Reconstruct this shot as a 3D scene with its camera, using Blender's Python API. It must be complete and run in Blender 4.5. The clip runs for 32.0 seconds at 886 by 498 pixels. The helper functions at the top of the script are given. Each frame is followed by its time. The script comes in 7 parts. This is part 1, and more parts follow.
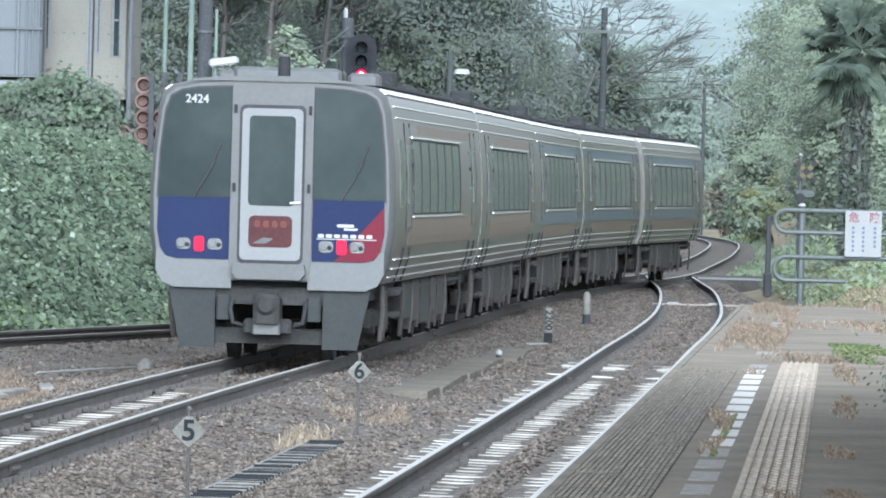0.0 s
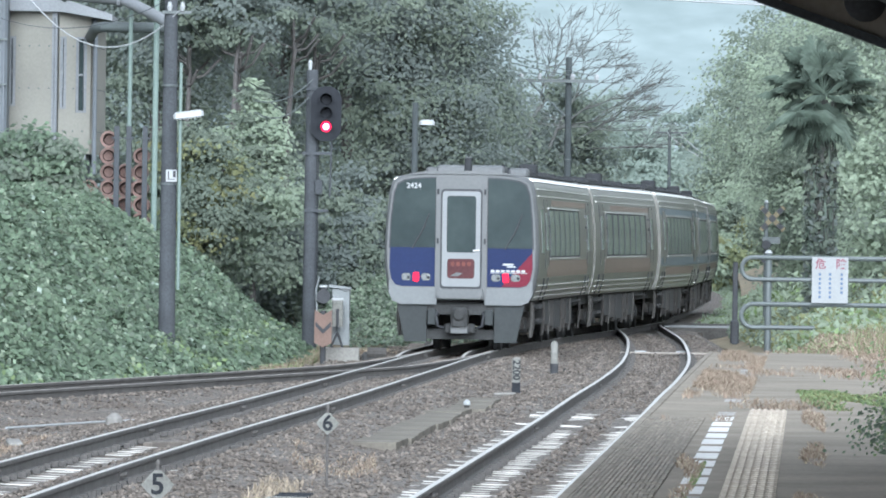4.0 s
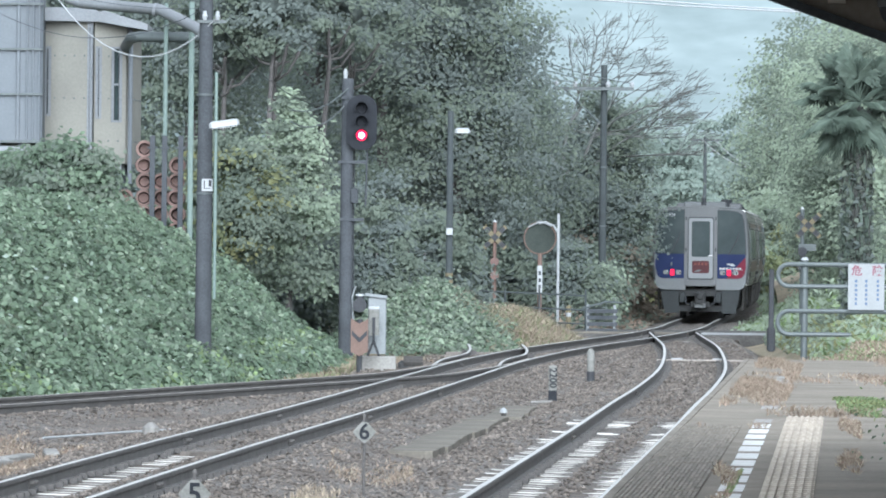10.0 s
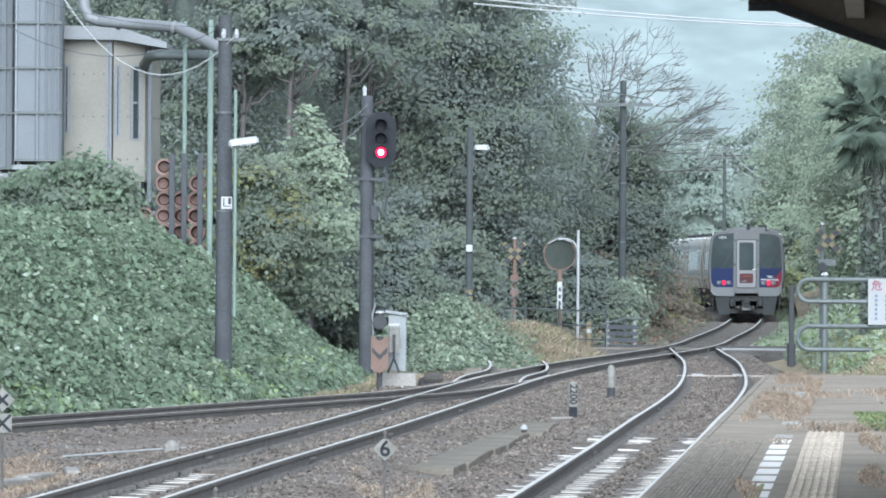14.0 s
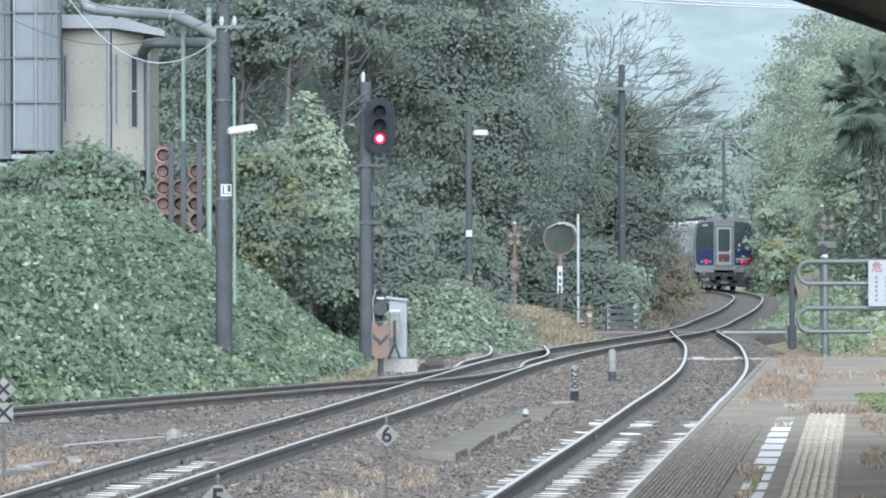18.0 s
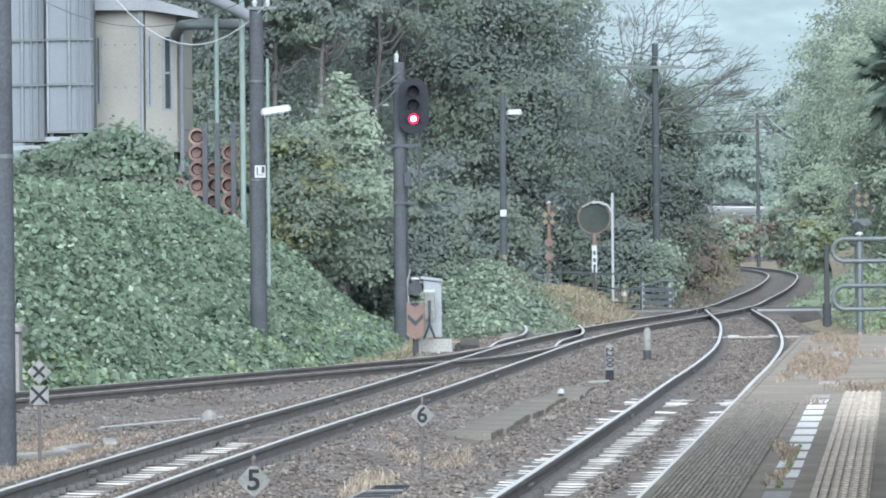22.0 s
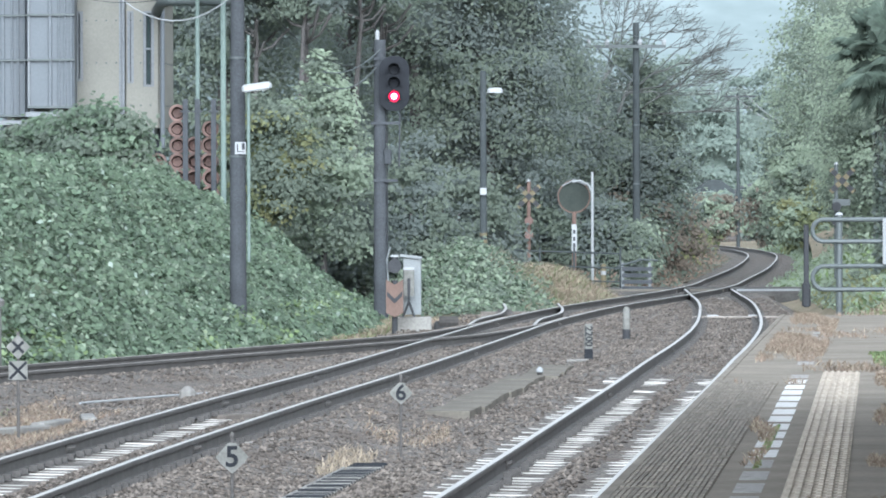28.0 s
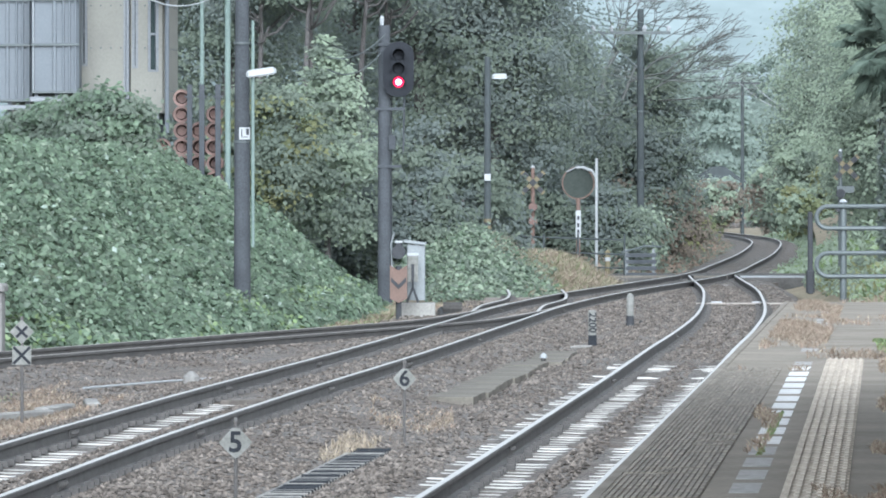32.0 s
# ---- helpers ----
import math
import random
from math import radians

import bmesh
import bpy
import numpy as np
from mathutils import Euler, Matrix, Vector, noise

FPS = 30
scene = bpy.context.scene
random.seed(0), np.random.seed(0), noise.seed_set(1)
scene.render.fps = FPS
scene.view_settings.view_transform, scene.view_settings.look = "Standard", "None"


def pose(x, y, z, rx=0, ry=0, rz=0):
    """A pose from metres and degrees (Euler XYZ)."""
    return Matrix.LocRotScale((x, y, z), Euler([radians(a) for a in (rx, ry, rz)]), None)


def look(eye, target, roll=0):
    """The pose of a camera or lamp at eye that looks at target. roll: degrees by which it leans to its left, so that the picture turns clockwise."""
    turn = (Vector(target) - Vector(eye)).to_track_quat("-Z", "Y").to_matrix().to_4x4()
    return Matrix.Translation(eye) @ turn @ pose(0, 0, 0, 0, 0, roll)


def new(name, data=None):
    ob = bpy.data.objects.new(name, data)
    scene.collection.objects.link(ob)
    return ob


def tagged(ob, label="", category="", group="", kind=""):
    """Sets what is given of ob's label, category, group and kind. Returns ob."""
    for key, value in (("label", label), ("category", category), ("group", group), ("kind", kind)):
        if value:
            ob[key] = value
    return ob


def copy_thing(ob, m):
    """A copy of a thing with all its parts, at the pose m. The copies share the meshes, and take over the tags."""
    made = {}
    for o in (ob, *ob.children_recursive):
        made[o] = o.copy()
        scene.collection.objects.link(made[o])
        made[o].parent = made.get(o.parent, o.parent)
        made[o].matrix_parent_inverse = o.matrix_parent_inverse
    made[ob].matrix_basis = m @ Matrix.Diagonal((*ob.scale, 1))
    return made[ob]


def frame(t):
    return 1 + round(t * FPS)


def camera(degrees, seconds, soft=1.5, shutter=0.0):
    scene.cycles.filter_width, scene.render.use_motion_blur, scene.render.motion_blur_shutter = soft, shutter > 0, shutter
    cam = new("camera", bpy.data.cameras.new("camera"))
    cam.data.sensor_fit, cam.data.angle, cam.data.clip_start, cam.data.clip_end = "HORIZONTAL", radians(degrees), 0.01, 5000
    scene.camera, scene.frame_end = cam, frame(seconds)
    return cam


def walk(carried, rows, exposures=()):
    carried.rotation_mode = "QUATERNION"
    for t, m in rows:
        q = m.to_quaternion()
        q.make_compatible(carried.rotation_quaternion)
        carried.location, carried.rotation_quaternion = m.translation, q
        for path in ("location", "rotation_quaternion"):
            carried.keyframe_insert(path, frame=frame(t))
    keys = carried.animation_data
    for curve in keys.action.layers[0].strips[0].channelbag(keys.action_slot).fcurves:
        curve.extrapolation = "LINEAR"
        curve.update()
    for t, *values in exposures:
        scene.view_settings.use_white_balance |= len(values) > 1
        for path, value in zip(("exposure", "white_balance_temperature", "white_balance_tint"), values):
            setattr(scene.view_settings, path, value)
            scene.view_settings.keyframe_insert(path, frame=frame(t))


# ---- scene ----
EYE = 2.09          # height of the eye over the rail heads
PLAT = 0.92         # platform over the rail heads
cam = camera(7.178, 32.0, soft=1.85)
PAN = [  # seconds, pitch, yaw to the right, lean
    (0.0, -0.523, 0.341, 1.48), (0.5, -0.488, 0.411, 1.30), (1.0, -0.412, 0.338, 1.15), (1.5, -0.362, 0.487, 0.99),
    (2.0, -0.365, 0.431, 1.00), (2.5, -0.324, 0.423, 0.95), (3.0, -0.174, 0.463, 0.94), (3.5, -0.111, 0.552, 0.88),
    (5.5, -0.099, 0.655, 0.81), (6.0, -0.090, 0.685, 0.77), (6.5, -0.084, 0.588, 0.72), (7.0, -0.060, 0.488, 0.62),
    (7.5, -0.032, 0.468, 0.79), (8.0, -0.036, 0.601, 0.84), (8.5, -0.031, 0.542, 0.76), (9.0, 0.001, 0.493, 0.74),
    (9.5, -0.018, 0.382, 0.70), (10.0, -0.042, 0.310, 0.62), (10.5, -0.059, 0.302, 0.66), (11.0, -0.036, 0.244, 0.59),
    (11.5, 0.073, 0.214, 0.47), (12.0, 0.135, 0.364, 0.52), (12.5, 0.145, 0.383, 0.47), (13.0, 0.136, 0.368, 0.38),
    (13.5, 0.111, 0.185, 0.42), (15.5, 0.063, 0.224, 0.16), (16.0, 0.047, 0.253, 0.06), (16.5, 0.033, 0.255, 0.07),
    (17.0, 0.015, 0.137, 0.12), (17.5, -0.007, 0.140, -0.06), (18.0, -0.025, 0.149, -0.16), (18.5, -0.039, -0.142, -0.28),
    (19.0, -0.057, -0.178, -0.23), (19.5, -0.079, -0.158, -0.21), (20.0, -0.093, -0.178, -0.24), (20.5, -0.113, -0.200, -0.25),
    (21.0, -0.139, -0.144, -0.37), (21.5, -0.168, -0.145, -0.41), (22.0, -0.186, -0.131, -0.52), (22.5, -0.200, -0.300, -0.42),
    (23.0, -0.216, -0.235, -0.31), (23.5, -0.227, -0.150, -0.30), (24.0, -0.232, -0.125, -0.37), (24.5, -0.243, -0.123, -0.38),
    (25.0, -0.253, -0.148, -0.39), (25.5, -0.261, -0.045, -0.26), (26.0, -0.280, -0.039, -0.32), (26.5, -0.303, -0.006, -0.29),
    (28.5, -0.375, 0.004, -0.10), (29.0, -0.376, -0.024, -0.07), (29.5, -0.381, 0.004, -0.09), (30.0, -0.397, 0.003, -0.09),
    (30.5, -0.420, 0.043, -0.04), (31.0, -0.441, 0.003, -0.09), (31.5, -0.469, -0.003, -0.09), (32.0, -0.481, 0.000, -0.00),
]
walk(cam, [(t, pose(0, 0, EYE, 90 + p, 0, -y) @ pose(0, 0, 0, 0, 0, r)) for t, p, y, r in PAN], exposures=[(0.0, 1.42, 5600, 9), (32.0, 1.42, 5600, 9)])

# ---- world and sun ----
world = bpy.data.worlds.new("sky")
scene.world = world
world.use_nodes = True
wn = world.node_tree
wn.nodes.clear()
sky = wn.nodes.new("ShaderNodeTexSky")
sky.sky_type, sky.sun_disc = "NISHITA", False
sky.sun_elevation, sky.sun_rotation = radians(21), radians(175)
sky.air_density, sky.dust_density, sky.ozone_density = 1.0, 6.0, 1.0
cloud = wn.nodes.new("ShaderNodeMixRGB")
cloud.inputs[0].default_value = 0.8
cloud.inputs[2].default_value = (7.25, 7.35, 7.1, 1)   # even cloud cover over the clear sky
wbg = wn.nodes.new("ShaderNodeBackground")
wbg.inputs[1].default_value = 0.085
wout = wn.nodes.new("ShaderNodeOutputWorld")
wn.links.new(sky.outputs[0], cloud.inputs[1])
wn.links.new(cloud.outputs[0], wbg.inputs[0])
wn.links.new(wbg.outputs[0], wout.inputs[0])
sun = new("sun", bpy.data.lights.new("sun", "SUN"))
sun.data.energy, sun.data.angle, sun.data.color = 3.5, radians(50), (0.97, 0.98, 0.96)
sun.matrix_world = look((6, -74, 29), (0, 0, 0))


# ---- materials ----
def material(name, color, rough=0.8, metal=0.0, var=0.25, scale=8.0, fine=60.0, bump=0.2, alt=None, spread=0.0, dist=0.01, spec=0.4):
    """Principled surface with two scales of noise in colour and a fine relief. alt: second colour of the large patches; spread: change from piece to piece."""
    m = bpy.data.materials.new(name)
    m.use_nodes = True
    nt = m.node_tree
    b = nt.nodes["Principled BSDF"]
    tc = nt.nodes.new("ShaderNodeTexCoord")
    n1, n2 = nt.nodes.new("ShaderNodeTexNoise"), nt.nodes.new("ShaderNodeTexNoise")
    n1.inputs["Scale"].default_value, n2.inputs["Scale"].default_value = scale, fine
    n1.inputs["Detail"].default_value, n2.inputs["Detail"].default_value = 5, 3
    for n in (n1, n2):
        nt.links.new(tc.outputs["Object"], n.inputs["Vector"])
    ramp = nt.nodes.new("ShaderNodeValToRGB")
    c = Vector(color[:3])
    d = Vector(alt[:3]) if alt else c * (1 - var)
    ramp.color_ramp.elements[0].position, ramp.color_ramp.elements[1].position = 0.35, 0.65
    ramp.color_ramp.elements[0].color, ramp.color_ramp.elements[1].color = (*d, 1), (*c, 1)
    nt.links.new(n1.outputs["Fac"], ramp.inputs[0])
    mr = nt.nodes.new("ShaderNodeMapRange")
    mr.inputs["To Min"].default_value, mr.inputs["To Max"].default_value = 1 - var, 1 + var
    mr.inputs["From Min"].default_value, mr.inputs["From Max"].default_value = 0.25, 0.75
    nt.links.new(n2.outputs["Fac"], mr.inputs["Value"])
    hsv = nt.nodes.new("ShaderNodeHueSaturation")
    nt.links.new(ramp.outputs[0], hsv.inputs["Color"])
    if spread:
        oi = nt.nodes.new("ShaderNodeObjectInfo")
        ge = nt.nodes.new("ShaderNodeNewGeometry")
        ad = nt.nodes.new("ShaderNodeMath")
        ad.operation = "ADD"
        nt.links.new(oi.outputs["Random"], ad.inputs[0])
        nt.links.new(ge.outputs["Random Per Island"], ad.inputs[1])
        fr = nt.nodes.new("ShaderNodeMath")
        fr.operation = "FRACT"
        nt.links.new(ad.outputs[0], fr.inputs[0])
        m2 = nt.nodes.new("ShaderNodeMapRange")
        m2.inputs["To Min"].default_value, m2.inputs["To Max"].default_value = 1 - spread, 1 + spread
        nt.links.new(fr.outputs[0], m2.inputs["Value"])
        mu = nt.nodes.new("ShaderNodeMath")
        mu.operation = "MULTIPLY"
        nt.links.new(mr.outputs[0], mu.inputs[0])
        nt.links.new(m2.outputs[0], mu.inputs[1])
        nt.links.new(mu.outputs[0], hsv.inputs["Value"])
    else:
        nt.links.new(mr.outputs[0], hsv.inputs["Value"])
    nt.links.new(hsv.outputs[0], b.inputs["Base Color"])
    b.inputs["Roughness"].default_value, b.inputs["Metallic"].default_value = rough, metal
    b.inputs["Specular IOR Level"].default_value = spec
    if bump:
        bp = nt.nodes.new("ShaderNodeBump")
        bp.inputs["Strength"].default_value, bp.inputs["Distance"].default_value = bump, dist
        nt.links.new(n2.outputs["Fac"], bp.inputs["Height"])
        nt.links.new(bp.outputs[0], b.inputs["Normal"])
    return m


def leaf_material(name, color, alt, rough=0.4, spread=0.45, through_light=0.35, spec=0.7):
    m = material(name, color, rough, 0, 0.2, 0.7, 9.0, 0, alt, spread, spec=spec)
    nt = m.node_tree
    b, out = nt.nodes["Principled BSDF"], nt.nodes["Material Output"]
    tl, mx = nt.nodes.new("ShaderNodeBsdfTranslucent"), nt.nodes.new("ShaderNodeMixShader")
    mx.inputs[0].default_value = through_light
    nt.links.new(b.inputs["Base Color"].links[0].from_socket, tl.inputs[0])
    nt.links.new(b.outputs[0], mx.inputs[1])
    nt.links.new(tl.outputs[0], mx.inputs[2])
    nt.links.new(mx.outputs[0], out.inputs[0])
    return m


def glow_material(name, color, strength):
    m = bpy.data.materials.new(name)
    m.use_nodes = True
    b = m.node_tree.nodes["Principled BSDF"]
    b.inputs["Base Color"].default_value = (*(0.08 * k for k in color), 1)
    b.inputs["Specular IOR Level"].default_value = 0.1
    b.inputs["Emission Color"].default_value = (*color, 1)
    b.inputs["Emission Strength"].default_value = strength
    return m


def ballast_material(name, color, dark, cell):
    """Crushed stone: cells with their own grey, dark gaps and relief."""
    m = bpy.data.materials.new(name)
    m.use_nodes = True
    nt = m.node_tree
    b = nt.nodes["Principled BSDF"]
    tc = nt.nodes.new("ShaderNodeTexCoord")
    vo = nt.nodes.new("ShaderNodeTexVoronoi")
    vo.inputs["Scale"].default_value = 1 / cell
    n1 = nt.nodes.new("ShaderNodeTexNoise")
    n1.inputs["Scale"].default_value, n1.inputs["Detail"].default_value = 0.5, 6
    for n in (vo, n1):
        nt.links.new(tc.outputs["Object"], n.inputs["Vector"])
    bw = nt.nodes.new("ShaderNodeRGBToBW")
    nt.links.new(vo.outputs["Color"], bw.inputs[0])
    ramp = nt.nodes.new("ShaderNodeValToRGB")
    ramp.color_ramp.elements[0].color, ramp.color_ramp.elements[1].color = (*dark, 1), (*color, 1)
    ramp.color_ramp.elements[0].position, ramp.color_ramp.elements[1].position = 0.2, 0.8
    nt.links.new(bw.outputs[0], ramp.inputs[0])
    tint = nt.nodes.new("ShaderNodeMixRGB")
    tint.blend_type = "MULTIPLY"
    tint.inputs[2].default_value = (0.72, 0.6, 0.5, 1)
    mr = nt.nodes.new("ShaderNodeMapRange")
    mr.inputs["From Min"].default_value, mr.inputs["From Max"].default_value = 0.42, 0.68
    nt.links.new(n1.outputs["Fac"], mr.inputs["Value"])
    nt.links.new(mr.outputs[0], tint.inputs[0])
    nt.links.new(ramp.outputs[0], tint.inputs[1])
    nt.links.new(tint.outputs[0], b.inputs["Base Color"])
    b.inputs["Roughness"].default_value = 0.85
    bp = nt.nodes.new("ShaderNodeBump")
    bp.invert = True
    bp.inputs["Strength"].default_value, bp.inputs["Distance"].default_value = 1.0, cell * 0.6
    nt.links.new(vo.outputs["Distance"], bp.inputs["Height"])
    nt.links.new(bp.outputs[0], b.inputs["Normal"])
    return m


M = {}
M["ballast"] = ballast_material("ballast", (0.144, 0.127, 0.112), (0.032, 0.028, 0.025), 0.045)
M["stone"] = material("ballast stone", (0.122, 0.107, 0.094), 0.9, 0, 0.2, 1.5, 40, 0.2, (0.073, 0.062, 0.053), 0.6, spec=0.2)
M["soil"] = material("soil and dry litter", (0.2, 0.16, 0.11), 0.95, 0, 0.3, 0.6, 14, 0.6, (0.12, 0.11, 0.07), dist=0.05)
M["rail"] = material("rusty rail steel", (0.085, 0.08, 0.076), 0.8, 0.1, 0.3, 3, 40, 0.2)
M["railhead"] = material("worn rail head", (0.36, 0.355, 0.34), 0.5, 0.2, 0.12, 2, 30, 0.05)
M["railhead_rust"] = material("rusted rail head", (0.3, 0.27, 0.24), 0.5, 0.3, 0.25, 2, 30, 0.1)
M["sleeper"] = material("pale concrete sleeper", (0.42, 0.41, 0.385), 0.85, 0, 0.15, 4, 40, 0.2, (0.33, 0.315, 0.29), 0.3)
M["wood"] = material("weathered dark timber", (0.13, 0.114, 0.1), 0.9, 0, 0.3, 5, 50, 0.4, None, 0.3)
M["concrete"] = material("grey concrete", (0.2, 0.195, 0.18), 0.85, 0, 0.2, 1.2, 25, 0.3, (0.13, 0.125, 0.118))
M["asphalt"] = material("old platform asphalt", (0.205, 0.182, 0.152), 0.95, 0, 0.18, 1.3, 30, 0.25, (0.15, 0.134, 0.112), spec=0.1)
M["paver"] = material("grey-brown ridged paving", (0.205, 0.184, 0.154), 0.9, 0, 0.25, 1.5, 30, 0.3, (0.14, 0.125, 0.105), 0.2, spec=0.12)
M["white_paint"] = material("worn white paint", (0.54, 0.54, 0.53), 0.7, 0, 0.1, 5, 40, 0.1, (0.42, 0.41, 0.4))
M["worn_paint"] = material("scuffed white paint", (0.28, 0.275, 0.26), 0.8, 0, 0.25, 14, 60, 0.2, (0.16, 0.15, 0.14))
M["tactile"] = material("worn sandy tactile tile", (0.46, 0.4, 0.33), 0.85, 0, 0.35, 2.5, 30, 0.2, (0.24, 0.21, 0.17), 0.15, spec=0.2)
M["black"] = material("matt black paint", (0.042, 0.044, 0.048), 0.8, 0, 0.2, 4, 30, 0.1, spec=0.15)
M["grey_steel"] = material("grey painted steel", (0.16, 0.175, 0.18), 0.55, 0.1, 0.15, 3, 30, 0.1)
M["galv"] = material("galvanised steel", (0.07, 0.082, 0.083), 0.55, 0.1, 0.15, 5, 40, 0.1)
M["dark_pole"] = material("dark weathered pole", (0.055, 0.06, 0.066), 0.9, 0, 0.25, 2, 30, 0.3, spec=0.15)
M["signal_black"] = material("sooty black signal paint", (0.022, 0.024, 0.028), 0.9, 0, 0.2, 4, 30, 0.1, spec=0.1)
M["enamel"] = material("white enamel", (0.25, 0.262, 0.268), 0.4, 0, 0.08, 4, 40, 0.05)
M["sign_grey"] = material("weathered grey-white sign paint", (0.16, 0.16, 0.15), 0.85, 0, 0.15, 12, 60, 0.1, (0.115, 0.115, 0.105), spec=0.2)
M["orange_paint"] = material("faded orange paint", (0.12, 0.08, 0.065), 0.8, 0, 0.2, 4, 40, 0.1)
M["yellow_paint"] = material("dirty yellow paint", (0.13, 0.11, 0.065), 0.8, 0, 0.2, 4, 40, 0.1)
M["blue_ink"] = material("faded blue lettering", (0.055, 0.085, 0.15), 0.6, 0, 0.1, 4, 40, 0)
M["sign_white"] = material("chalky white sign paint", (0.185, 0.195, 0.2), 0.6, 0, 0.08, 4, 40, 0.05)
M["red_ink"] = material("faded red lettering", (0.14, 0.045, 0.065), 0.6, 0, 0.1, 4, 40, 0)
M["cream"] = material("cream cladding", (0.17, 0.167, 0.146), 0.8, 0, 0.08, 0.8, 20, 0.1, (0.145, 0.142, 0.125))
M["silver_sheet"] = material("silver sheet cladding", (0.1, 0.112, 0.124), 0.65, 0.1, 0.1, 1.0, 20, 0.1)
M["roof_sheet"] = material("grey roof sheet", (0.15, 0.16, 0.17), 0.6, 0.15, 0.15, 1.0, 20, 0.1)
M["clay"] = material("terracotta pipe", (0.135, 0.088, 0.076), 0.85, 0, 0.2, 3, 30, 0.2, None, 0.3)
M["pale_green"] = material("pale green paint", (0.12, 0.16, 0.145), 0.65, 0, 0.15, 3, 30, 0.1)
M["trough"] = material("weathered sandy concrete", (0.14, 0.128, 0.108), 0.9, 0, 0.2, 1.2, 25, 0.3, (0.09, 0.082, 0.07), spec=0.15)
M["far_pole"] = material("grey weathered far pole", (0.05, 0.058, 0.06), 0.9, 0, 0.2, 2, 30, 0.2, spec=0.15)
M["mirror_back"] = material("dull olive mirror back", (0.036, 0.043, 0.038), 0.85, 0, 0.2, 2, 30, 0.1, spec=0.15)
M["clay_wall"] = material("faded pink-brown wall", (0.14, 0.13, 0.125), 0.85, 0, 0.15, 1, 15, 0.1)
M["fascia"] = material("brown-grey painted board", (0.3, 0.27, 0.23), 0.7, 0, 0.12, 1.5, 25, 0.1)
M["bark"] = material("bark", (0.072, 0.068, 0.066), 0.95, 0, 0.3, 2, 18, 0.6, (0.05, 0.047, 0.045), dist=0.03)
M["palm_bark"] = material("fibrous palm bark", (0.05, 0.052, 0.047), 0.95, 0, 0.3, 3, 25, 0.8, dist=0.04)
M["kudzu"] = leaf_material("vine leaves", (0.112, 0.155, 0.1), (0.078, 0.112, 0.074), 0.5, 0.4, 0.4, 0.4)
# tree leaf colours raised and greyed: valley haze is part of the base colour
M["leaf_dark"] = leaf_material("dark tree leaves, haze lift in the colour", (0.158, 0.184, 0.17), (0.13, 0.152, 0.142), 0.75, 0.07, 0.5, 0.15)
M["leaf_mid"] = leaf_material("green tree leaves, haze lift in the colour", (0.168, 0.198, 0.155), (0.132, 0.16, 0.13), 0.75, 0.07, 0.5, 0.15)
M["leaf_light"] = leaf_material("light bamboo leaves, haze lift in the colour", (0.275, 0.33, 0.245), (0.225, 0.272, 0.205), 0.75, 0.07, 0.5, 0.15)
# pale undersides that double as glints of light painted by leaf colour
M["leaf_pale"] = leaf_material("pale vine leaves for undersides and glints", (0.24, 0.3, 0.25), (0.2, 0.24, 0.2), 0.4, 0.2, 0.3, 0.6)
M["twig"] = material("grey twigs", (0.12, 0.125, 0.12), 0.95, 0, 0.2, 2, 18, 0.3)
# far leaves paler and greyer: distance haze put into the base colour
M["leaf_hazed"] = leaf_material("far leaves with haze in the colour", (0.22, 0.268, 0.235), (0.19, 0.232, 0.205), 0.8, 0.1, 0.5, 0.1)
M["road"] = material("dark crossing asphalt", (0.085, 0.082, 0.078), 0.9, 0, 0.25, 1.5, 22, 0.4, (0.055, 0.053, 0.05), spec=0.15)
M["sign_red"] = material("dark red name plate", (0.062, 0.027, 0.029), 0.7, 0, 0.15, 3, 30, 0, spec=0.1)
M["sign_bar"] = material("orange-red plate lettering", (0.11, 0.042, 0.036), 0.7, 0, 0.1, 3, 30, 0, spec=0.1)
M["leaf_yellow"] = leaf_material("yellowing leaves", (0.2, 0.2, 0.1), (0.15, 0.175, 0.095), 0.7, 0.2, 0.45, 0.2)
M["leaf_brown"] = leaf_material("russet leaves", (0.19, 0.16, 0.13), (0.15, 0.135, 0.11), 0.7, 0.2, 0.45, 0.2)
M["palm_leaf"] = leaf_material("palm fronds", (0.115, 0.15, 0.12), (0.095, 0.125, 0.1), 0.6, 0.2, 0.4, 0.25)
M["straw"] = leaf_material("dry straw grass", (0.34, 0.29, 0.22), (0.27, 0.225, 0.17), 0.8, 0.3, 0.3, 0.2)
M["russet_grass"] = leaf_material("russet dry grass", (0.235, 0.178, 0.138), (0.19, 0.148, 0.115), 0.8, 0.3, 0.3, 0.2)
M["weed"] = leaf_material("fresh green weeds", (0.15, 0.205, 0.085), (0.1, 0.15, 0.06), 0.5, 0.4)
# darker than open soil: shade below the vine leaves kept in the colour
M["under"] = material("stems, litter and soil with vine shade in the colour", (0.085, 0.105, 0.065), 0.95, 0, 0.3, 2, 15, 0.5, (0.06, 0.075, 0.045))
# train
M["stainless"] = material("dull stainless steel", (0.122, 0.121, 0.11), 0.36, 0.4, 0.1, 0.7, 12, 0.03)
# same steel as the body, paler to carry the sky gleam as colour
M["bead"] = material("stainless bead, gleam in the colour", (0.65, 0.65, 0.64), 0.25, 0.3, 0.05, 1, 20, 0)
M["cab_silver"] = material("silver cab paint", (0.077, 0.081, 0.083), 0.5, 0.1, 0.08, 1.0, 20, 0.03)
M["cab_white"] = material("off-white cab apron", (0.088, 0.095, 0.099), 0.45, 0.0, 0.08, 1.0, 20, 0.03)
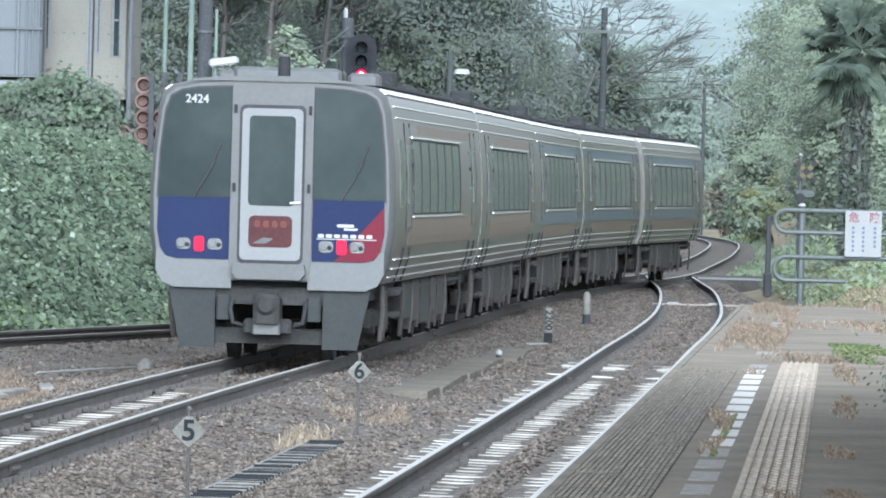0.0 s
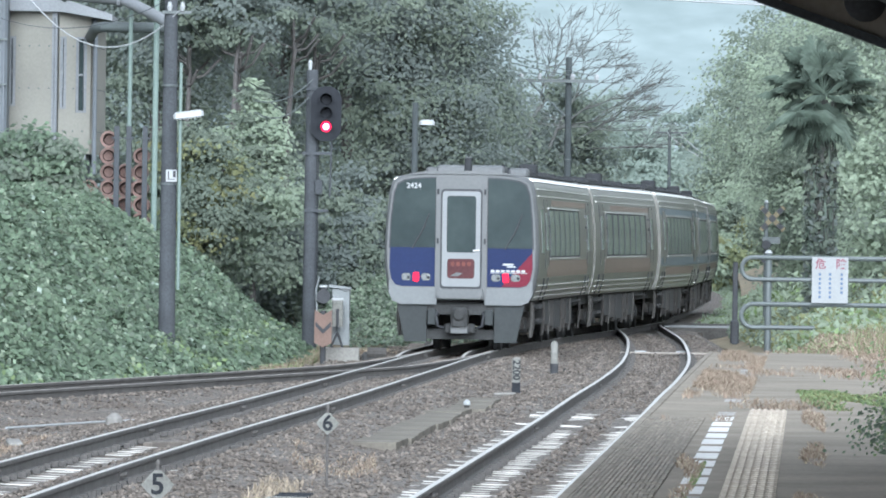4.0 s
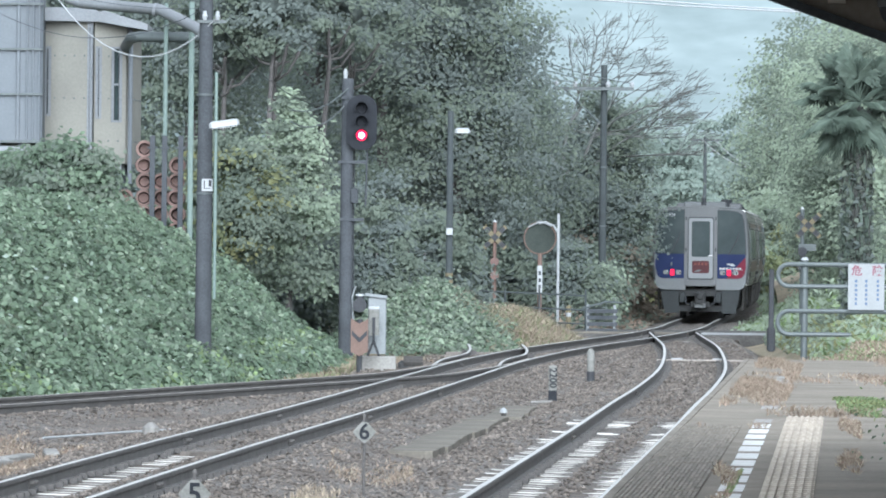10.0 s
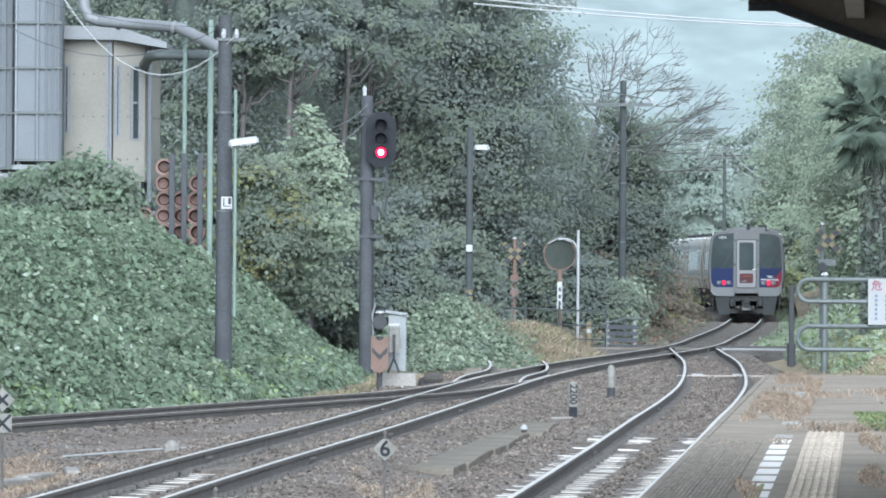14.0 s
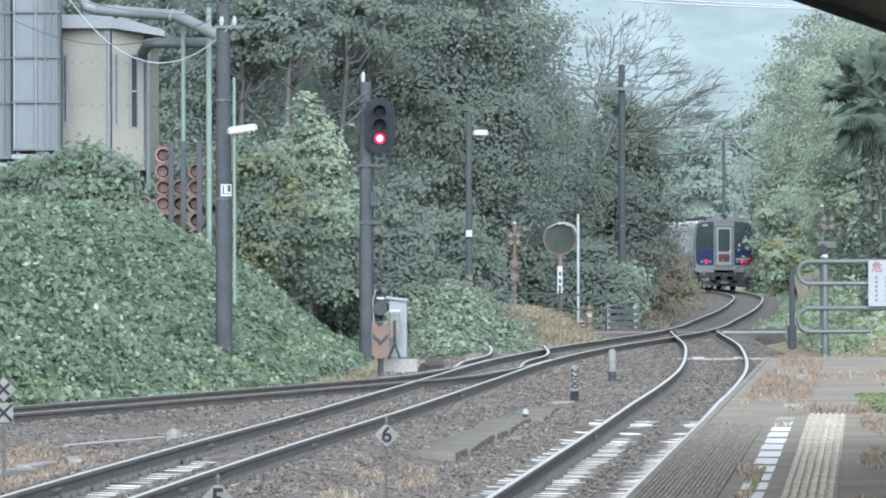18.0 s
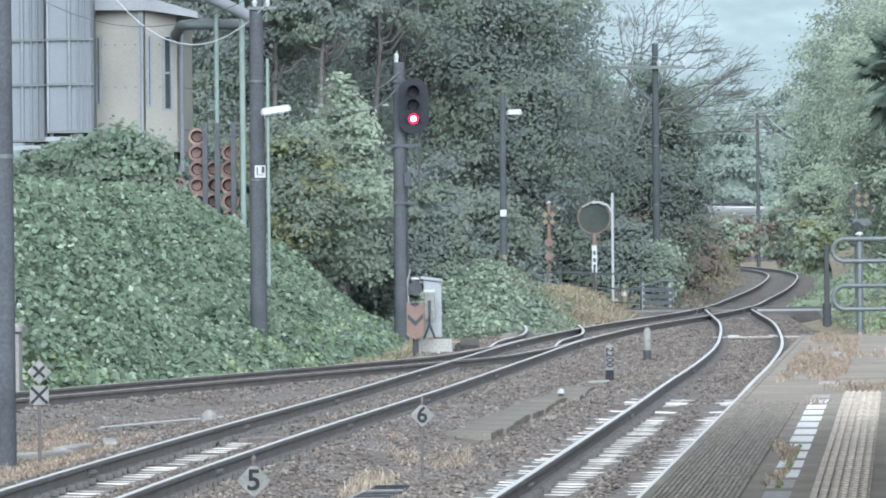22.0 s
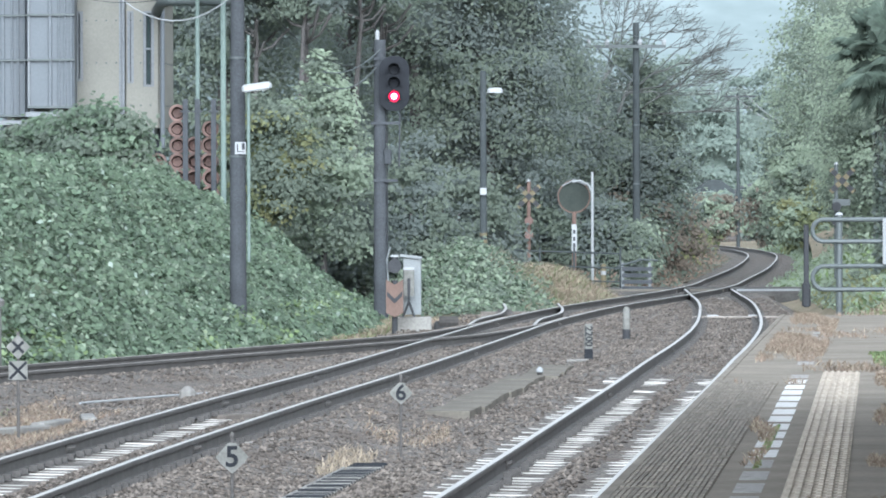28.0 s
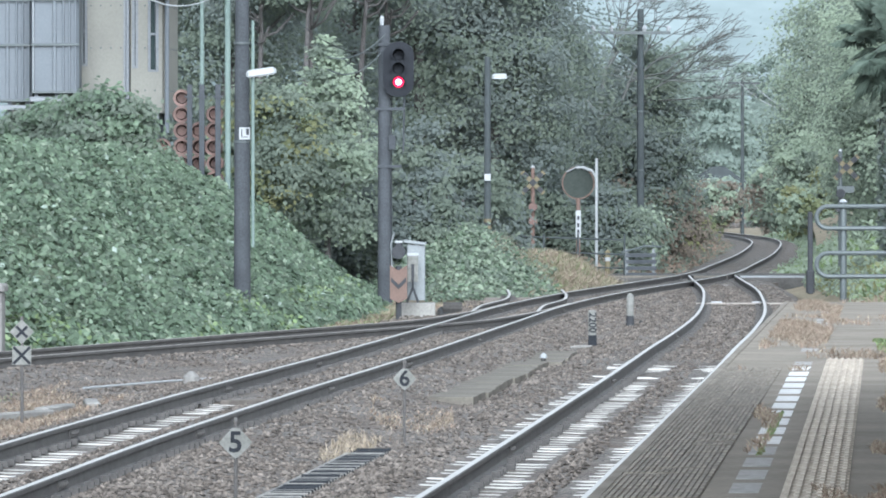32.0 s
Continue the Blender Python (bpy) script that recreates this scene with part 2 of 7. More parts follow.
# two close tones mottle the pane in place of reflections
M["cab_glass"] = material("dark cab glass, reflections in the colour", (0.031, 0.041, 0.041), 0.1, 0, 0.08, 1.6, 6, 0, (0.023, 0.031, 0.032), spec=0.05)
# pale base colour stands for what the side panes reflect
M["side_glass"] = material("carriage glass, reflections in the colour", (0.13, 0.15, 0.145), 0.12, 0, 0.15, 0.6, 10, 0, spec=0.2)
M["blue_panel"] = material("deep blue panel", (0.012, 0.019, 0.056), 0.5, 0, 0.08, 1, 20, 0, spec=0.08)
M["red_panel"] = material("crimson panel", (0.1, 0.012, 0.024), 0.5, 0, 0.08, 1, 20, 0, spec=0.1)
M["orange_band"] = material("faded orange band and painted reflection", (0.15, 0.118, 0.096), 0.5, 0.2, 0.12, 0.7, 10, 0)
M["blue_band"] = material("pale blue band", (0.092, 0.122, 0.14), 0.5, 0.2, 0.12, 0.7, 10, 0)
M["skirt"] = material("dark grey skirt", (0.026, 0.03, 0.031), 0.8, 0.1, 0.15, 2, 20, 0.1)
M["underframe"] = material("brown-black underframe grime", (0.032, 0.033, 0.033), 0.85, 0.1, 0.3, 2, 20, 0.2)
M["grime"] = material("brown bogie dust", (0.048, 0.045, 0.042), 0.9, 0.1, 0.3, 2, 20, 0.2)
M["hose_grey"] = material("dusty grey-brown rubber hose", (0.062, 0.06, 0.056), 0.85, 0, 0.25, 3, 30, 0.1)
M["roof_grey"] = material("grey roof paint", (0.085, 0.09, 0.094), 0.6, 0.1, 0.15, 1, 15, 0.1)
M["roof_dark"] = material("sooty roof box", (0.026, 0.028, 0.031), 0.8, 0.1, 0.2, 2, 20, 0.1, spec=0.2)
M["door_white"] = material("off-white door paint", (0.135, 0.143, 0.148), 0.45, 0, 0.06, 2, 30, 0.02)
M["lens"] = material("lamp glass", (0.1, 0.107, 0.105), 0.15, 0.1, 0.05, 3, 20, 0)
M["tail_red"] = glow_material("red tail lamp", (1.0, 0.012, 0.05), 0.9)
M["signal_red"] = glow_material("red signal aspect", (1.0, 0.015, 0.07), 0.9)
M["signal_core"] = glow_material("bright signal filament", (1.0, 0.7, 0.78), 1.6)


# ---- mesh building ----
class Shape:
    """Collects faces for one mesh."""

    def __init__(self):
        self.v, self.f, self.m = [], [], []

    def add(self, verts, faces, mi=0):
        k = len(self.v)
        self.v += [tuple(p) for p in verts]
        self.f += [tuple(k + i for i in q) for q in faces]
        self.m += [mi] * len(faces)
        return self

    def box(self, c, s, rot=None, mi=0, bevel=0.0):
        x, y, z = (a / 2 for a in s)
        r = rot or Matrix.Identity(3)
        b = min(bevel, x * 0.9, y * 0.9, z * 0.9)
        c = Vector(c)
        if b <= 0:
            pts = [(-x, -y, -z), (x, -y, -z), (x, y, -z), (-x, y, -z), (-x, -y, z), (x, -y, z), (x, y, z), (-x, y, z)]
            fs = [(3, 2, 1, 0), (4, 5, 6, 7), (0, 1, 5, 4), (1, 2, 6, 5), (2, 3, 7, 6), (3, 0, 4, 7)]
        else:   # upright edges and top edge eased
            ring = [(-x + b, -y), (x - b, -y), (x, -y + b), (x, y - b), (x - b, y), (-x + b, y), (-x, y - b), (-x, -y + b)]
            inner = [(px * (x - b) / x, py * (y - b) / y) for px, py in ring]
            pts = [(px, py, -z) for px, py in ring] + [(px, py, z - b) for px, py in ring] + [(px, py, z) for px, py in inner]
            fs = [tuple(range(7, -1, -1)), tuple(range(16, 24))]
            for k in (0, 8):
                fs += [(k + i, k + (i + 1) % 8, k + 8 + (i + 1) % 8, k + 8 + i) for i in range(8)]
        return self.add([c + r @ Vector(p) for p in pts], fs, mi)

    def tube(self, pts, r, n=8, mi=0, caps=True):
        pts = [Vector(p) for p in pts]
        rs = r if isinstance(r, (list, tuple)) else [r] * len(pts)
        rings, base = [], None
        for i, p in enumerate(pts):
            t = (pts[min(i + 1, len(pts) - 1)] - pts[max(i - 1, 0)]).normalized()
            if base is None:
                base = t.orthogonal().normalized()
            base = (base - t * base.dot(t)).normalized()
            o = t.cross(base)
            rings.append([p + (base * math.cos(6.2832 * k / n) + o * math.sin(6.2832 * k / n)) * rs[i] for k in range(n)])
        vs = [q for ring in rings for q in ring]
        fs = [(i * n + k, i * n + (k + 1) % n, (i + 1) * n + (k + 1) % n, (i + 1) * n + k) for i in range(len(pts) - 1) for k in range(n)]
        if caps:
            fs += [tuple(range(n - 1, -1, -1)), tuple((len(pts) - 1) * n + k for k in range(n))]
        return self.add(vs, fs, mi)

    def sweep(self, profile, path, mi=0, caps=True, shift=None):
        """profile: (across, up) points in turn; path: points at rail level; the section stands upright."""
        n = len(profile)
        vs = []
        for i, p in enumerate(path):
            t = Vector(path[min(i + 1, len(path) - 1)]) - Vector(path[max(i - 1, 0)])
            t.z = 0
            t.normalize()
            a = Vector((t.y, -t.x, 0))
            vs += [Vector(p) + a * u + Vector((0, 0, w)) for u, w in profile]
        fs = [(i * n + k, (i + 1) * n + k, (i + 1) * n + (k + 1) % n, i * n + (k + 1) % n) for i in range(len(path) - 1) for k in range(n)]
        if caps:
            fs += [tuple(range(n)), tuple((len(path) - 1) * n + k for k in range(n - 1, -1, -1))]
        return self.add(vs, fs, mi)

    def prism(self, outline, depth, m=None, mi=0):
        """outline: (x, z) points; stands from y = 0 to y = depth, in the space of m."""
        m = m or Matrix.Identity(4)
        n = len(outline)
        vs = [m @ Vector((x, 0, z)) for x, z in outline] + [m @ Vector((x, depth, z)) for x, z in outline]
        fs = [tuple(range(n)), tuple(range(2 * n - 1, n - 1, -1))] + [(i, n + i, n + (i + 1) % n, (i + 1) % n) for i in range(n)]
        return self.add(vs, fs, mi)

    def mesh(self, name, *mats, smooth=False):
        me = bpy.data.meshes.new(name)
        me.from_pydata(self.v, [], self.f)
        for q in mats:
            me.materials.append(M[q] if isinstance(q, str) else q)
        if len(mats) > 1:
            me.polygons.foreach_set("material_index", self.m)
        if smooth:
            me.polygons.foreach_set("use_smooth", [True] * len(me.polygons))
            me.set_sharp_from_angle(angle=radians(40))
        me.update()
        return me


def part(name, shape, mats, parent=None, label="", smooth=False, at=None):
    mats = mats if isinstance(mats, (list, tuple)) else [mats]
    ob = new(name, shape.mesh(name, *mats, smooth=smooth) if isinstance(shape, Shape) else shape)
    if parent is not None:
        ob.parent = parent
    if at is not None:
        ob.matrix_basis = at
    if label:
        ob["label"] = label
    return ob


def thing(name, at, label, category, group="", kind=""):
    ob = new(name)
    ob.empty_display_size = 0.1
    ob.matrix_basis = at
    return tagged(ob, label, category, group, kind)


def rounded(w, h, r, n=4, cx=0.0, cz=0.0):
    """A rounded rectangle's outline in (x, z)."""
    out = []
    for sx, sz, a in ((1, -1, -90), (1, 1, 0), (-1, 1, 90), (-1, -1, 180)):
        for k in range(n + 1):
            q = radians(a + 90 * k / n)
            out.append((cx + sx * (w / 2 - r) + r * math.cos(q), cz + sz * (h / 2 - r) + r * math.sin(q)))
    return out


def spline(ctrl, step=1.0):
    """Smooth line through (y, x) control points, as points (x, y) at even steps of y."""
    ys, xs = np.array([c[0] for c in ctrl], float), np.array([c[1] for c in ctrl], float)
    m = np.gradient(xs, ys)
    q = np.arange(ys[0], ys[-1] + 1e-6, step)
    i = np.clip(np.searchsorted(ys, q, side="right") - 1, 0, len(ys) - 2)
    h = ys[i + 1] - ys[i]
    t = (q - ys[i]) / h
    x = (2 * t**3 - 3 * t**2 + 1) * xs[i] + (t**3 - 2 * t**2 + t) * h * m[i] + (-2 * t**3 + 3 * t**2) * xs[i + 1] + (t**3 - t**2) * h * m[i + 1]
    return np.stack([x, q], 1)


def text_shape(body, size, name="lettering"):
    """Letters of the built-in font as a flat mesh, centred, in x and z."""
    cu = bpy.data.curves.new(name, "FONT")
    cu.body, cu.size, cu.align_x, cu.align_y, cu.extrude, cu.offset, cu.resolution_u = body, size, "CENTER", "CENTER", 0.002, size * 0.02, 3
    ob = bpy.data.objects.new(name, cu)
    scene.collection.objects.link(ob)
    me = bpy.data.meshes.new_from_object(ob.evaluated_get(bpy.context.evaluated_depsgraph_get()))
    me.transform(Matrix.Rotation(radians(90), 4, "X"))
    bpy.data.objects.remove(ob)
    return me


def leaf_mesh(name, centers, size, mats, rng, up=0.4, jitter=0.35, long=1.5, idx=None, face=None, core=None):
    """Many small bent leaves (two faces each) at the centres given; core: points and triangles of added leaf-coloured
    masses that fill the dark gaps.
    """
    n = len(centers)
    c = np.asarray(centers, float)
    nrm = rng.normal(size=(n, 3))
    nrm /= np.linalg.norm(nrm, axis=1)[:, None]
    nrm += np.array([0, 0, up * 2]) if face is None else np.asarray(face) * up * 2
    nrm /= np.linalg.norm(nrm, axis=1)[:, None]
    a = np.cross(nrm, rng.normal(size=(n, 3)))
    a /= np.linalg.norm(a, axis=1)[:, None]
    b = np.cross(nrm, a)
    s = (size * (1 + jitter * rng.uniform(-1, 1, n)))[:, None]
    v = np.empty((n, 4, 3))
    v[:, 0] = c - a * s * 0.5 * long
    v[:, 1] = c + b * s * 0.5 + nrm * s * 0.12
    v[:, 2] = c + a * s * 0.5 * long
    v[:, 3] = c - b * s * 0.5 + nrm * s * 0.12
    base = np.arange(n)[:, None] * 4
    f = np.concatenate([base + [0, 1, 2], base + [0, 2, 3]], 1).reshape(-1, 3)
    v = v.reshape(-1, 3)
    nl = len(f)
    if core is not None:
        f = np.concatenate([f, core[1] + len(v)])
        v = np.concatenate([v, core[0]])
    me = bpy.data.meshes.new(name)
    me.vertices.add(len(v))
    me.vertices.foreach_set("co", v.reshape(-1))
    me.loops.add(len(f) * 3)
    me.loops.foreach_set("vertex_index", f.reshape(-1).astype(np.int32))
    me.polygons.add(len(f))
    me.polygons.foreach_set("loop_start", np.arange(len(f), dtype=np.int32) * 3)
    for q in mats:
        me.materials.append(M[q])
    if len(mats) > 1:
        pick = rng.integers(0, len(mats), n) if idx is None else idx
        rest = np.zeros(0, np.int32) if core is None else core[2] % len(mats)
        me.polygons.foreach_set("material_index", np.concatenate([np.repeat(pick, 2), rest]).astype(np.int32))
    if core is not None:
        me.polygons.foreach_set("use_smooth", np.arange(len(f)) >= nl)
    me.update(calc_edges=True)
    return me


def blade_mesh(name, roots, height, mats, rng, width=0.012, lean=0.35):
    """Grass blades: narrow bent tapering strips rising from the roots."""
    n = len(roots)
    c = np.asarray(roots, float)
    h = height * rng.uniform(0.4, 1.15, n)
    az = rng.uniform(0, 6.283, n)
    d = np.stack([np.cos(az), np.sin(az), np.zeros(n)], 1)
    side = np.stack([-np.sin(az + rng.normal(0, 0.8, n)), np.cos(az), np.zeros(n)], 1)
    le = (lean * rng.uniform(0.2, 1.6, n) * h)[:, None]
    w = width * rng.uniform(0.6, 1.5, n)[:, None]
    up = np.array([0, 0, 1.0])
    v = np.empty((n, 5, 3))
    v[:, 0], v[:, 1] = c - side * w, c + side * w
    mid = c + d * le * 0.35 + up * (h * 0.6)[:, None]
    v[:, 2], v[:, 3] = mid + side * w * 0.8, mid - side * w * 0.8
    v[:, 4] = c + d * le + up * h[:, None]
    base = np.arange(n)[:, None] * 5
    f = np.concatenate([base + [0, 1, 2], base + [0, 2, 3], base + [3, 2, 4]], 1).reshape(-1, 3)
    me = bpy.data.meshes.new(name)
    me.vertices.add(n * 5)
    me.vertices.foreach_set("co", v.reshape(-1))
    me.loops.add(len(f) * 3)
    me.loops.foreach_set("vertex_index", f.reshape(-1).astype(np.int32))
    me.polygons.add(len(f))
    me.polygons.foreach_set("loop_start", np.arange(len(f), dtype=np.int32) * 3)
    for q in mats:
        me.materials.append(M[q])
    if len(mats) > 1:
        me.polygons.foreach_set("material_index", np.repeat(rng.integers(0, len(mats), n), 3).astype(np.int32))
    me.update(calc_edges=True)
    return me


# ---- plan: the centre lines of the tracks ----
MAIN = spline([(-60, -9.6), (0, -6.2), (30, -4.6), (48, -3.6), (58, -3.06), (71, -2.22), (91, -0.79), (111, 0.53), (129, 1.74), (146, 3.3), (158, 4.7), (171, 6.15), (180, 6.95),
               (195, 7.95), (208, 8.8), (227, 10.0), (250, 11.3), (268, 12.25), (288, 13.15), (300, 13.5), (312, 13.7), (325, 13.65), (340, 13.45), (368, 12.7), (390, 11.9), (410, 12.1), (430, 13.3), (445, 14.85), (455, 16.4), (470, 19.9), (490, 25.3), (520, 34.0), (560, 46.0), (620, 64.0), (700, 88.0), (800, 118.0)])
LOOP = spline([(-40, -5.35), (0, -2.75), (30, -0.8), (48, 0.4), (68, 1.7), (82, 2.6), (93, 3.28), (105, 4.05), (119, 4.85), (135, 5.55), (150, 6.07), (163, 6.35), (172, 6.55)])
SIDING = spline([(40, -18.0), (70, -10.4), (80, -7.9), (87, -6.15), (95, -4.22), (100, -3.0), (104, -2.05), (109, -0.85), (113, 0.05), (118, 0.7), (124, 1.3), (130, 1.75)], 0.5)
STUB = spline([(121, 1.05), (128, 1.28), (135, 1.75), (140, 1.88), (148, 1.92)], 0.5)


def reader(line):
    """The line's x at a given y, from its even steps."""
    xs, y0, step = line[:, 0].tolist(), float(line[0, 1]), float(line[1, 1] - line[0, 1])

    def at(y):
        q = min(max((y - y0) / step, 0.0), len(xs) - 1.001)
        i = int(q)
        return xs[i] + (xs[i + 1] - xs[i]) * (q - i)
    return at


main_x, loop_x, siding_x = reader(MAIN), reader(LOOP), reader(SIDING)


def edge_x(y):
    """The platform's edge."""
    return -1.17 + 0.0643 * y


GROUND = -0.42
BED = -0.2

# ---- the ground ----
rng = np.random.default_rng(7)


def build_ground():
    s = Shape()
    xs = [-3000, -600, -120, -40, -20, -10, 0, 10, 20, 40, 120, 600, 3000]
    ys = [-1500, -200, -40, 0, 40, 80, 120, 160, 200, 260, 330, 420, 520, 700, 1000, 2000, 4500]
    vs = [(x, y, GROUND) for y in ys for x in xs]
    n = len(xs)
    s.add(vs, [(j * n + i, j * n + i + 1, (j + 1) * n + i + 1, (j + 1) * n + i) for j in range(len(ys) - 1) for i in range(n - 1)])
    tagged(part("ground", s, "soil"), "flat brown soil and litter under the railway yard", "ground", kind="structure")


def ballast_height(x, y):
    """Top of the stone bed: highest by the sleepers, lower between the tracks."""
    d = min(abs(x - main_x(y)), abs(x - loop_x(y)) if y < 176 else 99, abs(x - siding_x(y)) if 60 < y < 130 else 99)
    k = min(1.0, max(0.0, (d - 1.12) / 0.9))
    z = -0.1935 + 0.03 * min(1.0, max(0.0, (d - 0.2) / 0.8)) + 0.035 * max(0.0, 1 - (d / 0.17) ** 2) - 0.10 * k
    dm, dl = abs(x - main_x(y)), abs(x - loop_x(y))
    if dm < dl:       # stones lie over the sleepers further off and outside the rails
        z += 0.025 * min(1.0, max(0.0, (y - 74) / 5 + 2.0 * noise.noise((x * 0.7, y * 0.22, 7)))) * (1 - k) + 0.03 * min(1.0, max(0.0, (dm - 0.68) / 0.1)) * (1 - k)
    else:
        z += 0.025 * min(1.0, max(0.0, (y - 88) / 6 + 2.0 * noise.noise((x * 0.9, y * 0.25, 4)))) * (1 - k) + 0.03 * min(1.0, max(0.0, (dl - 1.04 - 0.2 * noise.noise((y * 0.8, 2, 2))) / 0.1)) * (1 - k)
    if (dm < dl and 0.16 < dm < 0.72 and y < 78) or (dl < dm and 0.22 < dl < 0.98 and y < 92):
        z -= 0.0025
    return z + (0.002 + 0.014 * k) * noise.noise((x * 1.1, y * 0.5, 0)) + 0.004 * noise.noise((x * 5, y * 5, 2))


def build_bed():
    s = Shape()
    ys = np.concatenate([np.arange(-40, 40, 8), np.arange(40, 130, 0.6), np.arange(130, 260, 2.0), np.arange(260, 800, 8)])
    offs = np.array([-2.05, -1.6, -1.3, -1.12, -0.95, -0.8, -0.7, -0.5, -0.3, -0.15, 0, 0.15, 0.3, 0.5, 0.7, 0.8, 0.95, 1.12, 1.3, 1.6, 2.05])
    cols = 18 + 2 * len(offs)
    for y in ys:
        lo = main_x(y) - 2.0
        if 50 < y < 130:
            lo = min(lo, siding_x(y) - 1.7)
        elif y <= 50:
            lo -= 3
        hi = max(main_x(y) + 1.9, loop_x(y) + 1.45 if y < 172 else -99)
        row = np.sort(np.concatenate([np.linspace(lo, hi, 18), np.clip(main_x(y) + offs, lo + 0.05, hi - 0.05), np.clip((loop_x(y) if y < 176 else main_x(y) + 0.01) + offs, lo + 0.06, hi - 0.06)]))
        for k, x in enumerate(row.tolist()):
            z = ballast_height(x, y)
            if k == 0 or (k == cols - 1 and y > 80):
                z = GROUND - 0.05
            s.v.append((x, y, z))
    n = cols
    s.f = [(j * n + i, j * n + i + 1, (j + 1) * n + i + 1, (j + 1) * n + i) for j in range(len(ys) - 1) for i in range(n - 1)]
    tagged(part("ballast_bed", s, "ballast", smooth=True), "grey crushed-stone ballast bed between the tracks", "ballast", kind="structure")
    # loose stones, closest stretch
    st = Shape()
    r = np.random.default_rng(3)
    forms = []
    for _ in range(8):
        pts = [Vector(p) for p in ((1, 0, 0), (-1, 0, 0), (0, 1, 0), (0, -1, 0), (0, 0, 1), (0, 0, -1))]
        forms.append([p * (0.6 + 0.7 * r.random()) for p in pts])
    oct_f = [(0, 2, 4), (2, 1, 4), (1, 3, 4), (3, 0, 4), (2, 0, 5), (1, 2, 5), (3, 1, 5), (0, 3, 5)]
    for _ in range(88000):
        y = 46 + 118 * r.random() ** 1.9
        lo, hi = main_x(y) - 2.6, loop_x(y) + 1.2
        if y > 62:
            lo = min(lo, siding_x(y) - 1.3)
        x = lo + (hi - lo) * r.random()
        if abs(abs(x - main_x(y)) - 0.565) < 0.08 or abs(abs(x - loop_x(y)) - 0.565) < 0.08:
            continue
        d = min(abs(x - main_x(y)), abs(x - loop_x(y)))
        dm, dl = abs(x - main_x(y)), abs(x - loop_x(y))
        bare = (dm < dl and 0.14 < dm < 0.7 and y < 78) or (dl < dm and 0.14 < dl < 1.0 and y < 92)   # sleepers lie open here
        if bare and r.random() < 0.86:
            continue
        z = ballast_height(x, y)
        q = 0.011 if bare else 0.013 + 0.018 * r.random()
        a = 6.28 * r.random()
        ca, sa = math.cos(a) * q, math.sin(a) * q
        k = len(st.v)
        for p in forms[int(r.random() * 8)]:
            st.v.append((x + p.x * ca - p.y * sa, y + p.x * sa + p.y * ca, z + p.z * q * 0.8 + q * (-0.5 if bare else 0.25)))
        st.f += [(k + i, k + j, k + l) for i, j, l in oct_f]
    tagged(part("ballast_stones", st, "stone"), "loose angular grey and brown ballast stones", "ballast stones", kind="stuff")


RAIL = [(-0.061, -0.153), (0.061, -0.153), (0.061, -0.142), (0.012, -0.125), (0.008, -0.045), (0.032, -0.036), (0.0325, -0.006), (0.026, 0.0), (-0.026, 0.0), (-0.0325, -0.006),
        (-0.032, -0.036), (-0.008, -0.045), (-0.012, -0.125), (-0.061, -0.142)]
HEAD = [(-0.0265, -0.004), (0.0265, -0.004), (0.025, 0.0015), (-0.025, 0.0015)]


def offset_line(line, off, z=0.0):
    t = np.gradient(line, axis=0)
    t /= np.linalg.norm(t, axis=1)[:, None]
    return [(p[0] + d[1] * off, p[1] - d[0] * off, z) for p, d in zip(line, t)]


def sleeper_mesh(name, mat, wood=False):
    s = Shape()
    if wood:
        s.box((0, 0, -0.235), (2.1, 0.2, 0.15), bevel=0.015)
    else:
        for k in (-1, 1):
            vs = [(k * 1.0, -0.11, -0.3), (k * 1.0, 0.11, -0.3), (k * 1.0, 0.085, -0.165), (k * 1.0, -0.085, -0.165),
                  (k * 0.2, -0.1, -0.3), (k * 0.2, 0.1, -0.3), (k * 0.2, 0.075, -0.19), (k * 0.2, -0.075, -0.19)]
            s.add(vs, [(0, 1, 2, 3), (7, 6, 5, 4), (3, 2, 6, 7), (0, 3, 7, 4), (2, 1, 5, 6)])
        s.add([(-0.2, -0.075, -0.19), (0.2, -0.075, -0.19), (0.2, 0.075, -0.19), (-0.2, 0.075, -0.19)], [(0, 1, 2, 3)])
    for k in (-1, 1):     # clips either side of each rail
        for e in (-0.1, 0.1):
            s.box((k * 0.565 + e, 0, -0.14), (0.07, 0.09, 0.05), mi=1)
    return s.mesh(name, mat, "rail")


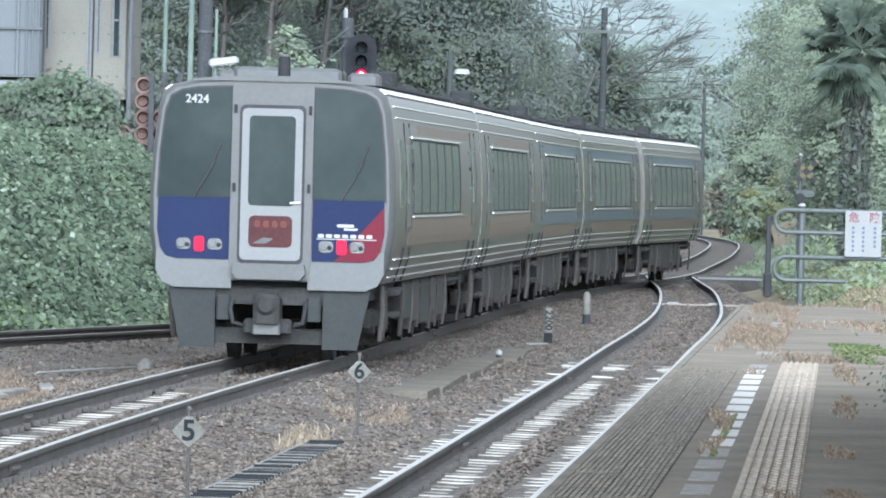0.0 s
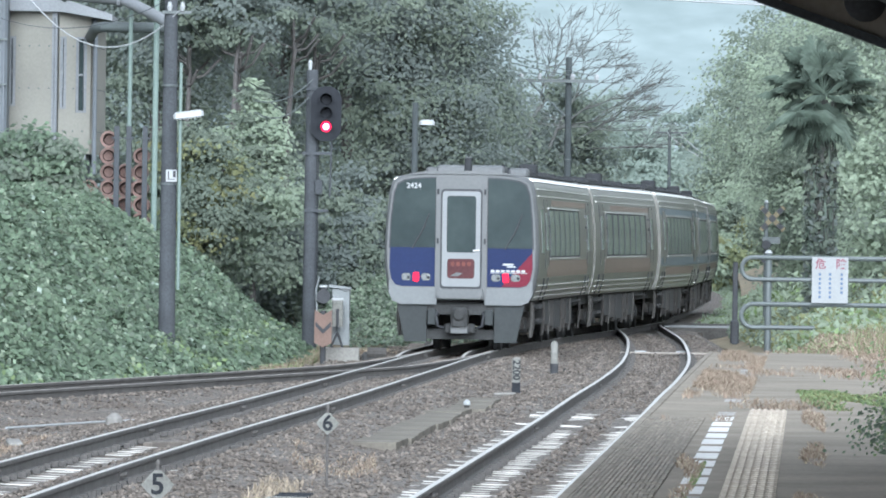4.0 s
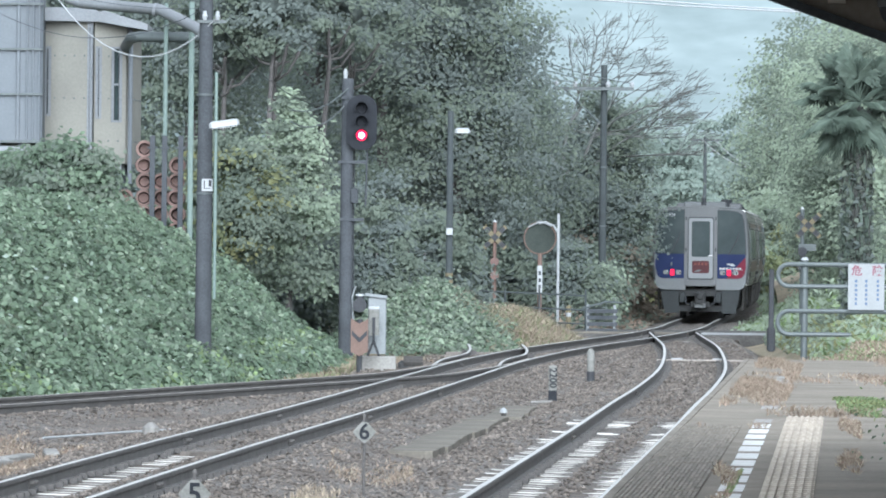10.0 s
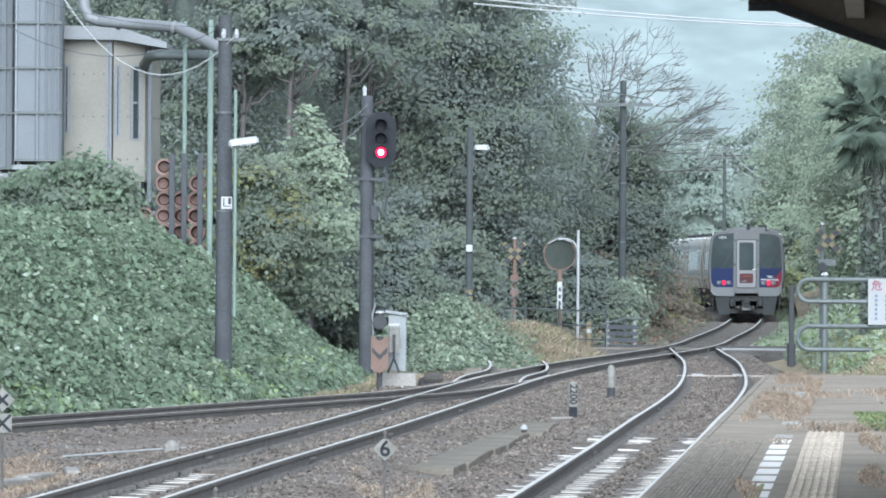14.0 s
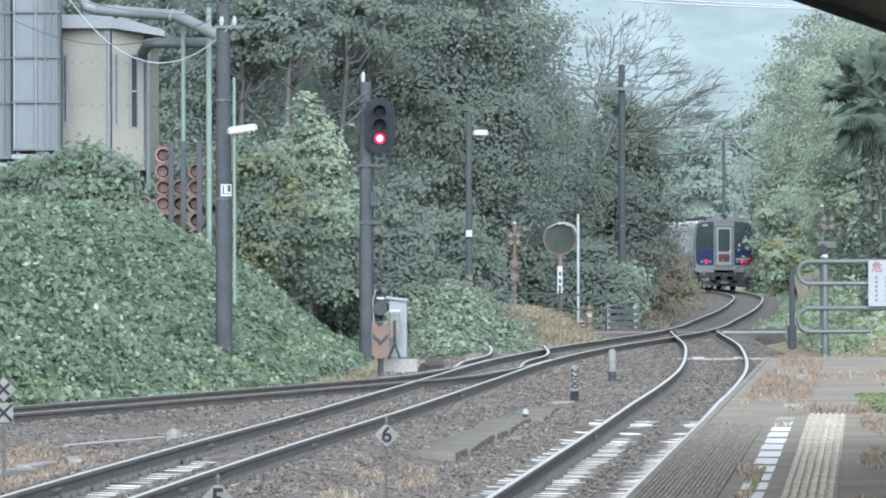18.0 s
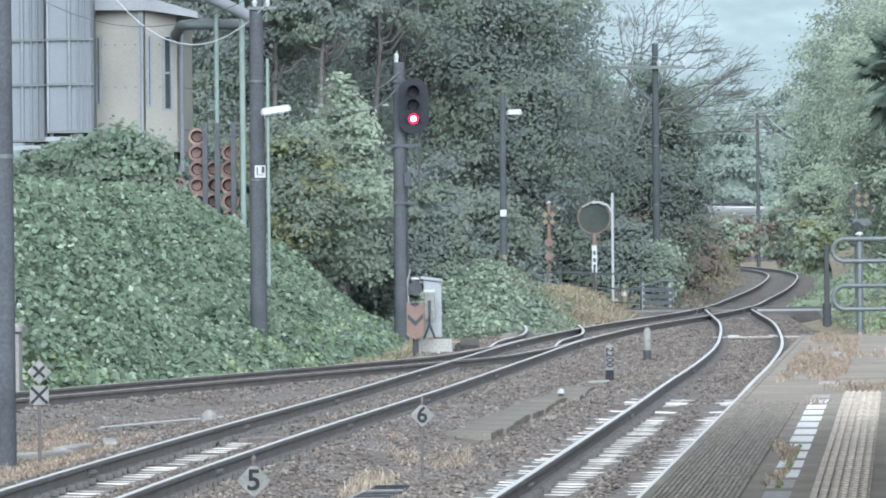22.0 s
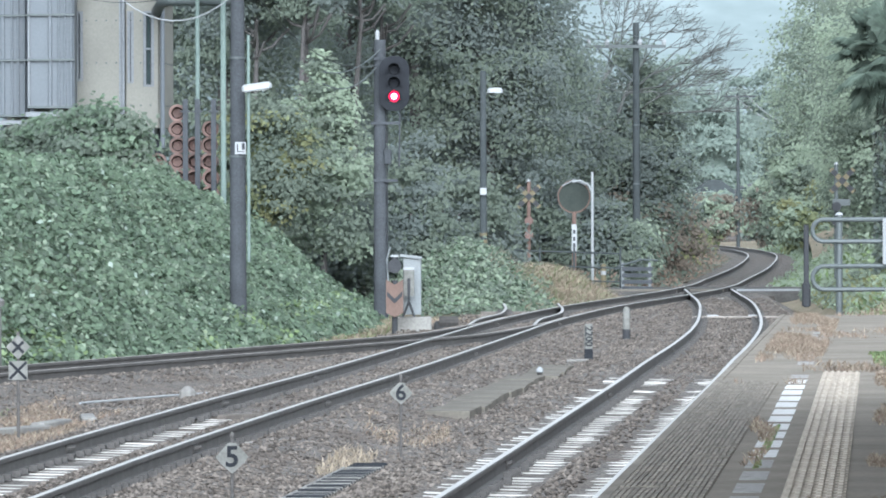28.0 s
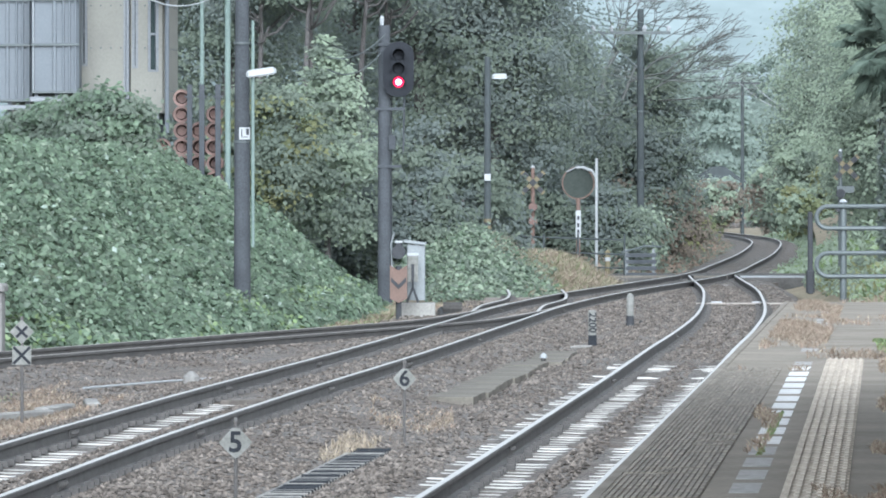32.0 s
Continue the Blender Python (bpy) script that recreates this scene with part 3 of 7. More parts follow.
def build_track(name, line, label, y0, y1, rails=(True, True), head="railhead", spacing=0.58, wood=False, joints=()):
    """Two rails on sleepers; rails run over the whole line, sleepers from y0 to y1."""
    tr = thing(name, Matrix.Identity(4), label, "railway track")
    for side, keep in zip((-1, 1), rails):
        if keep:
            path = offset_line(line, side * 0.565)
            r = part("rail", Shape().sweep(RAIL, path), "rail", tr, "dark rusty steel rail", smooth=False)
            part("running_surface", Shape().sweep(HEAD, path), head, r, "worn bright running surface" if head == "railhead" else "")
    plate = Shape().box((0, 0, -0.08), (0.05, 0.56, 0.07), bevel=0.01).mesh("fishplate", "rail")
    bolt = Shape().tube([(-0.045, 0, -0.08), (0.045, 0, -0.08)], 0.016, 6).mesh("bolt", "rail")
    for y in joints:
        for side in (-1, 1):
            q = np.array(offset_line(line, side * 0.565))
            k = int(np.argmin(abs(q[:, 1] - y)))
            turn = -math.degrees(math.atan2(q[k + 1, 0] - q[k, 0], q[k + 1, 1] - q[k, 1]))
            fp = part("fishplate", plate, [], tr, "bolted steel joint plate", at=pose(q[k, 0], q[k, 1], 0, 0, 0, turn))
            for e in (-0.2, -0.07, 0.07, 0.2):
                part("bolt", bolt, [], fp, at=pose(0, e, 0))
    me = sleeper_mesh("sleeper", "wood" if wood else "sleeper", wood)
    seg = np.hypot(*np.diff(line, axis=0).T)
    arc = np.concatenate([[0], np.cumsum(seg)])
    a0, a1 = (np.interp(v, line[:, 1], arc) for v in (y0, y1))
    count = 0
    for a in np.arange(a0, a1, spacing):
        if count >= 300:
            break
        count += 1
        x, y = np.interp(a, arc, line[:, 0]), np.interp(a, arc, line[:, 1])
        x2, y2 = np.interp(a + 0.5, arc, line[:, 0]), np.interp(a + 0.5, arc, line[:, 1])
        part("sleeper", me, [], tr, at=pose(x + rng.normal(0, 0.015), y + rng.normal(0, 0.02), rng.normal(0, 0.004) - 0.0, 0, 0, -math.degrees(math.atan2(x2 - x, y2 - y)) + rng.normal(0, 0.8)))
    return tr


def build_tracks():
    build_track("main_track", MAIN, "main line track of dark rails on pale concrete sleepers in ballast", 44, 194, joints=(52, 63, 77, 88, 102, 127))
    build_track("platform_track", LOOP, "passing loop track beside the platform, pale sleepers half buried", 40, 172, joints=(59.5, 79.6, 104.5))
    build_track("siding_track", SIDING, "rusty siding track joining the main line at a turnout", 60, 124, head="railhead_rust", wood=True, spacing=0.9)
    build_track("safety_stub", STUB, "short rusty safety stub curving away from the main line", 123, 148, wood=True, spacing=0.7)


# ---- the platform ----
def build_platform():
    pf = thing("platform", Matrix.Identity(4), "old low station platform of asphalt and dark pavers with weeds", "platform", kind="structure")
    s = Shape()
    y0, y1 = -30.0, 75.5
    a, b = edge_x(y0), edge_x(y1)
    s.add([(a, y0, GROUND), (a + 12, y0, GROUND), (b + 9, y1, GROUND), (b, y1, GROUND), (a, y0, PLAT - 0.03), (a + 12, y0, PLAT - 0.03), (b + 9, y1, PLAT - 0.03), (b, y1, PLAT - 0.03)],
          [(3, 2, 1, 0), (4, 5, 6, 7), (0, 1, 5, 4), (1, 2, 6, 5), (2, 3, 7, 6), (3, 0, 4, 7)])
    part("platform_body", s, "asphalt", pf)
    # coping strip along the edge
    c = Shape()
    c.add([(a - 0.03, y0, PLAT - 0.16), (a + 0.015, y0, PLAT - 0.16), (b + 0.015, y1, PLAT - 0.16), (b - 0.03, y1, PLAT - 0.16), (a - 0.03, y0, PLAT - 0.022), (a + 0.015, y0, PLAT - 0.022), (b + 0.015, y1, PLAT - 0.022), (b - 0.03, y1, PLAT - 0.022)],
          [(3, 2, 1, 0), (4, 5, 6, 7), (0, 1, 5, 4), (1, 2, 6, 5), (2, 3, 7, 6), (3, 0, 4, 7)])
    part("coping", c, "paver", pf, "worn concrete edge strip of the platform")
    # ridged edge tiles between edge and line, two abreast
    p = Shape().box((0, 0, -0.012), (0.19, 0.296, 0.03))
    for i in range(8):
        p.box((-0.084 + 0.024 * i, 0, 0.004), (0.017, 0.292, 0.006))
    pm = p.mesh("ridged_tile", "paver")
    for k in range(78):
        y = 24.15 + 0.3 * k
        for i in (0, 1):
            part("ridged_tile", pm, [], pf, at=pose(edge_x(y) + 0.112 + 0.193 * i, y, PLAT - 0.0285 + rng.normal(0, 0.0012), rng.normal(0, 0.15), rng.normal(0, 0.2), -3.68))
    # white dashes
    dm = Shape().box((0, 0, 0), (0.125, 0.99, 0.004), mi=0).mesh("dash", "white_paint")
    dw = Shape().box((0, 0, 0), (0.12, 0.97, 0.004), mi=0).mesh("dash", "worn_paint")
    for k in range(36):
        y = 27.0 + 1.36 * k
        if y > 74 or k in (17, 18, 20, 22, 25, 29, 32):
            continue
        worn = y < 33 or y > 48
        part("dash", dw if worn else dm, [], pf, at=pose(edge_x(y) + 0.62 - 0.002 * y, y + rng.normal(0, 0.02), PLAT - 0.03 - 0.0008, 0, 0, -3.64))
    # tactile tiles
    t = Shape().box((0, 0, -0.01), (0.262, 0.298, 0.03), bevel=0.001)
    for k in range(6):
        t.box((-0.108 + 0.0432 * k, 0, 0.008), (0.022, 0.288, 0.011), bevel=0.003)
    tm = t.mesh("tactile_tile", "tactile")
    for k in range(80):
        y = 26.0 + 0.3 * k
        if y > 50:
            break
        part("tactile_tile", tm, [], pf, at=pose(edge_x(y) + 0.895 - 0.0018 * y, y, PLAT - 0.03 + rng.normal(0, 0.0005), rng.normal(0, 0.06), 0, -3.64))


build_ground()
build_bed()
build_tracks()
build_platform()
# ---- embankment, trees, hill ----
FOOT = [(60, -11.5), (99, -6.2), (104, -4.9), (112, -3.6), (131, -1.7), (149, -1.2), (165, -1.6), (190, -3.0)]


def foot_x(y):
    return float(np.interp(y, [q[0] for q in FOOT], [q[1] for q in FOOT]))


def bank_height(x, y):
    d = foot_x(y) - x
    if d <= 0:
        return GROUND
    k = min(1.0, d / 5.0)
    return GROUND + 3.1 * (k * k * (3 - 2 * k)) ** 0.8 + (0.22 * noise.noise((x * 0.5, y * 0.5, 3)) + 0.1 * noise.noise((x * 1.7, y * 1.7, 3))) * min(1, d)


def build_bank():
    s = Shape()
    ys = np.arange(60, 190, 1.5)
    ds = [-0.3, 0, 0.4, 0.8, 1.2, 1.7, 2.2, 2.8, 3.4, 4.1, 5, 6, 8, 12, 20, 40]
    for y in ys:
        for d in ds:
            x = foot_x(y) - d
            s.v.append((x, y, bank_height(x, y) - (0.1 if d < 0 else 0)))
    n = len(ds)
    s.f = [(j * n + i, (j + 1) * n + i, (j + 1) * n + i + 1, j * n + i + 1) for j in range(len(ys) - 1) for i in range(n - 1)]
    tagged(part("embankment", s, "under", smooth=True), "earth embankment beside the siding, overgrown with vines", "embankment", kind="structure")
    r = np.random.default_rng(11)
    c, face = [], []
    while len(c) < 104000:      # hummocks of overlapping leaves
        y = r.uniform(88, 160)
        x = foot_x(y) - abs(r.normal(0, 3.2))
        if x / y < -0.078:
            continue
        size = r.uniform(0.16, 0.5)
        tall = size * r.uniform(0.4, 0.9)
        z = bank_height(x, y)
        for _ in range(int(125 * size)):
            a, q = r.uniform(0, 6.2832), r.random() ** 0.5
            px, py = x + size * q * math.cos(a), y + size * q * math.sin(a)
            c.append((px, py, bank_height(px, py) + tall * (1 - q * q) + abs(r.normal(0, 0.02))))
            face.append((0.3 + 0.9 * q * math.cos(a), -0.35 + 0.9 * q * math.sin(a), 0.75))
    face = np.array(face)
    face /= np.linalg.norm(face, axis=1)[:, None]
    q = r.random(len(c))
    idx = np.where(q < 0.016, 2, np.where(q < 0.1, 1, 0))
    low = np.array([k[2] < GROUND + 0.7 and noise.noise((k[0] * 0.5, k[1] * 0.2, 4)) > 0.0 for k in c])
    idx = np.where(low & (q > 0.7), 3, idx)
    tagged(new("vine_cover", leaf_mesh("vine_cover", c, 0.078, ["kudzu", "leaf_light", "leaf_pale", "weed"], r, 0.85, idx=idx, face=face)), "thick green creeping vine leaves covering the embankment", "vines", kind="stuff")


def ball(levels=2):
    """A unit ball of triangles."""
    bm = bmesh.new()
    bmesh.ops.create_icosphere(bm, subdivisions=levels, radius=1.0)
    v = np.array([q.co[:] for q in bm.verts])
    f = np.array([[q.index for q in t.verts] for t in bm.faces])
    bm.free()
    return v, f


BALL = ball(4)


def crown_mesh(name, center, radii, clumps, per, clump, leaf, mats, r, seed, taper=0.0, low_cut=0.1, inner=0.46):
    """Leaf sprays in uneven clumps round one added leaf-coloured mass that keeps the gaps from going dark; the leaves
    of a clump lie much alike.
    """
    center, radii = np.array(center, float), np.array(radii, float)
    bv, bf = BALL
    swell = np.array([1 + 0.35 * noise.noise(tuple(p * 1.7 + seed)) + 0.2 * noise.noise(tuple(p * 4.3 + seed)) for p in bv])
    core = center + bv * swell[:, None] * radii * inner * np.stack([1 - taper * np.clip(bv[:, 2], 0, 1)] * 2 + [np.ones(len(bv))], 1)
    core[:, 2] = np.maximum(core[:, 2], low_cut)
    d = r.normal(size=(clumps, 3))
    d /= np.linalg.norm(d, axis=1)[:, None]
    k = r.uniform(0.2, 1.0, clumps) ** 0.45 * np.array([1 + 0.3 * noise.noise(tuple(q * 1.7 + seed)) for q in d])
    wide = 1 - taper * np.clip(d[:, 2] * k, 0, 1)
    c = center + d * radii * k[:, None] * np.stack([wide, wide, np.ones(clumps)], 1)
    size = clump * r.uniform(0.6, 1.4, clumps)
    pick = r.integers(0, clumps, clumps * per)
    o = r.normal(size=(len(pick), 3))
    pts = c[pick] + o * (size[pick] * wide[pick] ** 0.5)[:, None] * np.array([1, 1, 0.5])
    face = o * 0.22 + d[pick] * 0.3 + r.normal(size=(clumps, 3))[pick] * 0.14 + np.array([-0.1, -0.72, 0.65])
    face /= np.linalg.norm(face, axis=1)[:, None]
    keep = pts[:, 2] > low_cut
    tone = r.integers(0, len(mats), clumps)[pick]
    return leaf_mesh(name, pts[keep], leaf, mats, r, 1.5, long=1.5, idx=tone[keep], face=face[keep], core=(core, bf, np.zeros(len(bf), int)))


def build_tree(x, y, z, height, crown, mats, label, seed, clumps=130, per=60, leaf=0.2, low=0.12, trunk=0.22, name="tree", bark="bark", taper=0.0):
    r = np.random.default_rng(seed)
    t = thing(name, pose(x, y, z), label, "tree")
    s = Shape()
    lean = r.normal(0, 0.04, 2)
    tip = Vector((lean[0] * height, lean[1] * height, height * 0.8))
    trunk_pts = [Vector((0, 0, -0.3)).lerp(tip, k) + Vector((r.normal(0, 0.06), r.normal(0, 0.06), 0)) * (k > 0) for k in (0, 0.15, 0.3, 0.5, 0.75, 1.0)]
    s.tube(trunk_pts, [trunk * 1.25, trunk, trunk * 0.85, trunk * 0.65, trunk * 0.4, trunk * 0.12], 9)
    part("trunk", s, bark, t, smooth=True)
    for k in range(7):
        a, b = r.uniform(0, 6.28), r.uniform(max(0.25, low * 1.1), 0.78)
        p0 = Vector((0, 0, 0)).lerp(tip, b)
        p1 = p0 + Vector((math.cos(a), math.sin(a), 0.7)) * crown * r.uniform(0.5, 0.8)
        part("limb", Shape().tube([p0, p0.lerp(p1, 0.5) + Vector((0, 0, -0.15)), p1], [trunk * 0.35, trunk * 0.22, 0.03], 6), bark, t)
    part("crown", crown_mesh("crown", (tip.x * 0.6, tip.y * 0.6, height * (0.5 + low / 2)), (crown, crown, height * (0.52 - low / 2)), clumps, per, 0.12 * crown + 0.08, leaf, mats, r, seed, taper), [], t)
    return t


def build_forest():
    dark = "tall dark green broadleaf tree on the wooded slope"
    k = 100
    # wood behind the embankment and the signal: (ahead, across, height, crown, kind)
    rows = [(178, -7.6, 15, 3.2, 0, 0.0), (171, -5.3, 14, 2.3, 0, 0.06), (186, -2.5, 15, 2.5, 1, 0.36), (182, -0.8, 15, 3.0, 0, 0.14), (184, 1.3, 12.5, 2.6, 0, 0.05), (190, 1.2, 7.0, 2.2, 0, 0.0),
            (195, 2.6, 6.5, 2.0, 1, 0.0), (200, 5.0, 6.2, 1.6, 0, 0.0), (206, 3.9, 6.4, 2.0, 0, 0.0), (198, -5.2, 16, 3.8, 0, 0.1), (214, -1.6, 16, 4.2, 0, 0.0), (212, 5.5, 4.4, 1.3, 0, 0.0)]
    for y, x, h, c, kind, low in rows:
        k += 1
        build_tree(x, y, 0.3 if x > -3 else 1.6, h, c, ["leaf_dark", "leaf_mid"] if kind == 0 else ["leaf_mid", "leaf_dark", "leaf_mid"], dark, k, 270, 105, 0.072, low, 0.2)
    # bare lower trunks of the wood's edge
    for y, x, h, c in ((168, -3.55, 9.5, 1.2), (170, -2.95, 10.5, 1.3), (172, -2.2, 10, 1.2), (169, -4.25, 9, 1.1), (174, -1.35, 9.5, 1.2)):
        k += 1
        build_tree(x, y, 0.6, h, c, ["leaf_dark", "leaf_mid"], "slender tree with a long bare trunk at the wood's edge", k, 50, 90, 0.075, 0.62, 0.12)
    # lighter small trees in front
    for y, x, z, h, c, mats, lab in ((152, -3.75, 1.3, 3.0, 1.05, ["leaf_yellow", "leaf_mid", "leaf_mid"], "small yellowing shrub tree on the bank"), (154, -2.5, 0.5, 4.9, 1.3, ["leaf_light", "leaf_light", "leaf_mid"], "young light green pointed tree behind the signal"),
                                     (160, -4.6, 0.9, 2.6, 1.1, ["leaf_mid", "leaf_light"], "low leafy bush under the trees"), (161, -3.3, 0.4, 2.6, 1.2, ["leaf_mid", "leaf_dark"], "low leafy bush under the trees"), (163, -1.9, -0.2, 3.0, 1.2, ["leaf_mid", "leaf_dark"], "low leafy bush under the trees"), (168, 0.6, -0.4, 3.4, 1.2, ["leaf_dark", "leaf_mid"], "low leafy bush under the trees"), (186, 2.8, -0.4, 3.4, 1.3, ["leaf_dark", "leaf_mid"], "low leafy bush under the trees"),
                                     (157, -0.6, -0.2, 3.9, 0.95, ["leaf_mid", "leaf_dark"], "leafy bush tree by the signal mast"), (184, 4.0, -0.4, 2.4, 1.0, ["leaf_dark", "leaf_mid"], "dark bush tree by the crossing fence")):
        k += 1
        build_tree(x, y, z, h, c, mats, lab, k, 120, 90, 0.075, 0.0, 0.07, taper=0.85 if "pointed" in lab else 0.0)
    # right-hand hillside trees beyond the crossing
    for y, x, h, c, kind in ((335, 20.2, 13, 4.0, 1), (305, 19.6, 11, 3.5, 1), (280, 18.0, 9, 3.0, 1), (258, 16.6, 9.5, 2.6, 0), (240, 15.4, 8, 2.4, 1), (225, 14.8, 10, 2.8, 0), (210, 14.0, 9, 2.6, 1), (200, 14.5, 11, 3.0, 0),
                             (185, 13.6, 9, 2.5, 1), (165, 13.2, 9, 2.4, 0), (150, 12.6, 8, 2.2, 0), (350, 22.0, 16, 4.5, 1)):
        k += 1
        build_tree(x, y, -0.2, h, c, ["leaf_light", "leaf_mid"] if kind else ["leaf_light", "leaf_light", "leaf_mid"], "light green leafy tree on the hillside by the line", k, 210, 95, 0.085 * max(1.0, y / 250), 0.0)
    # shrubs left of the line beyond the crossing
    for y, x, h, c, mats, lab in ((200, 5.0, 3.1, 1.4, ["leaf_mid", "leaf_brown", "leaf_mid"], "mixed green and russet shrub beside the line"), (220, 6.3, 3.0, 1.5, ["leaf_brown", "leaf_brown", "leaf_mid"], "russet brown shrub beside the line"), (245, 7.7, 2.5, 1.5, ["leaf_brown", "leaf_brown", "leaf_yellow"], "russet brown shrub beside the line"),
                                  (272, 8.8, 1.8, 1.5, ["leaf_mid", "leaf_yellow"], "green shrub beside the curving line"), (186, 4.6, 2.0, 1.2, ["leaf_mid", "leaf_light"], "green shrub by the crossing"),
                                  (322, 16.9, 4.6, 1.7, ["leaf_light", "leaf_mid"], "light green bush at the bend of the line"), (338, 18.2, 6.5, 2.2, ["leaf_mid", "leaf_light"], "light green bush at the bend of the line"), (352, 17.6, 4.0, 2.0, ["leaf_light", "leaf_brown", "leaf_mid"], "light green bush at the bend of the line"),
                                  (300, 15.9, 3.0, 1.3, ["leaf_light", "leaf_yellow"], "light green bush at the bend of the line"), (425, 19.8, 3.3, 1.9, ["leaf_hazed", "leaf_light"], "low haze-paled bush before the far house"), (400, 15.3, 2.9, 1.3, ["leaf_mid", "leaf_brown", "leaf_light"], "low mixed bush inside the bend of the line"), (560, 21.5, 11.0, 4.0, ["leaf_hazed"], "haze-coloured trees far along the valley"), (585, 27.5, 14.0, 4.8, ["leaf_hazed"], "haze-coloured trees far along the valley"),
                                  (500, 19.4, 3.1, 2.0, ["leaf_hazed", "leaf_light"], "low haze-paled bush before the far house"), (530, 14.0, 8.5, 3.4, ["leaf_hazed"], "haze-coloured trees far along the valley"), (600, 20.0, 15.5, 5.5, ["leaf_hazed"], "haze-coloured trees far along the valley"), (480, 14.6, 8.0, 2.6, ["leaf_hazed"], "haze-coloured trees far along the valley"), (640, 35.0, 17.0, 6.0, ["leaf_hazed"], "haze-coloured trees far along the valley"), (139, -6.75, 1.7, 0.95, ["kudzu", "leaf_mid"], "sprawling green shrub below the works building"), (140.5, -7.9, 1.4, 0.8, ["kudzu", "leaf_mid"], "sprawling green shrub below the works building"),
                                  (142, -8.9, 1.2, 0.7, ["kudzu", "leaf_mid"], "sprawling green shrub below the works building")):
        k += 1
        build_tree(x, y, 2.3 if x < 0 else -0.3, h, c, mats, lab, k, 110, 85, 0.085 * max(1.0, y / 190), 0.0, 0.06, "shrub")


def mound_height(x, y):
    a = 1.6 * math.exp(-(abs(x - 0.45) / 1.75) ** 2.6 - ((y - 158) / 6) ** 2)
    b = 1.0 * math.exp(-(abs(x - 2.3) / 1.6) ** 2.4 - ((y - 165) / 8) ** 2)
    return GROUND - 0.06 + max(a, b) + 0.1 * noise.noise((x * 1.1, y * 0.5, 9)) * min(1, (a + b))


def build_mound():
    r = np.random.default_rng(31)
    m = Shape()
    xs, ys = np.linspace(-1.8, 4.6, 33), np.linspace(146, 176, 41)
    m.v = [(x, y, mound_height(x, y)) for y in ys for x in xs]
    n = len(xs)
    m.f = [(j * n + i, j * n + i + 1, (j + 1) * n + i + 1, (j + 1) * n + i) for j in range(len(ys) - 1) for i in range(n - 1)]
    tagged(part("mound_earth", m, "soil", smooth=True), "earth mound under vines and straw", "mound", kind="structure")
    c = []
    while len(c) < 26000:
        x, y = r.normal(0.6, 1.3), r.normal(157, 4.0)
        z = mound_height(x, y)
        if z < GROUND + 0.12 or x > 1.5 + 0.9 * r.random() + 0.6 * noise.noise((y * 0.3, x, 2)):
            continue
        c.append((x, y, z + abs(r.normal(0, 0.08))))
    tagged(new("hedge_mound", leaf_mesh("hedge_mound", c, 0.085, ["leaf_light", "kudzu", "leaf_mid"], r, 0.6, face=(0, -0.4, 0.9))), "low green mound of vines beside the track", "bush", kind="stuff")


def build_hill():
    """Wooded slopes that close the valley behind everything: a pale far hill, and a nearer slope added behind the wood;
    haze glows from their colour.
    """
    def slope(name, label, pts_x, y0, y1, top, cols, scale):
        s = Shape()
        n = 140
        for j in range(12):
            for i in range(n):
                x, q = pts_x[0] + (pts_x[1] - pts_x[0]) * i / (n - 1), j / 11
                ridge = top(x) * (1 + 0.25 * noise.noise((x * 0.006 / scale, 0, 1)) + 0.08 * noise.noise((x * 0.03 / scale, 0, 1)))
                s.v.append((x, y0 + (y1 - y0) * q, -1 + ridge * q))
        s.f = [(j * n + i, j * n + i + 1, (j + 1) * n + i + 1, (j + 1) * n + i) for j in range(11) for i in range(n - 1)]
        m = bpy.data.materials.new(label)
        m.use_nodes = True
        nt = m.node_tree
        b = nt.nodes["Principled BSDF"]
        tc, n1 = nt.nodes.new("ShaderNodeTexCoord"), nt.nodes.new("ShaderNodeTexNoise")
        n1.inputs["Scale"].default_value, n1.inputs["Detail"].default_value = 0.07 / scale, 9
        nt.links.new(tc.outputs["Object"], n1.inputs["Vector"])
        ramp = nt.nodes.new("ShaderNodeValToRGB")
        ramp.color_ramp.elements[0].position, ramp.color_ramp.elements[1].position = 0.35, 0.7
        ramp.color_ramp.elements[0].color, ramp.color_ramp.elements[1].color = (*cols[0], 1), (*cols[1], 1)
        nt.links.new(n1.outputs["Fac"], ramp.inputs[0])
        # the mist is emitted by the surface itself
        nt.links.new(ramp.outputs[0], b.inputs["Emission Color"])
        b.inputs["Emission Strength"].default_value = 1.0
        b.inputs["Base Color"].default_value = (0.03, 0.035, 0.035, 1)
        b.inputs["Roughness"].default_value = 1
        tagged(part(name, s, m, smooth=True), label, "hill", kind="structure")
    slope("backdrop_hill", "wooded hill across the valley, glowing pale with haze", (-300, 400), 1100, 1400, lambda x: 120, ((0.122, 0.156, 0.152), (0.2, 0.243, 0.238)), 1.0)
    # slope added so that its grey glow fills the gaps between the trees
    slope("backdrop_slope", "added slope behind the trees, glowing grey with haze", (-60, 7.6), 226, 236, lambda x: 34 if x < 1.2 else 6.4 - 0.25 * x, ((0.075, 0.096, 0.094), (0.12, 0.148, 0.145)), 0.09)


build_bank()
build_forest()
build_mound()
build_hill()
# ---- the train: five cars ----
CAR = 17.2
BODY = 16.7
PROFILE = [(1.28, 0.93), (1.36, 1.15), (1.41, 1.5), (1.42, 1.9), (1.395, 2.4), (1.34, 2.9), (1.29, 3.08), (1.18, 3.17), (0.9, 3.23), (0.45, 3.268), (0.0, 3.275)]
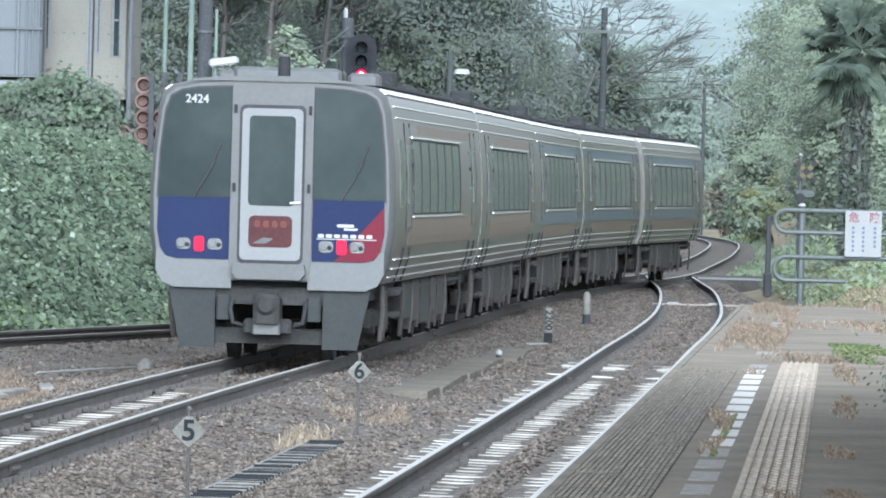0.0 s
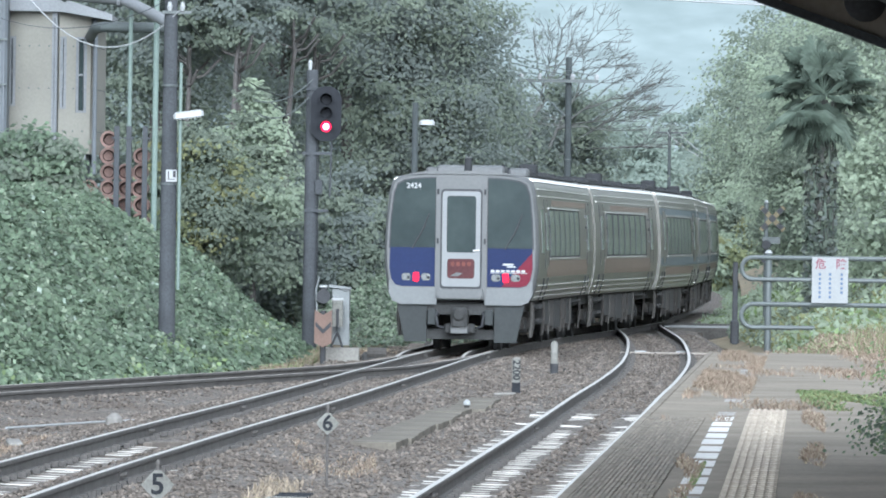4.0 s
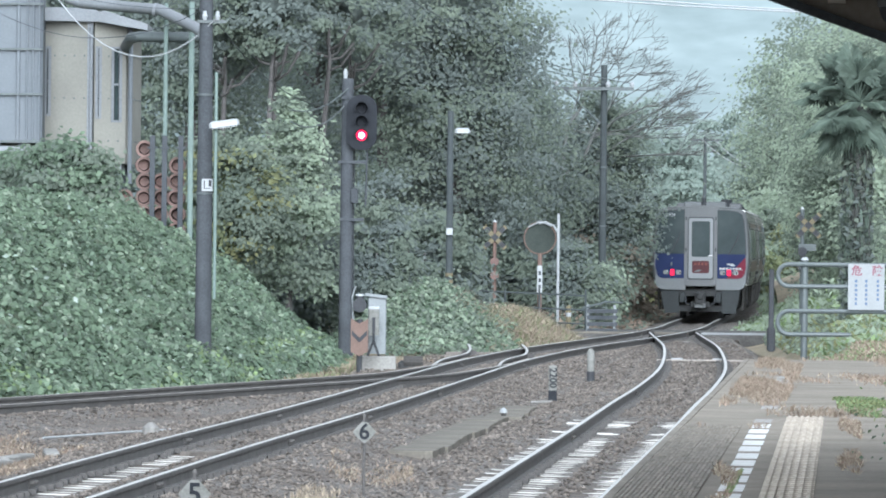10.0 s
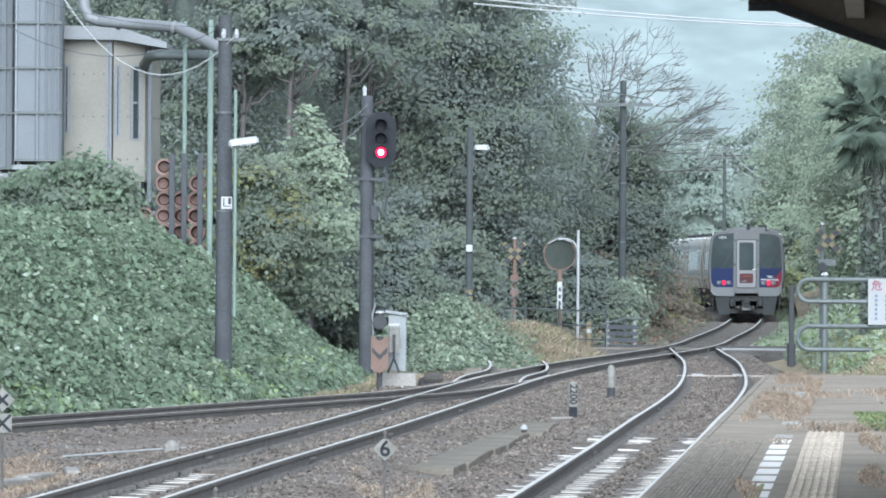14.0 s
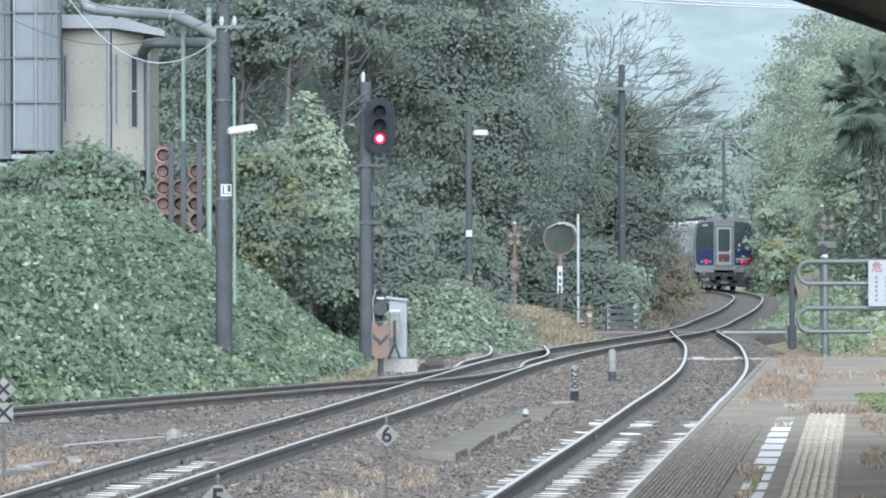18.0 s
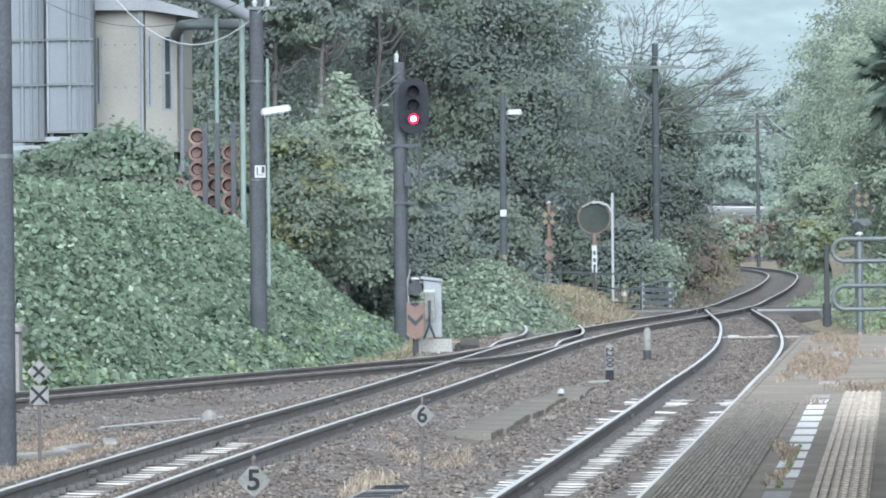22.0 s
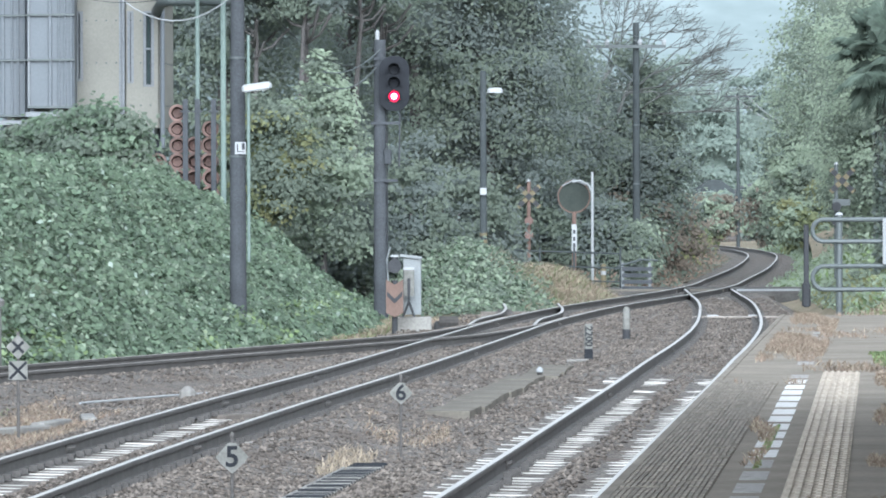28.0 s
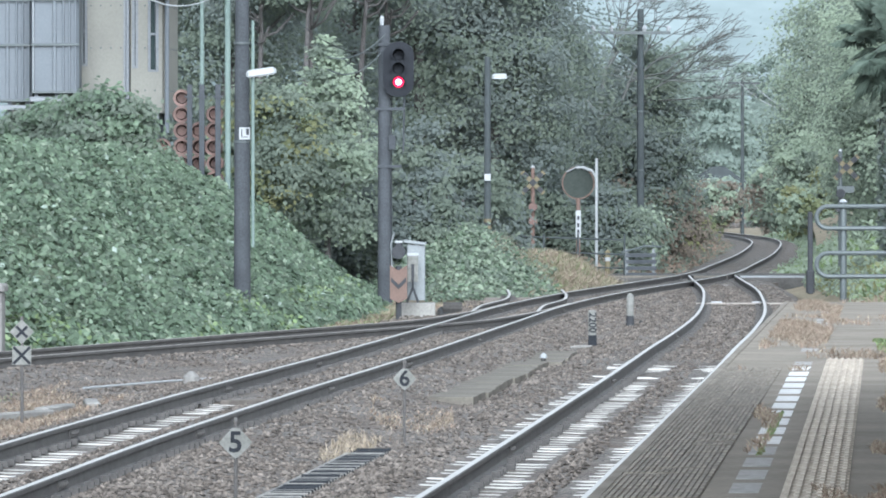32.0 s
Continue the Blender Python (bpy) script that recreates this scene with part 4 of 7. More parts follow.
SECTION = PROFILE + [(-x, z) for x, z in PROFILE[-2::-1]]


def side_x(z, side):
    pts = [(q[1], q[0]) for q in PROFILE]
    return side * float(np.interp(z, [a for a, _ in pts], [b for _, b in pts]))


def side_panel(s, y0, y1, z0, z1, side, proud=0.006, n=4, mi=0):
    """A strip that follows the car's side."""
    zs = np.linspace(z0, z1, n)
    vs = []
    for z in zs:
        for y in (y0, y1):
            vs.append((side_x(z, side) + side * proud, y, z))
    k0 = len(vs)
    for z in zs:
        for y in (y0, y1):
            vs.append((side_x(z, side) - side * 0.02, y, z))
    fs = []
    for i in range(n - 1):
        a = 2 * i
        fs.append((a, a + 1, a + 3, a + 2) if side > 0 else (a, a + 2, a + 3, a + 1))
    e = 2 * (n - 1)
    fs += [(0, k0, k0 + 1, 1), (e, e + 1, k0 + e + 1, k0 + e)]
    for i in range(n - 1):
        a = 2 * i
        fs += [(a, a + 2, k0 + a + 2, k0 + a), (a + 1, k0 + a + 1, k0 + a + 3, a + 3)]
    s.add(vs, fs, mi)


def bogie(parent, y):
    bg = part("bogie", Shape().box((0.98, y, 0.5), (0.12, 2.9, 0.22), bevel=0.04).box((-0.98, y, 0.5), (0.12, 2.9, 0.22), bevel=0.04).box((0, y, 0.55), (1.9, 0.5, 0.2), bevel=0.04)
              .box((1.0, y, 0.72), (0.2, 0.6, 0.25), bevel=0.05).box((-1.0, y, 0.72), (0.2, 0.6, 0.25), bevel=0.05), "grime", parent)
    for dy in (-1.05, 1.05):
        for sx in (-1, 1):
            prof = [(sx * 0.5, 0.455), (sx * 0.535, 0.43), (sx * 0.62, 0.43)]
            w = Shape().tube([(sx * 0.5, y + dy, 0.43), (sx * 0.545, y + dy, 0.43), (sx * 0.55, y + dy, 0.43), (sx * 0.625, y + dy, 0.43)], [0.455, 0.455, 0.43, 0.43], 24)
            w.tube([(sx * 0.63, y + dy, 0.43), (sx * 1.08, y + dy, 0.43)], 0.13, 10)
            part("wheel", w, "underframe", bg)


def cab_face(car):
    """The gangway cab, looking back along the line (towards -y)."""
    y = -BODY / 2
    steps = [(0.0, 0.955), (0.03, 0.978), (0.09, 0.993), (0.2, 1.0)]
    s = Shape()
    n = len(SECTION)
    vs = []
    for d, k in steps:
        vs += [(x * k, y - 0.2 + d, 0.93 + 1.2 + (z - 2.13) * k if z > 1.0 else z) for x, z in SECTION]
    s.add(vs, [(j * n + i, (j + 1) * n + i, (j + 1) * n + (i + 1) % n, j * n + (i + 1) % n) for j in range(len(steps) - 1) for i in range(n - 1)] + [tuple(range(n))])
    part("cab_front", s, "cab_silver", car, "silver-grey rounded cab end", smooth=True)
    f = y - 0.2

    def plate(name, outline, mat, depth=0.012, base=0.0, label="", parent=None):
        return part(name, Shape().prism(outline, -depth, pose(0, f - base, 0)), mat, parent or car, label)

    # windscreens and panels either side of the gangway
    for sx, nm in ((-1, "left"), (1, "right")):
        q = lambda pts: [(sx * a, b) for a, b in (pts if sx > 0 else pts)][:: sx]
        plate("windscreen", q([(0.48, 1.88), (1.3, 1.88), (1.28, 2.4), (1.23, 2.85), (1.17, 3.02), (1.05, 3.09), (0.85, 3.125), (0.48, 3.145)]), "cab_glass", 0.012, 0, "large dark windscreen")
        plate("cab_panel", q([(0.48, 1.17), (1.08, 1.17), (1.2, 1.2), (1.27, 1.3), (1.31, 1.5), (1.3, 1.876), (0.48, 1.876)]), "blue_panel", 0.012, 0, "deep blue panel with lamps")
        plate("cab_apron", q([(0.44, 0.84), (1.1, 0.84), (1.24, 0.9), (1.315, 1.04), (1.31, 1.28), (1.27, 1.29), (1.2, 1.19), (1.08, 1.155), (0.44, 1.155)]), "cab_white", 0.03, 0, "off-white apron below the lamps")
        for dx, m in ((0.64, "lens"), (0.82, "tail_red"), (1.0, "lens")):
            if m == "lens":
                l = plate("headlight", rounded(0.165, 0.13, 0.045, cx=sx * dx, cz=1.34), "lens", 0.02, 0, "clear headlight behind glass")
                part("reflector", Shape().tube([(sx * dx - 0.03, f - 0.021, 1.345), (sx * dx - 0.03, f - 0.03, 1.345)], [0.05, 0.042], 14), "cab_white", l)
                part("bulb", Shape().tube([(sx * dx + 0.045, f - 0.021, 1.33), (sx * dx + 0.045, f - 0.028, 1.33)], [0.028, 0.02], 10), "roof_dark", l)
            else:
                plate("tail_lamp", rounded(0.11, 0.17, 0.03, cx=sx * dx, cz=1.34), m, 0.03, 0, "lit red tail lamp")
        gk = q([(0.455, 1.86), (1.325, 1.86), (1.3, 2.42), (1.25, 2.87), (1.185, 3.045), (1.06, 3.112), (0.85, 3.148), (0.455, 3.168)])
        plate("gasket", gk, "black", 0.006, 0, "black rubber gasket")
        # wiper
        part("wiper", Shape().tube([(sx * 0.85 - 0.05, f - 0.03, 1.86), (sx * 0.85 + 0.2, f - 0.035, 2.3)], 0.012, 6).tube([(sx * 0.85 + 0.1, f - 0.035, 2.1), (sx * 0.85 + 0.26, f - 0.035, 2.5)], 0.01, 6), "black", car)
        part("snow_skirt", Shape().prism([(sx * a, b) for a, b in [(0.62, 0.16), (1.02, 0.16), (1.16, 0.84), (0.62, 0.84)]][::sx], 0.1, pose(0, f + 0.03, 0)), "skirt", car, "dark grey pilot skirt")
    plate("red_corner", [(0.74, 1.176), (1.08, 1.174), (1.2, 1.204), (1.268, 1.304), (1.306, 1.5), (1.299, 1.8)], "red_panel", 0.016, 0, "crimson corner of the blue panel")
    # operator's mark as plain shapes
    part("emblem", Shape().prism(rounded(0.2, 0.036, 0.017, cx=0.86, cz=1.585), -0.004, pose(0, f - 0.014, 0)).prism(rounded(0.16, 0.026, 0.012, cx=0.92, cz=1.545), -0.004, pose(0, f - 0.014, 0)), "enamel", car)
    bars = Shape()
    for k in range(7):
        bars.prism(rounded(0.07, 0.042, 0.01, 2, cx=0.58 + 0.093 * k, cz=1.465), -0.004, pose(0, f - 0.018, 0))
    bars.prism([(0.53, 1.425), (1.22, 1.425), (1.22, 1.435), (0.53, 1.435)], -0.004, pose(0, f - 0.018, 0))
    part("nameplate", bars, "enamel", car, "row of plain white bars")
    part("car_number", text_shape("2424", 0.135), "enamel", car, at=pose(-0.88, f - 0.016, 3.0)).data.materials.append(M["enamel"])
    # gangway column and door
    plate("gangway_surround", [(-0.47, 0.95), (0.47, 0.95), (0.47, 3.17), (-0.47, 3.17)], "cab_silver", 0.04)
    d = plate("gangway_door", rounded(0.7, 1.74, 0.06, cz=2.04), "door_white", 0.02, 0.04, "white gangway door with a rubber edge")
    part("door_seal", Shape().prism(rounded(0.76, 1.82, 0.07, cz=2.04), -0.006, pose(0, f - 0.04, 0)), "black", d)
    part("door_window", Shape().prism(rounded(0.53, 1.03, 0.05, cz=2.31), -0.006, pose(0, f - 0.06, 0)), "cab_glass", d)
    sg = part("train_sign", Shape().prism(rounded(0.5, 0.36, 0.06, cz=1.5), -0.006, pose(0, f - 0.06, 0)), "sign_red", d, "dark red destination plate")
    for k in range(4):
        part("sign_bar", Shape().prism(rounded(0.07, 0.085, 0.03, 3, cx=-0.15 + 0.1 * k, cz=1.585), -0.003, pose(0, f - 0.067, 0)), "sign_bar", sg)
    part("sign_swoosh", Shape().prism([(-0.2, 1.36), (-0.05, 1.36), (0.04, 1.42), (-0.08, 1.43)], -0.003, pose(0, f - 0.067, 0)), "roof_grey", sg)
    part("door_handle", Shape().tube([(0.22, f - 0.08, 1.83), (0.34, f - 0.08, 1.84)], 0.014, 6), "bead", d)
    for z in (2.9, 2.0):
        for sx in (-1, 1):
            part("hinge", Shape().box((sx * 0.43, f - 0.05, z), (0.035, 0.03, 0.1)), "roof_dark", car)
    part("gangway_sill", Shape().prism([(-0.42, 1.02), (-0.36, 0.95), (0.36, 0.95), (0.42, 1.02), (0.40, 1.13), (-0.40, 1.13)], -0.14, pose(0, f - 0.03, 0)), "cab_silver", car, "battered gangway footplate")
    # coupler
    cp = part("coupler", Shape().box((0, f - 0.12, 0.62), (0.3, 0.5, 0.34), bevel=0.05).tube([(0, f - 0.36, 0.66), (0, f - 0.42, 0.66)], [0.13, 0.08], 12).box((0, f - 0.05, 0.42), (0.55, 0.2, 0.16), bevel=0.03), "underframe", car)
    part("coupler_cover", Shape().box((0, f - 0.24, 0.40), (0.32, 0.08, 0.15), bevel=0.02), "cab_silver", cp)
    for sx in (-1, 1):
        part("air_hose", Shape().tube([(sx * 0.42, f + 0.02, 0.7), (sx * 0.43, f - 0.12, 0.62), (sx * 0.4, f - 0.1, 0.45), (sx * 0.3, f - 0.02, 0.42)], 0.025, 6), "black", cp)
        part("jumper_box", Shape().box((sx * 0.52, f + 0.04, 0.62), (0.16, 0.2, 0.28), bevel=0.02), "skirt", car)
    part("buffer_beam", Shape().box((0, f + 0.16, 0.76), (2.2, 0.2, 0.2), bevel=0.02).box((0, f + 0.2, 0.3), (1.6, 0.1, 0.18), bevel=0.02), "underframe", car)
    # roof front: horns, aerial
    part("roof_visor", Shape().prism([(-1.0, 3.22), (1.0, 3.22), (0.7, 3.26), (0.3, 3.285), (-0.3, 3.285), (-0.7, 3.26)], -0.03, pose(0, f, 0)), "cab_silver", car)
    part("roof_hatch", Shape().box((0.1, f + 0.95, 3.33), (1.25, 0.7, 0.13), bevel=0.04).box((-0.6, f + 0.95, 3.3), (0.25, 0.6, 0.1), bevel=0.04), "roof_grey", car, "low grey equipment hatch")
    ra = part("roof_aerial", Shape().tube([(0.06, f + 0.6, 3.24), (0.06, f + 0.6, 3.5), (0.06, f + 0.6, 3.52)], [0.075, 0.068, 0.06], 12), "roof_dark", car, "black cylinder aerial", smooth=True)
    part("aerial_cap", Shape().tube([(0.06, f + 0.6, 3.52), (0.06, f + 0.6, 3.545)], [0.07, 0.06], 12), "cab_silver", ra)
    part("whip_aerial", Shape().tube([(0.68, f + 0.7, 3.2), (0.68, f + 0.7, 3.44)], 0.012, 6).tube([(0.68, f + 0.7, 3.2), (0.68, f + 0.7, 3.4)], [0.06, 0.05], 8), "roof_dark", car)
    part("horn_cover", Shape().box((0.98, f + 0.8, 3.28), (0.36, 0.5, 0.14), bevel=0.04), "roof_grey", car, "pale horn cover")


def build_car(kind, band, label):
    car = thing("train_car", Matrix.Identity(4), label, "train", "cars of the train")
    L = BODY / 2
    s = Shape()
    n = len(SECTION)
    vs = [(x, y, z) for y in (-L, L) for x, z in SECTION]
    s.add(vs, [(i, i + 1, n + i + 1, n + i) for i in range(n - 1)][::1] + [tuple(range(n - 1, -1, -1)), tuple(range(n, 2 * n))])
    s.add([(1.28, -L, 0.93), (-1.28, -L, 0.93), (-1.28, L, 0.93), (1.28, L, 0.93)], [(0, 1, 2, 3)])
    part("body", s, "stainless", car, "dull stainless steel body", smooth=True)
    for side in (-1, 1):
        b = Shape()
        for z in (2.97, 2.84, 1.2, 1.09, 0.99):
            side_panel(b, -L + 0.5, L - 0.05, z, z + 0.016, side, 0.02, 2)
        part("bead_strip", b, "bead", car, "bright pressed beads along the side")
        g = Shape()
        side_panel(g, -L + 0.1, L, 3.11, 3.165, side, 0.035, 2)
        part("gutter", g, "bead", car, "bright rain gutter")
        # orange strip on the blue cars: a warm reflection painted as a band
        stripes = ((band, 1.36, 1.66, -L + 2.4, L - 1.9), (band, 2.68, 2.79, -L + 4.0, L - 1.9)) if band == "orange_band" else ((band, 1.47, 1.67, -L + 0.3, L - 0.1), ("orange_band", 1.26, 1.43, -L + 2.4, L - 1.9), (band, 2.66, 2.81, -L + 0.3, L - 0.1))
        for mt, z0, z1, ya, yb in stripes:
            bd = Shape()
            side_panel(bd, ya, yb, z0, z1, side, 0.004)
            part("colour_band", bd, mt, car, "faded coloured band along the side")
        w0, nw, wp = (-L + 3.1, 6, 1.5) if kind == "cab" else (-L + 3.0, 7, 1.5)
        fr = Shape()
        side_panel(fr, w0 - 0.15, w0 + nw * wp + 0.02, 1.72, 2.62, side, 0.006)
        part("window_band", fr, "black", car, "dark window band")
        for z in (1.69, 2.63):
            sl = Shape()
            side_panel(sl, w0 - 0.15, w0 + nw * wp + 0.02, z, z + 0.02, side, 0.022, 2)
            part("window_sill", sl, "bead", car, "bright strip along the windows")
        for k in range(nw):
            p = Shape()
            side_panel(p, w0 + wp * k, w0 + wp * k + 1.12, 1.745, 2.595, side, 0.012)
            wn_part = part("window", p, "side_glass", car)
            if k:
                mu = Shape()
                side_panel(mu, w0 + wp * k - 0.24, w0 + wp * k - 0.14, 1.735, 2.605, side, 0.014)
                part("mullion", mu, "skirt", wn_part)
        for y0 in ((-L + 0.7,) if kind == "cab" else ()):
            p = Shape()
            side_panel(p, y0, y0 + 0.55, 1.8, 2.6, side, 0.012)
            part("cab_window", p, "side_glass", car)
        for y0 in ((L - 2.2, -L + 1.75) if kind == "cab" else (L - 2.2, -L + 1.2)):
            d = Shape()
            side_panel(d, y0, y0 + 0.95, 1.0, 2.75, side, 0.01)
            dr = part("door", d, "stainless", car, "grey sliding door")
            gl = Shape()
            side_panel(gl, y0 + 0.25, y0 + 0.7, 1.85, 2.55, side, 0.016)
            part("door_window", gl, "side_glass", dr)
            sl = Shape()
            for e in (0.0, 0.93):
                side_panel(sl, y0 + e - 0.02, y0 + e + 0.04, 0.98, 2.8, side, 0.013)
            part("door_seal", sl, "black", dr)
        for y0 in (L - 2.7, -L + 2.7):
            lm = Shape()
            side_panel(lm, y0, y0 + 0.08, 2.5, 2.55, side, 0.03, 2)
            part("side_lamp", lm, "roof_grey", car)
            for zz in (2.28, 2.02):
                vl = Shape()
                side_panel(vl, y0 + 0.02, y0 + 0.08, zz, zz + 0.05, side, 0.03, 2)
                part("door_lamp", vl, "roof_dark" if zz > 2.1 else "roof_grey", car)
        # flared step wells below the doors
        for y0 in ((L - 2.3, -L + 1.65) if kind == "cab" else (L - 2.3, -L + 1.1)):
            for e in (0.0, 1.1):
                st = Shape()
                side_panel(st, y0 + e, y0 + e + 0.05, 0.94, 1.34, side, 0.022)
                part("step_edge", st, "roof_dark", car)
    # ends
    for e in (-1, 1):
        if not (kind == "cab" and e < 0):
            part("gangway", Shape().box((0, e * (L + 0.14), 2.0), (1.0, 0.3, 2.1), bevel=0.05), "black", car, "black folding gangway")
    # roof gear
    for y0, ln, w, h in ((-5.2, 1.9, 1.5, 0.1), (-1.4, 2.6, 1.5, 0.15), (3.7, 2.0, 1.5, 0.14)):
        u = part("roof_unit", Shape().box((0, y0, 3.27 + h / 2 - 0.03), (w, ln, h), bevel=0.06), "roof_dark", car, "dark grey roof cooling unit")
        part("grille", Shape().box((0, y0, 3.27 + h - 0.02), (w * 0.6, ln * 0.7, 0.02)), "roof_dark", u)
    for y0, h in ((1.0, 0.3), (6.4, 0.16)):
        part("exhaust", Shape().box((0.55, y0, 3.22 + h / 2), (0.34, 0.5, h), bevel=0.03), "roof_dark", car, "sooty exhaust stack")
    for y0 in (-6.6, -3.4, 2.3, 5.2):
        part("roof_vent", Shape().box((0.5, y0, 3.27), (0.6, 0.8, 0.12), bevel=0.04), "roof_dark", car, "grey roof ventilator")
    part("roof_conduit", Shape().tube([(0.95, -BODY / 2 + 0.6, 3.25), (0.95, BODY / 2 - 0.5, 3.25)], 0.03, 6), "roof_dark", car)
    # underframe boxes
    for side in (-1, 1):
        for k, (y0, ln, h) in enumerate(((-3.2, 1.3, 0.45), (-1.7, 1.2, 0.5), (0.0, 1.7, 0.55), (1.6, 1.1, 0.42), (3.0, 1.2, 0.5))):
            part("equipment_box", Shape().box((side * 1.0, y0, 0.9 - h / 2), (0.45, ln, h), bevel=0.03), "grime" if k % 2 else "underframe", car)
            part("hanger", Shape().box((side * 1.16, y0 + ln / 2 + 0.12, 0.6), (0.1, 0.08, 0.6), bevel=0.01), "grime", car)
        for k, y0 in enumerate((-7.5, -6.95, -4.2, -2.45, 1.0, 2.3, 3.75, 6.9)):
            hp = part("hose" if k % 2 else "damper", Shape().tube([(side * 1.22, y0, 0.9), (side * 1.23, y0 + 0.02, 0.6), (side * 1.2, y0, 0.25)], [0.018, 0.02, 0.018] if k % 2 else [0.03, 0.036, 0.028], 7), "hose_grey" if k % 3 == 0 else "grime", car)
        part("ladder_step", Shape().box((side * 1.27, -L + 2.1, 0.55), (0.1, 0.9, 0.05), bevel=0.01).box((side * 1.27, -L + 2.1, 0.8), (0.1, 0.9, 0.05), bevel=0.01), "underframe", car)
        part("pipe_run", Shape().tube([(side * 1.2, -L + 1.2, 0.82), (side * 1.2, L - 1.0, 0.82)], 0.03, 6), "underframe", car)
    # dark panels added behind the boxes to close the gaps between them
    for side in (-1, 1):
        part("dark_backing", Shape().box((side * 0.86, 0, 0.66), (0.12, 8.2, 0.5), bevel=0.02), "underframe", car)
    part("underframe", Shape().box((0, 0, 0.82), (2.2, BODY - 0.4, 0.2)), "underframe", car)
    for y0 in (-5.6, 5.6):
        bogie(car, y0)
    if kind == "cab":
        cab_face(car)
    return car


def build_train():
    cars = [build_car("cab", "orange_band", "stainless diesel express car with blue cab end, red lamps lit")]
    cars.append(build_car("mid", "orange_band", "stainless diesel express car with a faded orange band and painted reflection"))
    cars.append(build_car("mid", "blue_band", "stainless diesel express car with a pale blue band"))
    for _ in range(2):
        cars.append(copy_thing(cars[2], Matrix.Identity(4)))
    return cars


TRAIN = build_train()
ARC = np.concatenate([[0], np.cumsum(np.hypot(*np.diff(MAIN, axis=0).T))])


def on_main(a):
    return Vector((float(np.interp(a, ARC, MAIN[:, 0])), float(np.interp(a, ARC, MAIN[:, 1])), 0))


def arc_at(y):
    return float(np.interp(y, MAIN[:, 1], ARC))


# seconds, how far ahead the cab face stands
RUN = [(0.0, 81.0), (1.0, 92.6), (2.0, 104.4), (3.0, 116.4), (4.0, 128.7), (5.0, 141.2), (6.0, 153.8), (7.0, 166.2), (8.0, 178.6), (9.0, 191.3), (10.0, 204.4), (11.0, 217.9), (12.0, 231.8), (13.0, 246.0),
       (14.5, 268.5), (16.0, 292.0), (17.5, 316.0), (19.0, 339.5), (21.0, 370.0), (23.0, 400.0), (26.0, 445.0), (29.0, 490.0), (32.0, 535.0)]
# ---- trackside poles, signal and signs ----
def up(x, y, z, rz=0):
    return pose(x, y, z, 0, 0, rz)


def build_pole(name, x, y, z0, z1, r, label, mat="dark_pole", bands=(), group=""):
    p = thing(name, up(x, y, z0), label, "pole", group)
    h = z1 - z0
    part("shaft", Shape().tube([(0, 0, -0.3), (0, 0, h * 0.5), (0, 0, h)], [r * 1.12, r, r * 0.85], 14), mat, p, smooth=True)
    for b in bands:
        part("band", Shape().tube([(0, 0, b - z0), (0, 0, b - z0 + 0.04)], r * 1.1, 14), "galv", p, "steel band")
    return p


def build_lamp_pole():
    p = build_pole("lighting_pole", -3.47, 122, -0.1, 6.3, 0.135, "dark weathered concrete pole with a white number plate", bands=(2.9, 4.6))
    pl = part("plate", Shape().box((0.05, -0.17, 3.16), (0.19, 0.02, 0.21), bevel=0.004), "enamel", p, "small white plate with dark bars")
    part("plate_bars", Shape().box((0.10, -0.185, 3.19), (0.05, 0.006, 0.11)).box((0.0, -0.185, 3.17), (0.02, 0.006, 0.13)).box((0.05, -0.185, 3.1), (0.12, 0.006, 0.012)), "black", pl)
    for x in (-0.02, 0.2):
        part("insulator", Shape().tube([(x, -0.16, 6.0), (x, -0.16, 6.08), (x, -0.16, 6.1), (x, -0.16, 6.16)], [0.03, 0.05, 0.035, 0.03], 8), "enamel", p)
    part("bracket", Shape().box((0.1, -0.13, 5.98), (0.5, 0.05, 0.05)), "galv", p)
    q = thing("street_lamp", up(-3.27, 121.5, 1.4), "white tubular lamp on a slim pale green pole", "lamp")
    part("pole", Shape().tube([(0, 0, -0.3), (0, 0, 3.6)], 0.028, 8), "pale_green", q)
    hd = part("lamp_head", Shape().box((0.14, 0, 0), (0.52, 0.16, 0.11), Matrix.Rotation(radians(-8), 3, "Y"), bevel=0.04), "enamel", q, "white lamp housing", at=up(0, -0.05, 2.72))
    part("diffuser", Shape().box((0.14, 0, -0.065), (0.46, 0.11, 0.03), Matrix.Rotation(radians(-8), 3, "Y"), bevel=0.01), "lens", hd)
    part("arm", Shape().tube([(0, 0, 2.66), (-0.12, 0, 2.66)], 0.02, 6), "galv", q)
    # second lamp deeper in the wood
    q = thing("street_lamp", up(1.04, 165, -0.3), "distant lamp on a dark pole with a white plate", "lamp")
    part("pole", Shape().tube([(0, 0, -0.2), (0, 0, 5.5)], [0.09, 0.07], 10), "far_pole", q)
    part("arm", Shape().tube([(0, 0, 4.95), (0.2, 0, 5.0)], 0.025, 6), "galv", q)
    part("lamp_head", Shape().box((0.28, -0.02, 5.04), (0.36, 0.16, 0.12), bevel=0.05), "enamel", q, "white lamp housing")
    part("plate", Shape().box((0.0, -0.14, 2.68), (0.15, 0.03, 0.16), bevel=0.004), "enamel", q)
    st = Shape()
    for k in range(4):
        st.tube([(0.0, -0.005, 1.15 + 0.16 * k), (0.0, -0.005, 1.23 + 0.16 * k)], 0.093, 10)
    part("warning_stripe", st, "yellow_paint", q, "dirty yellow hoops")


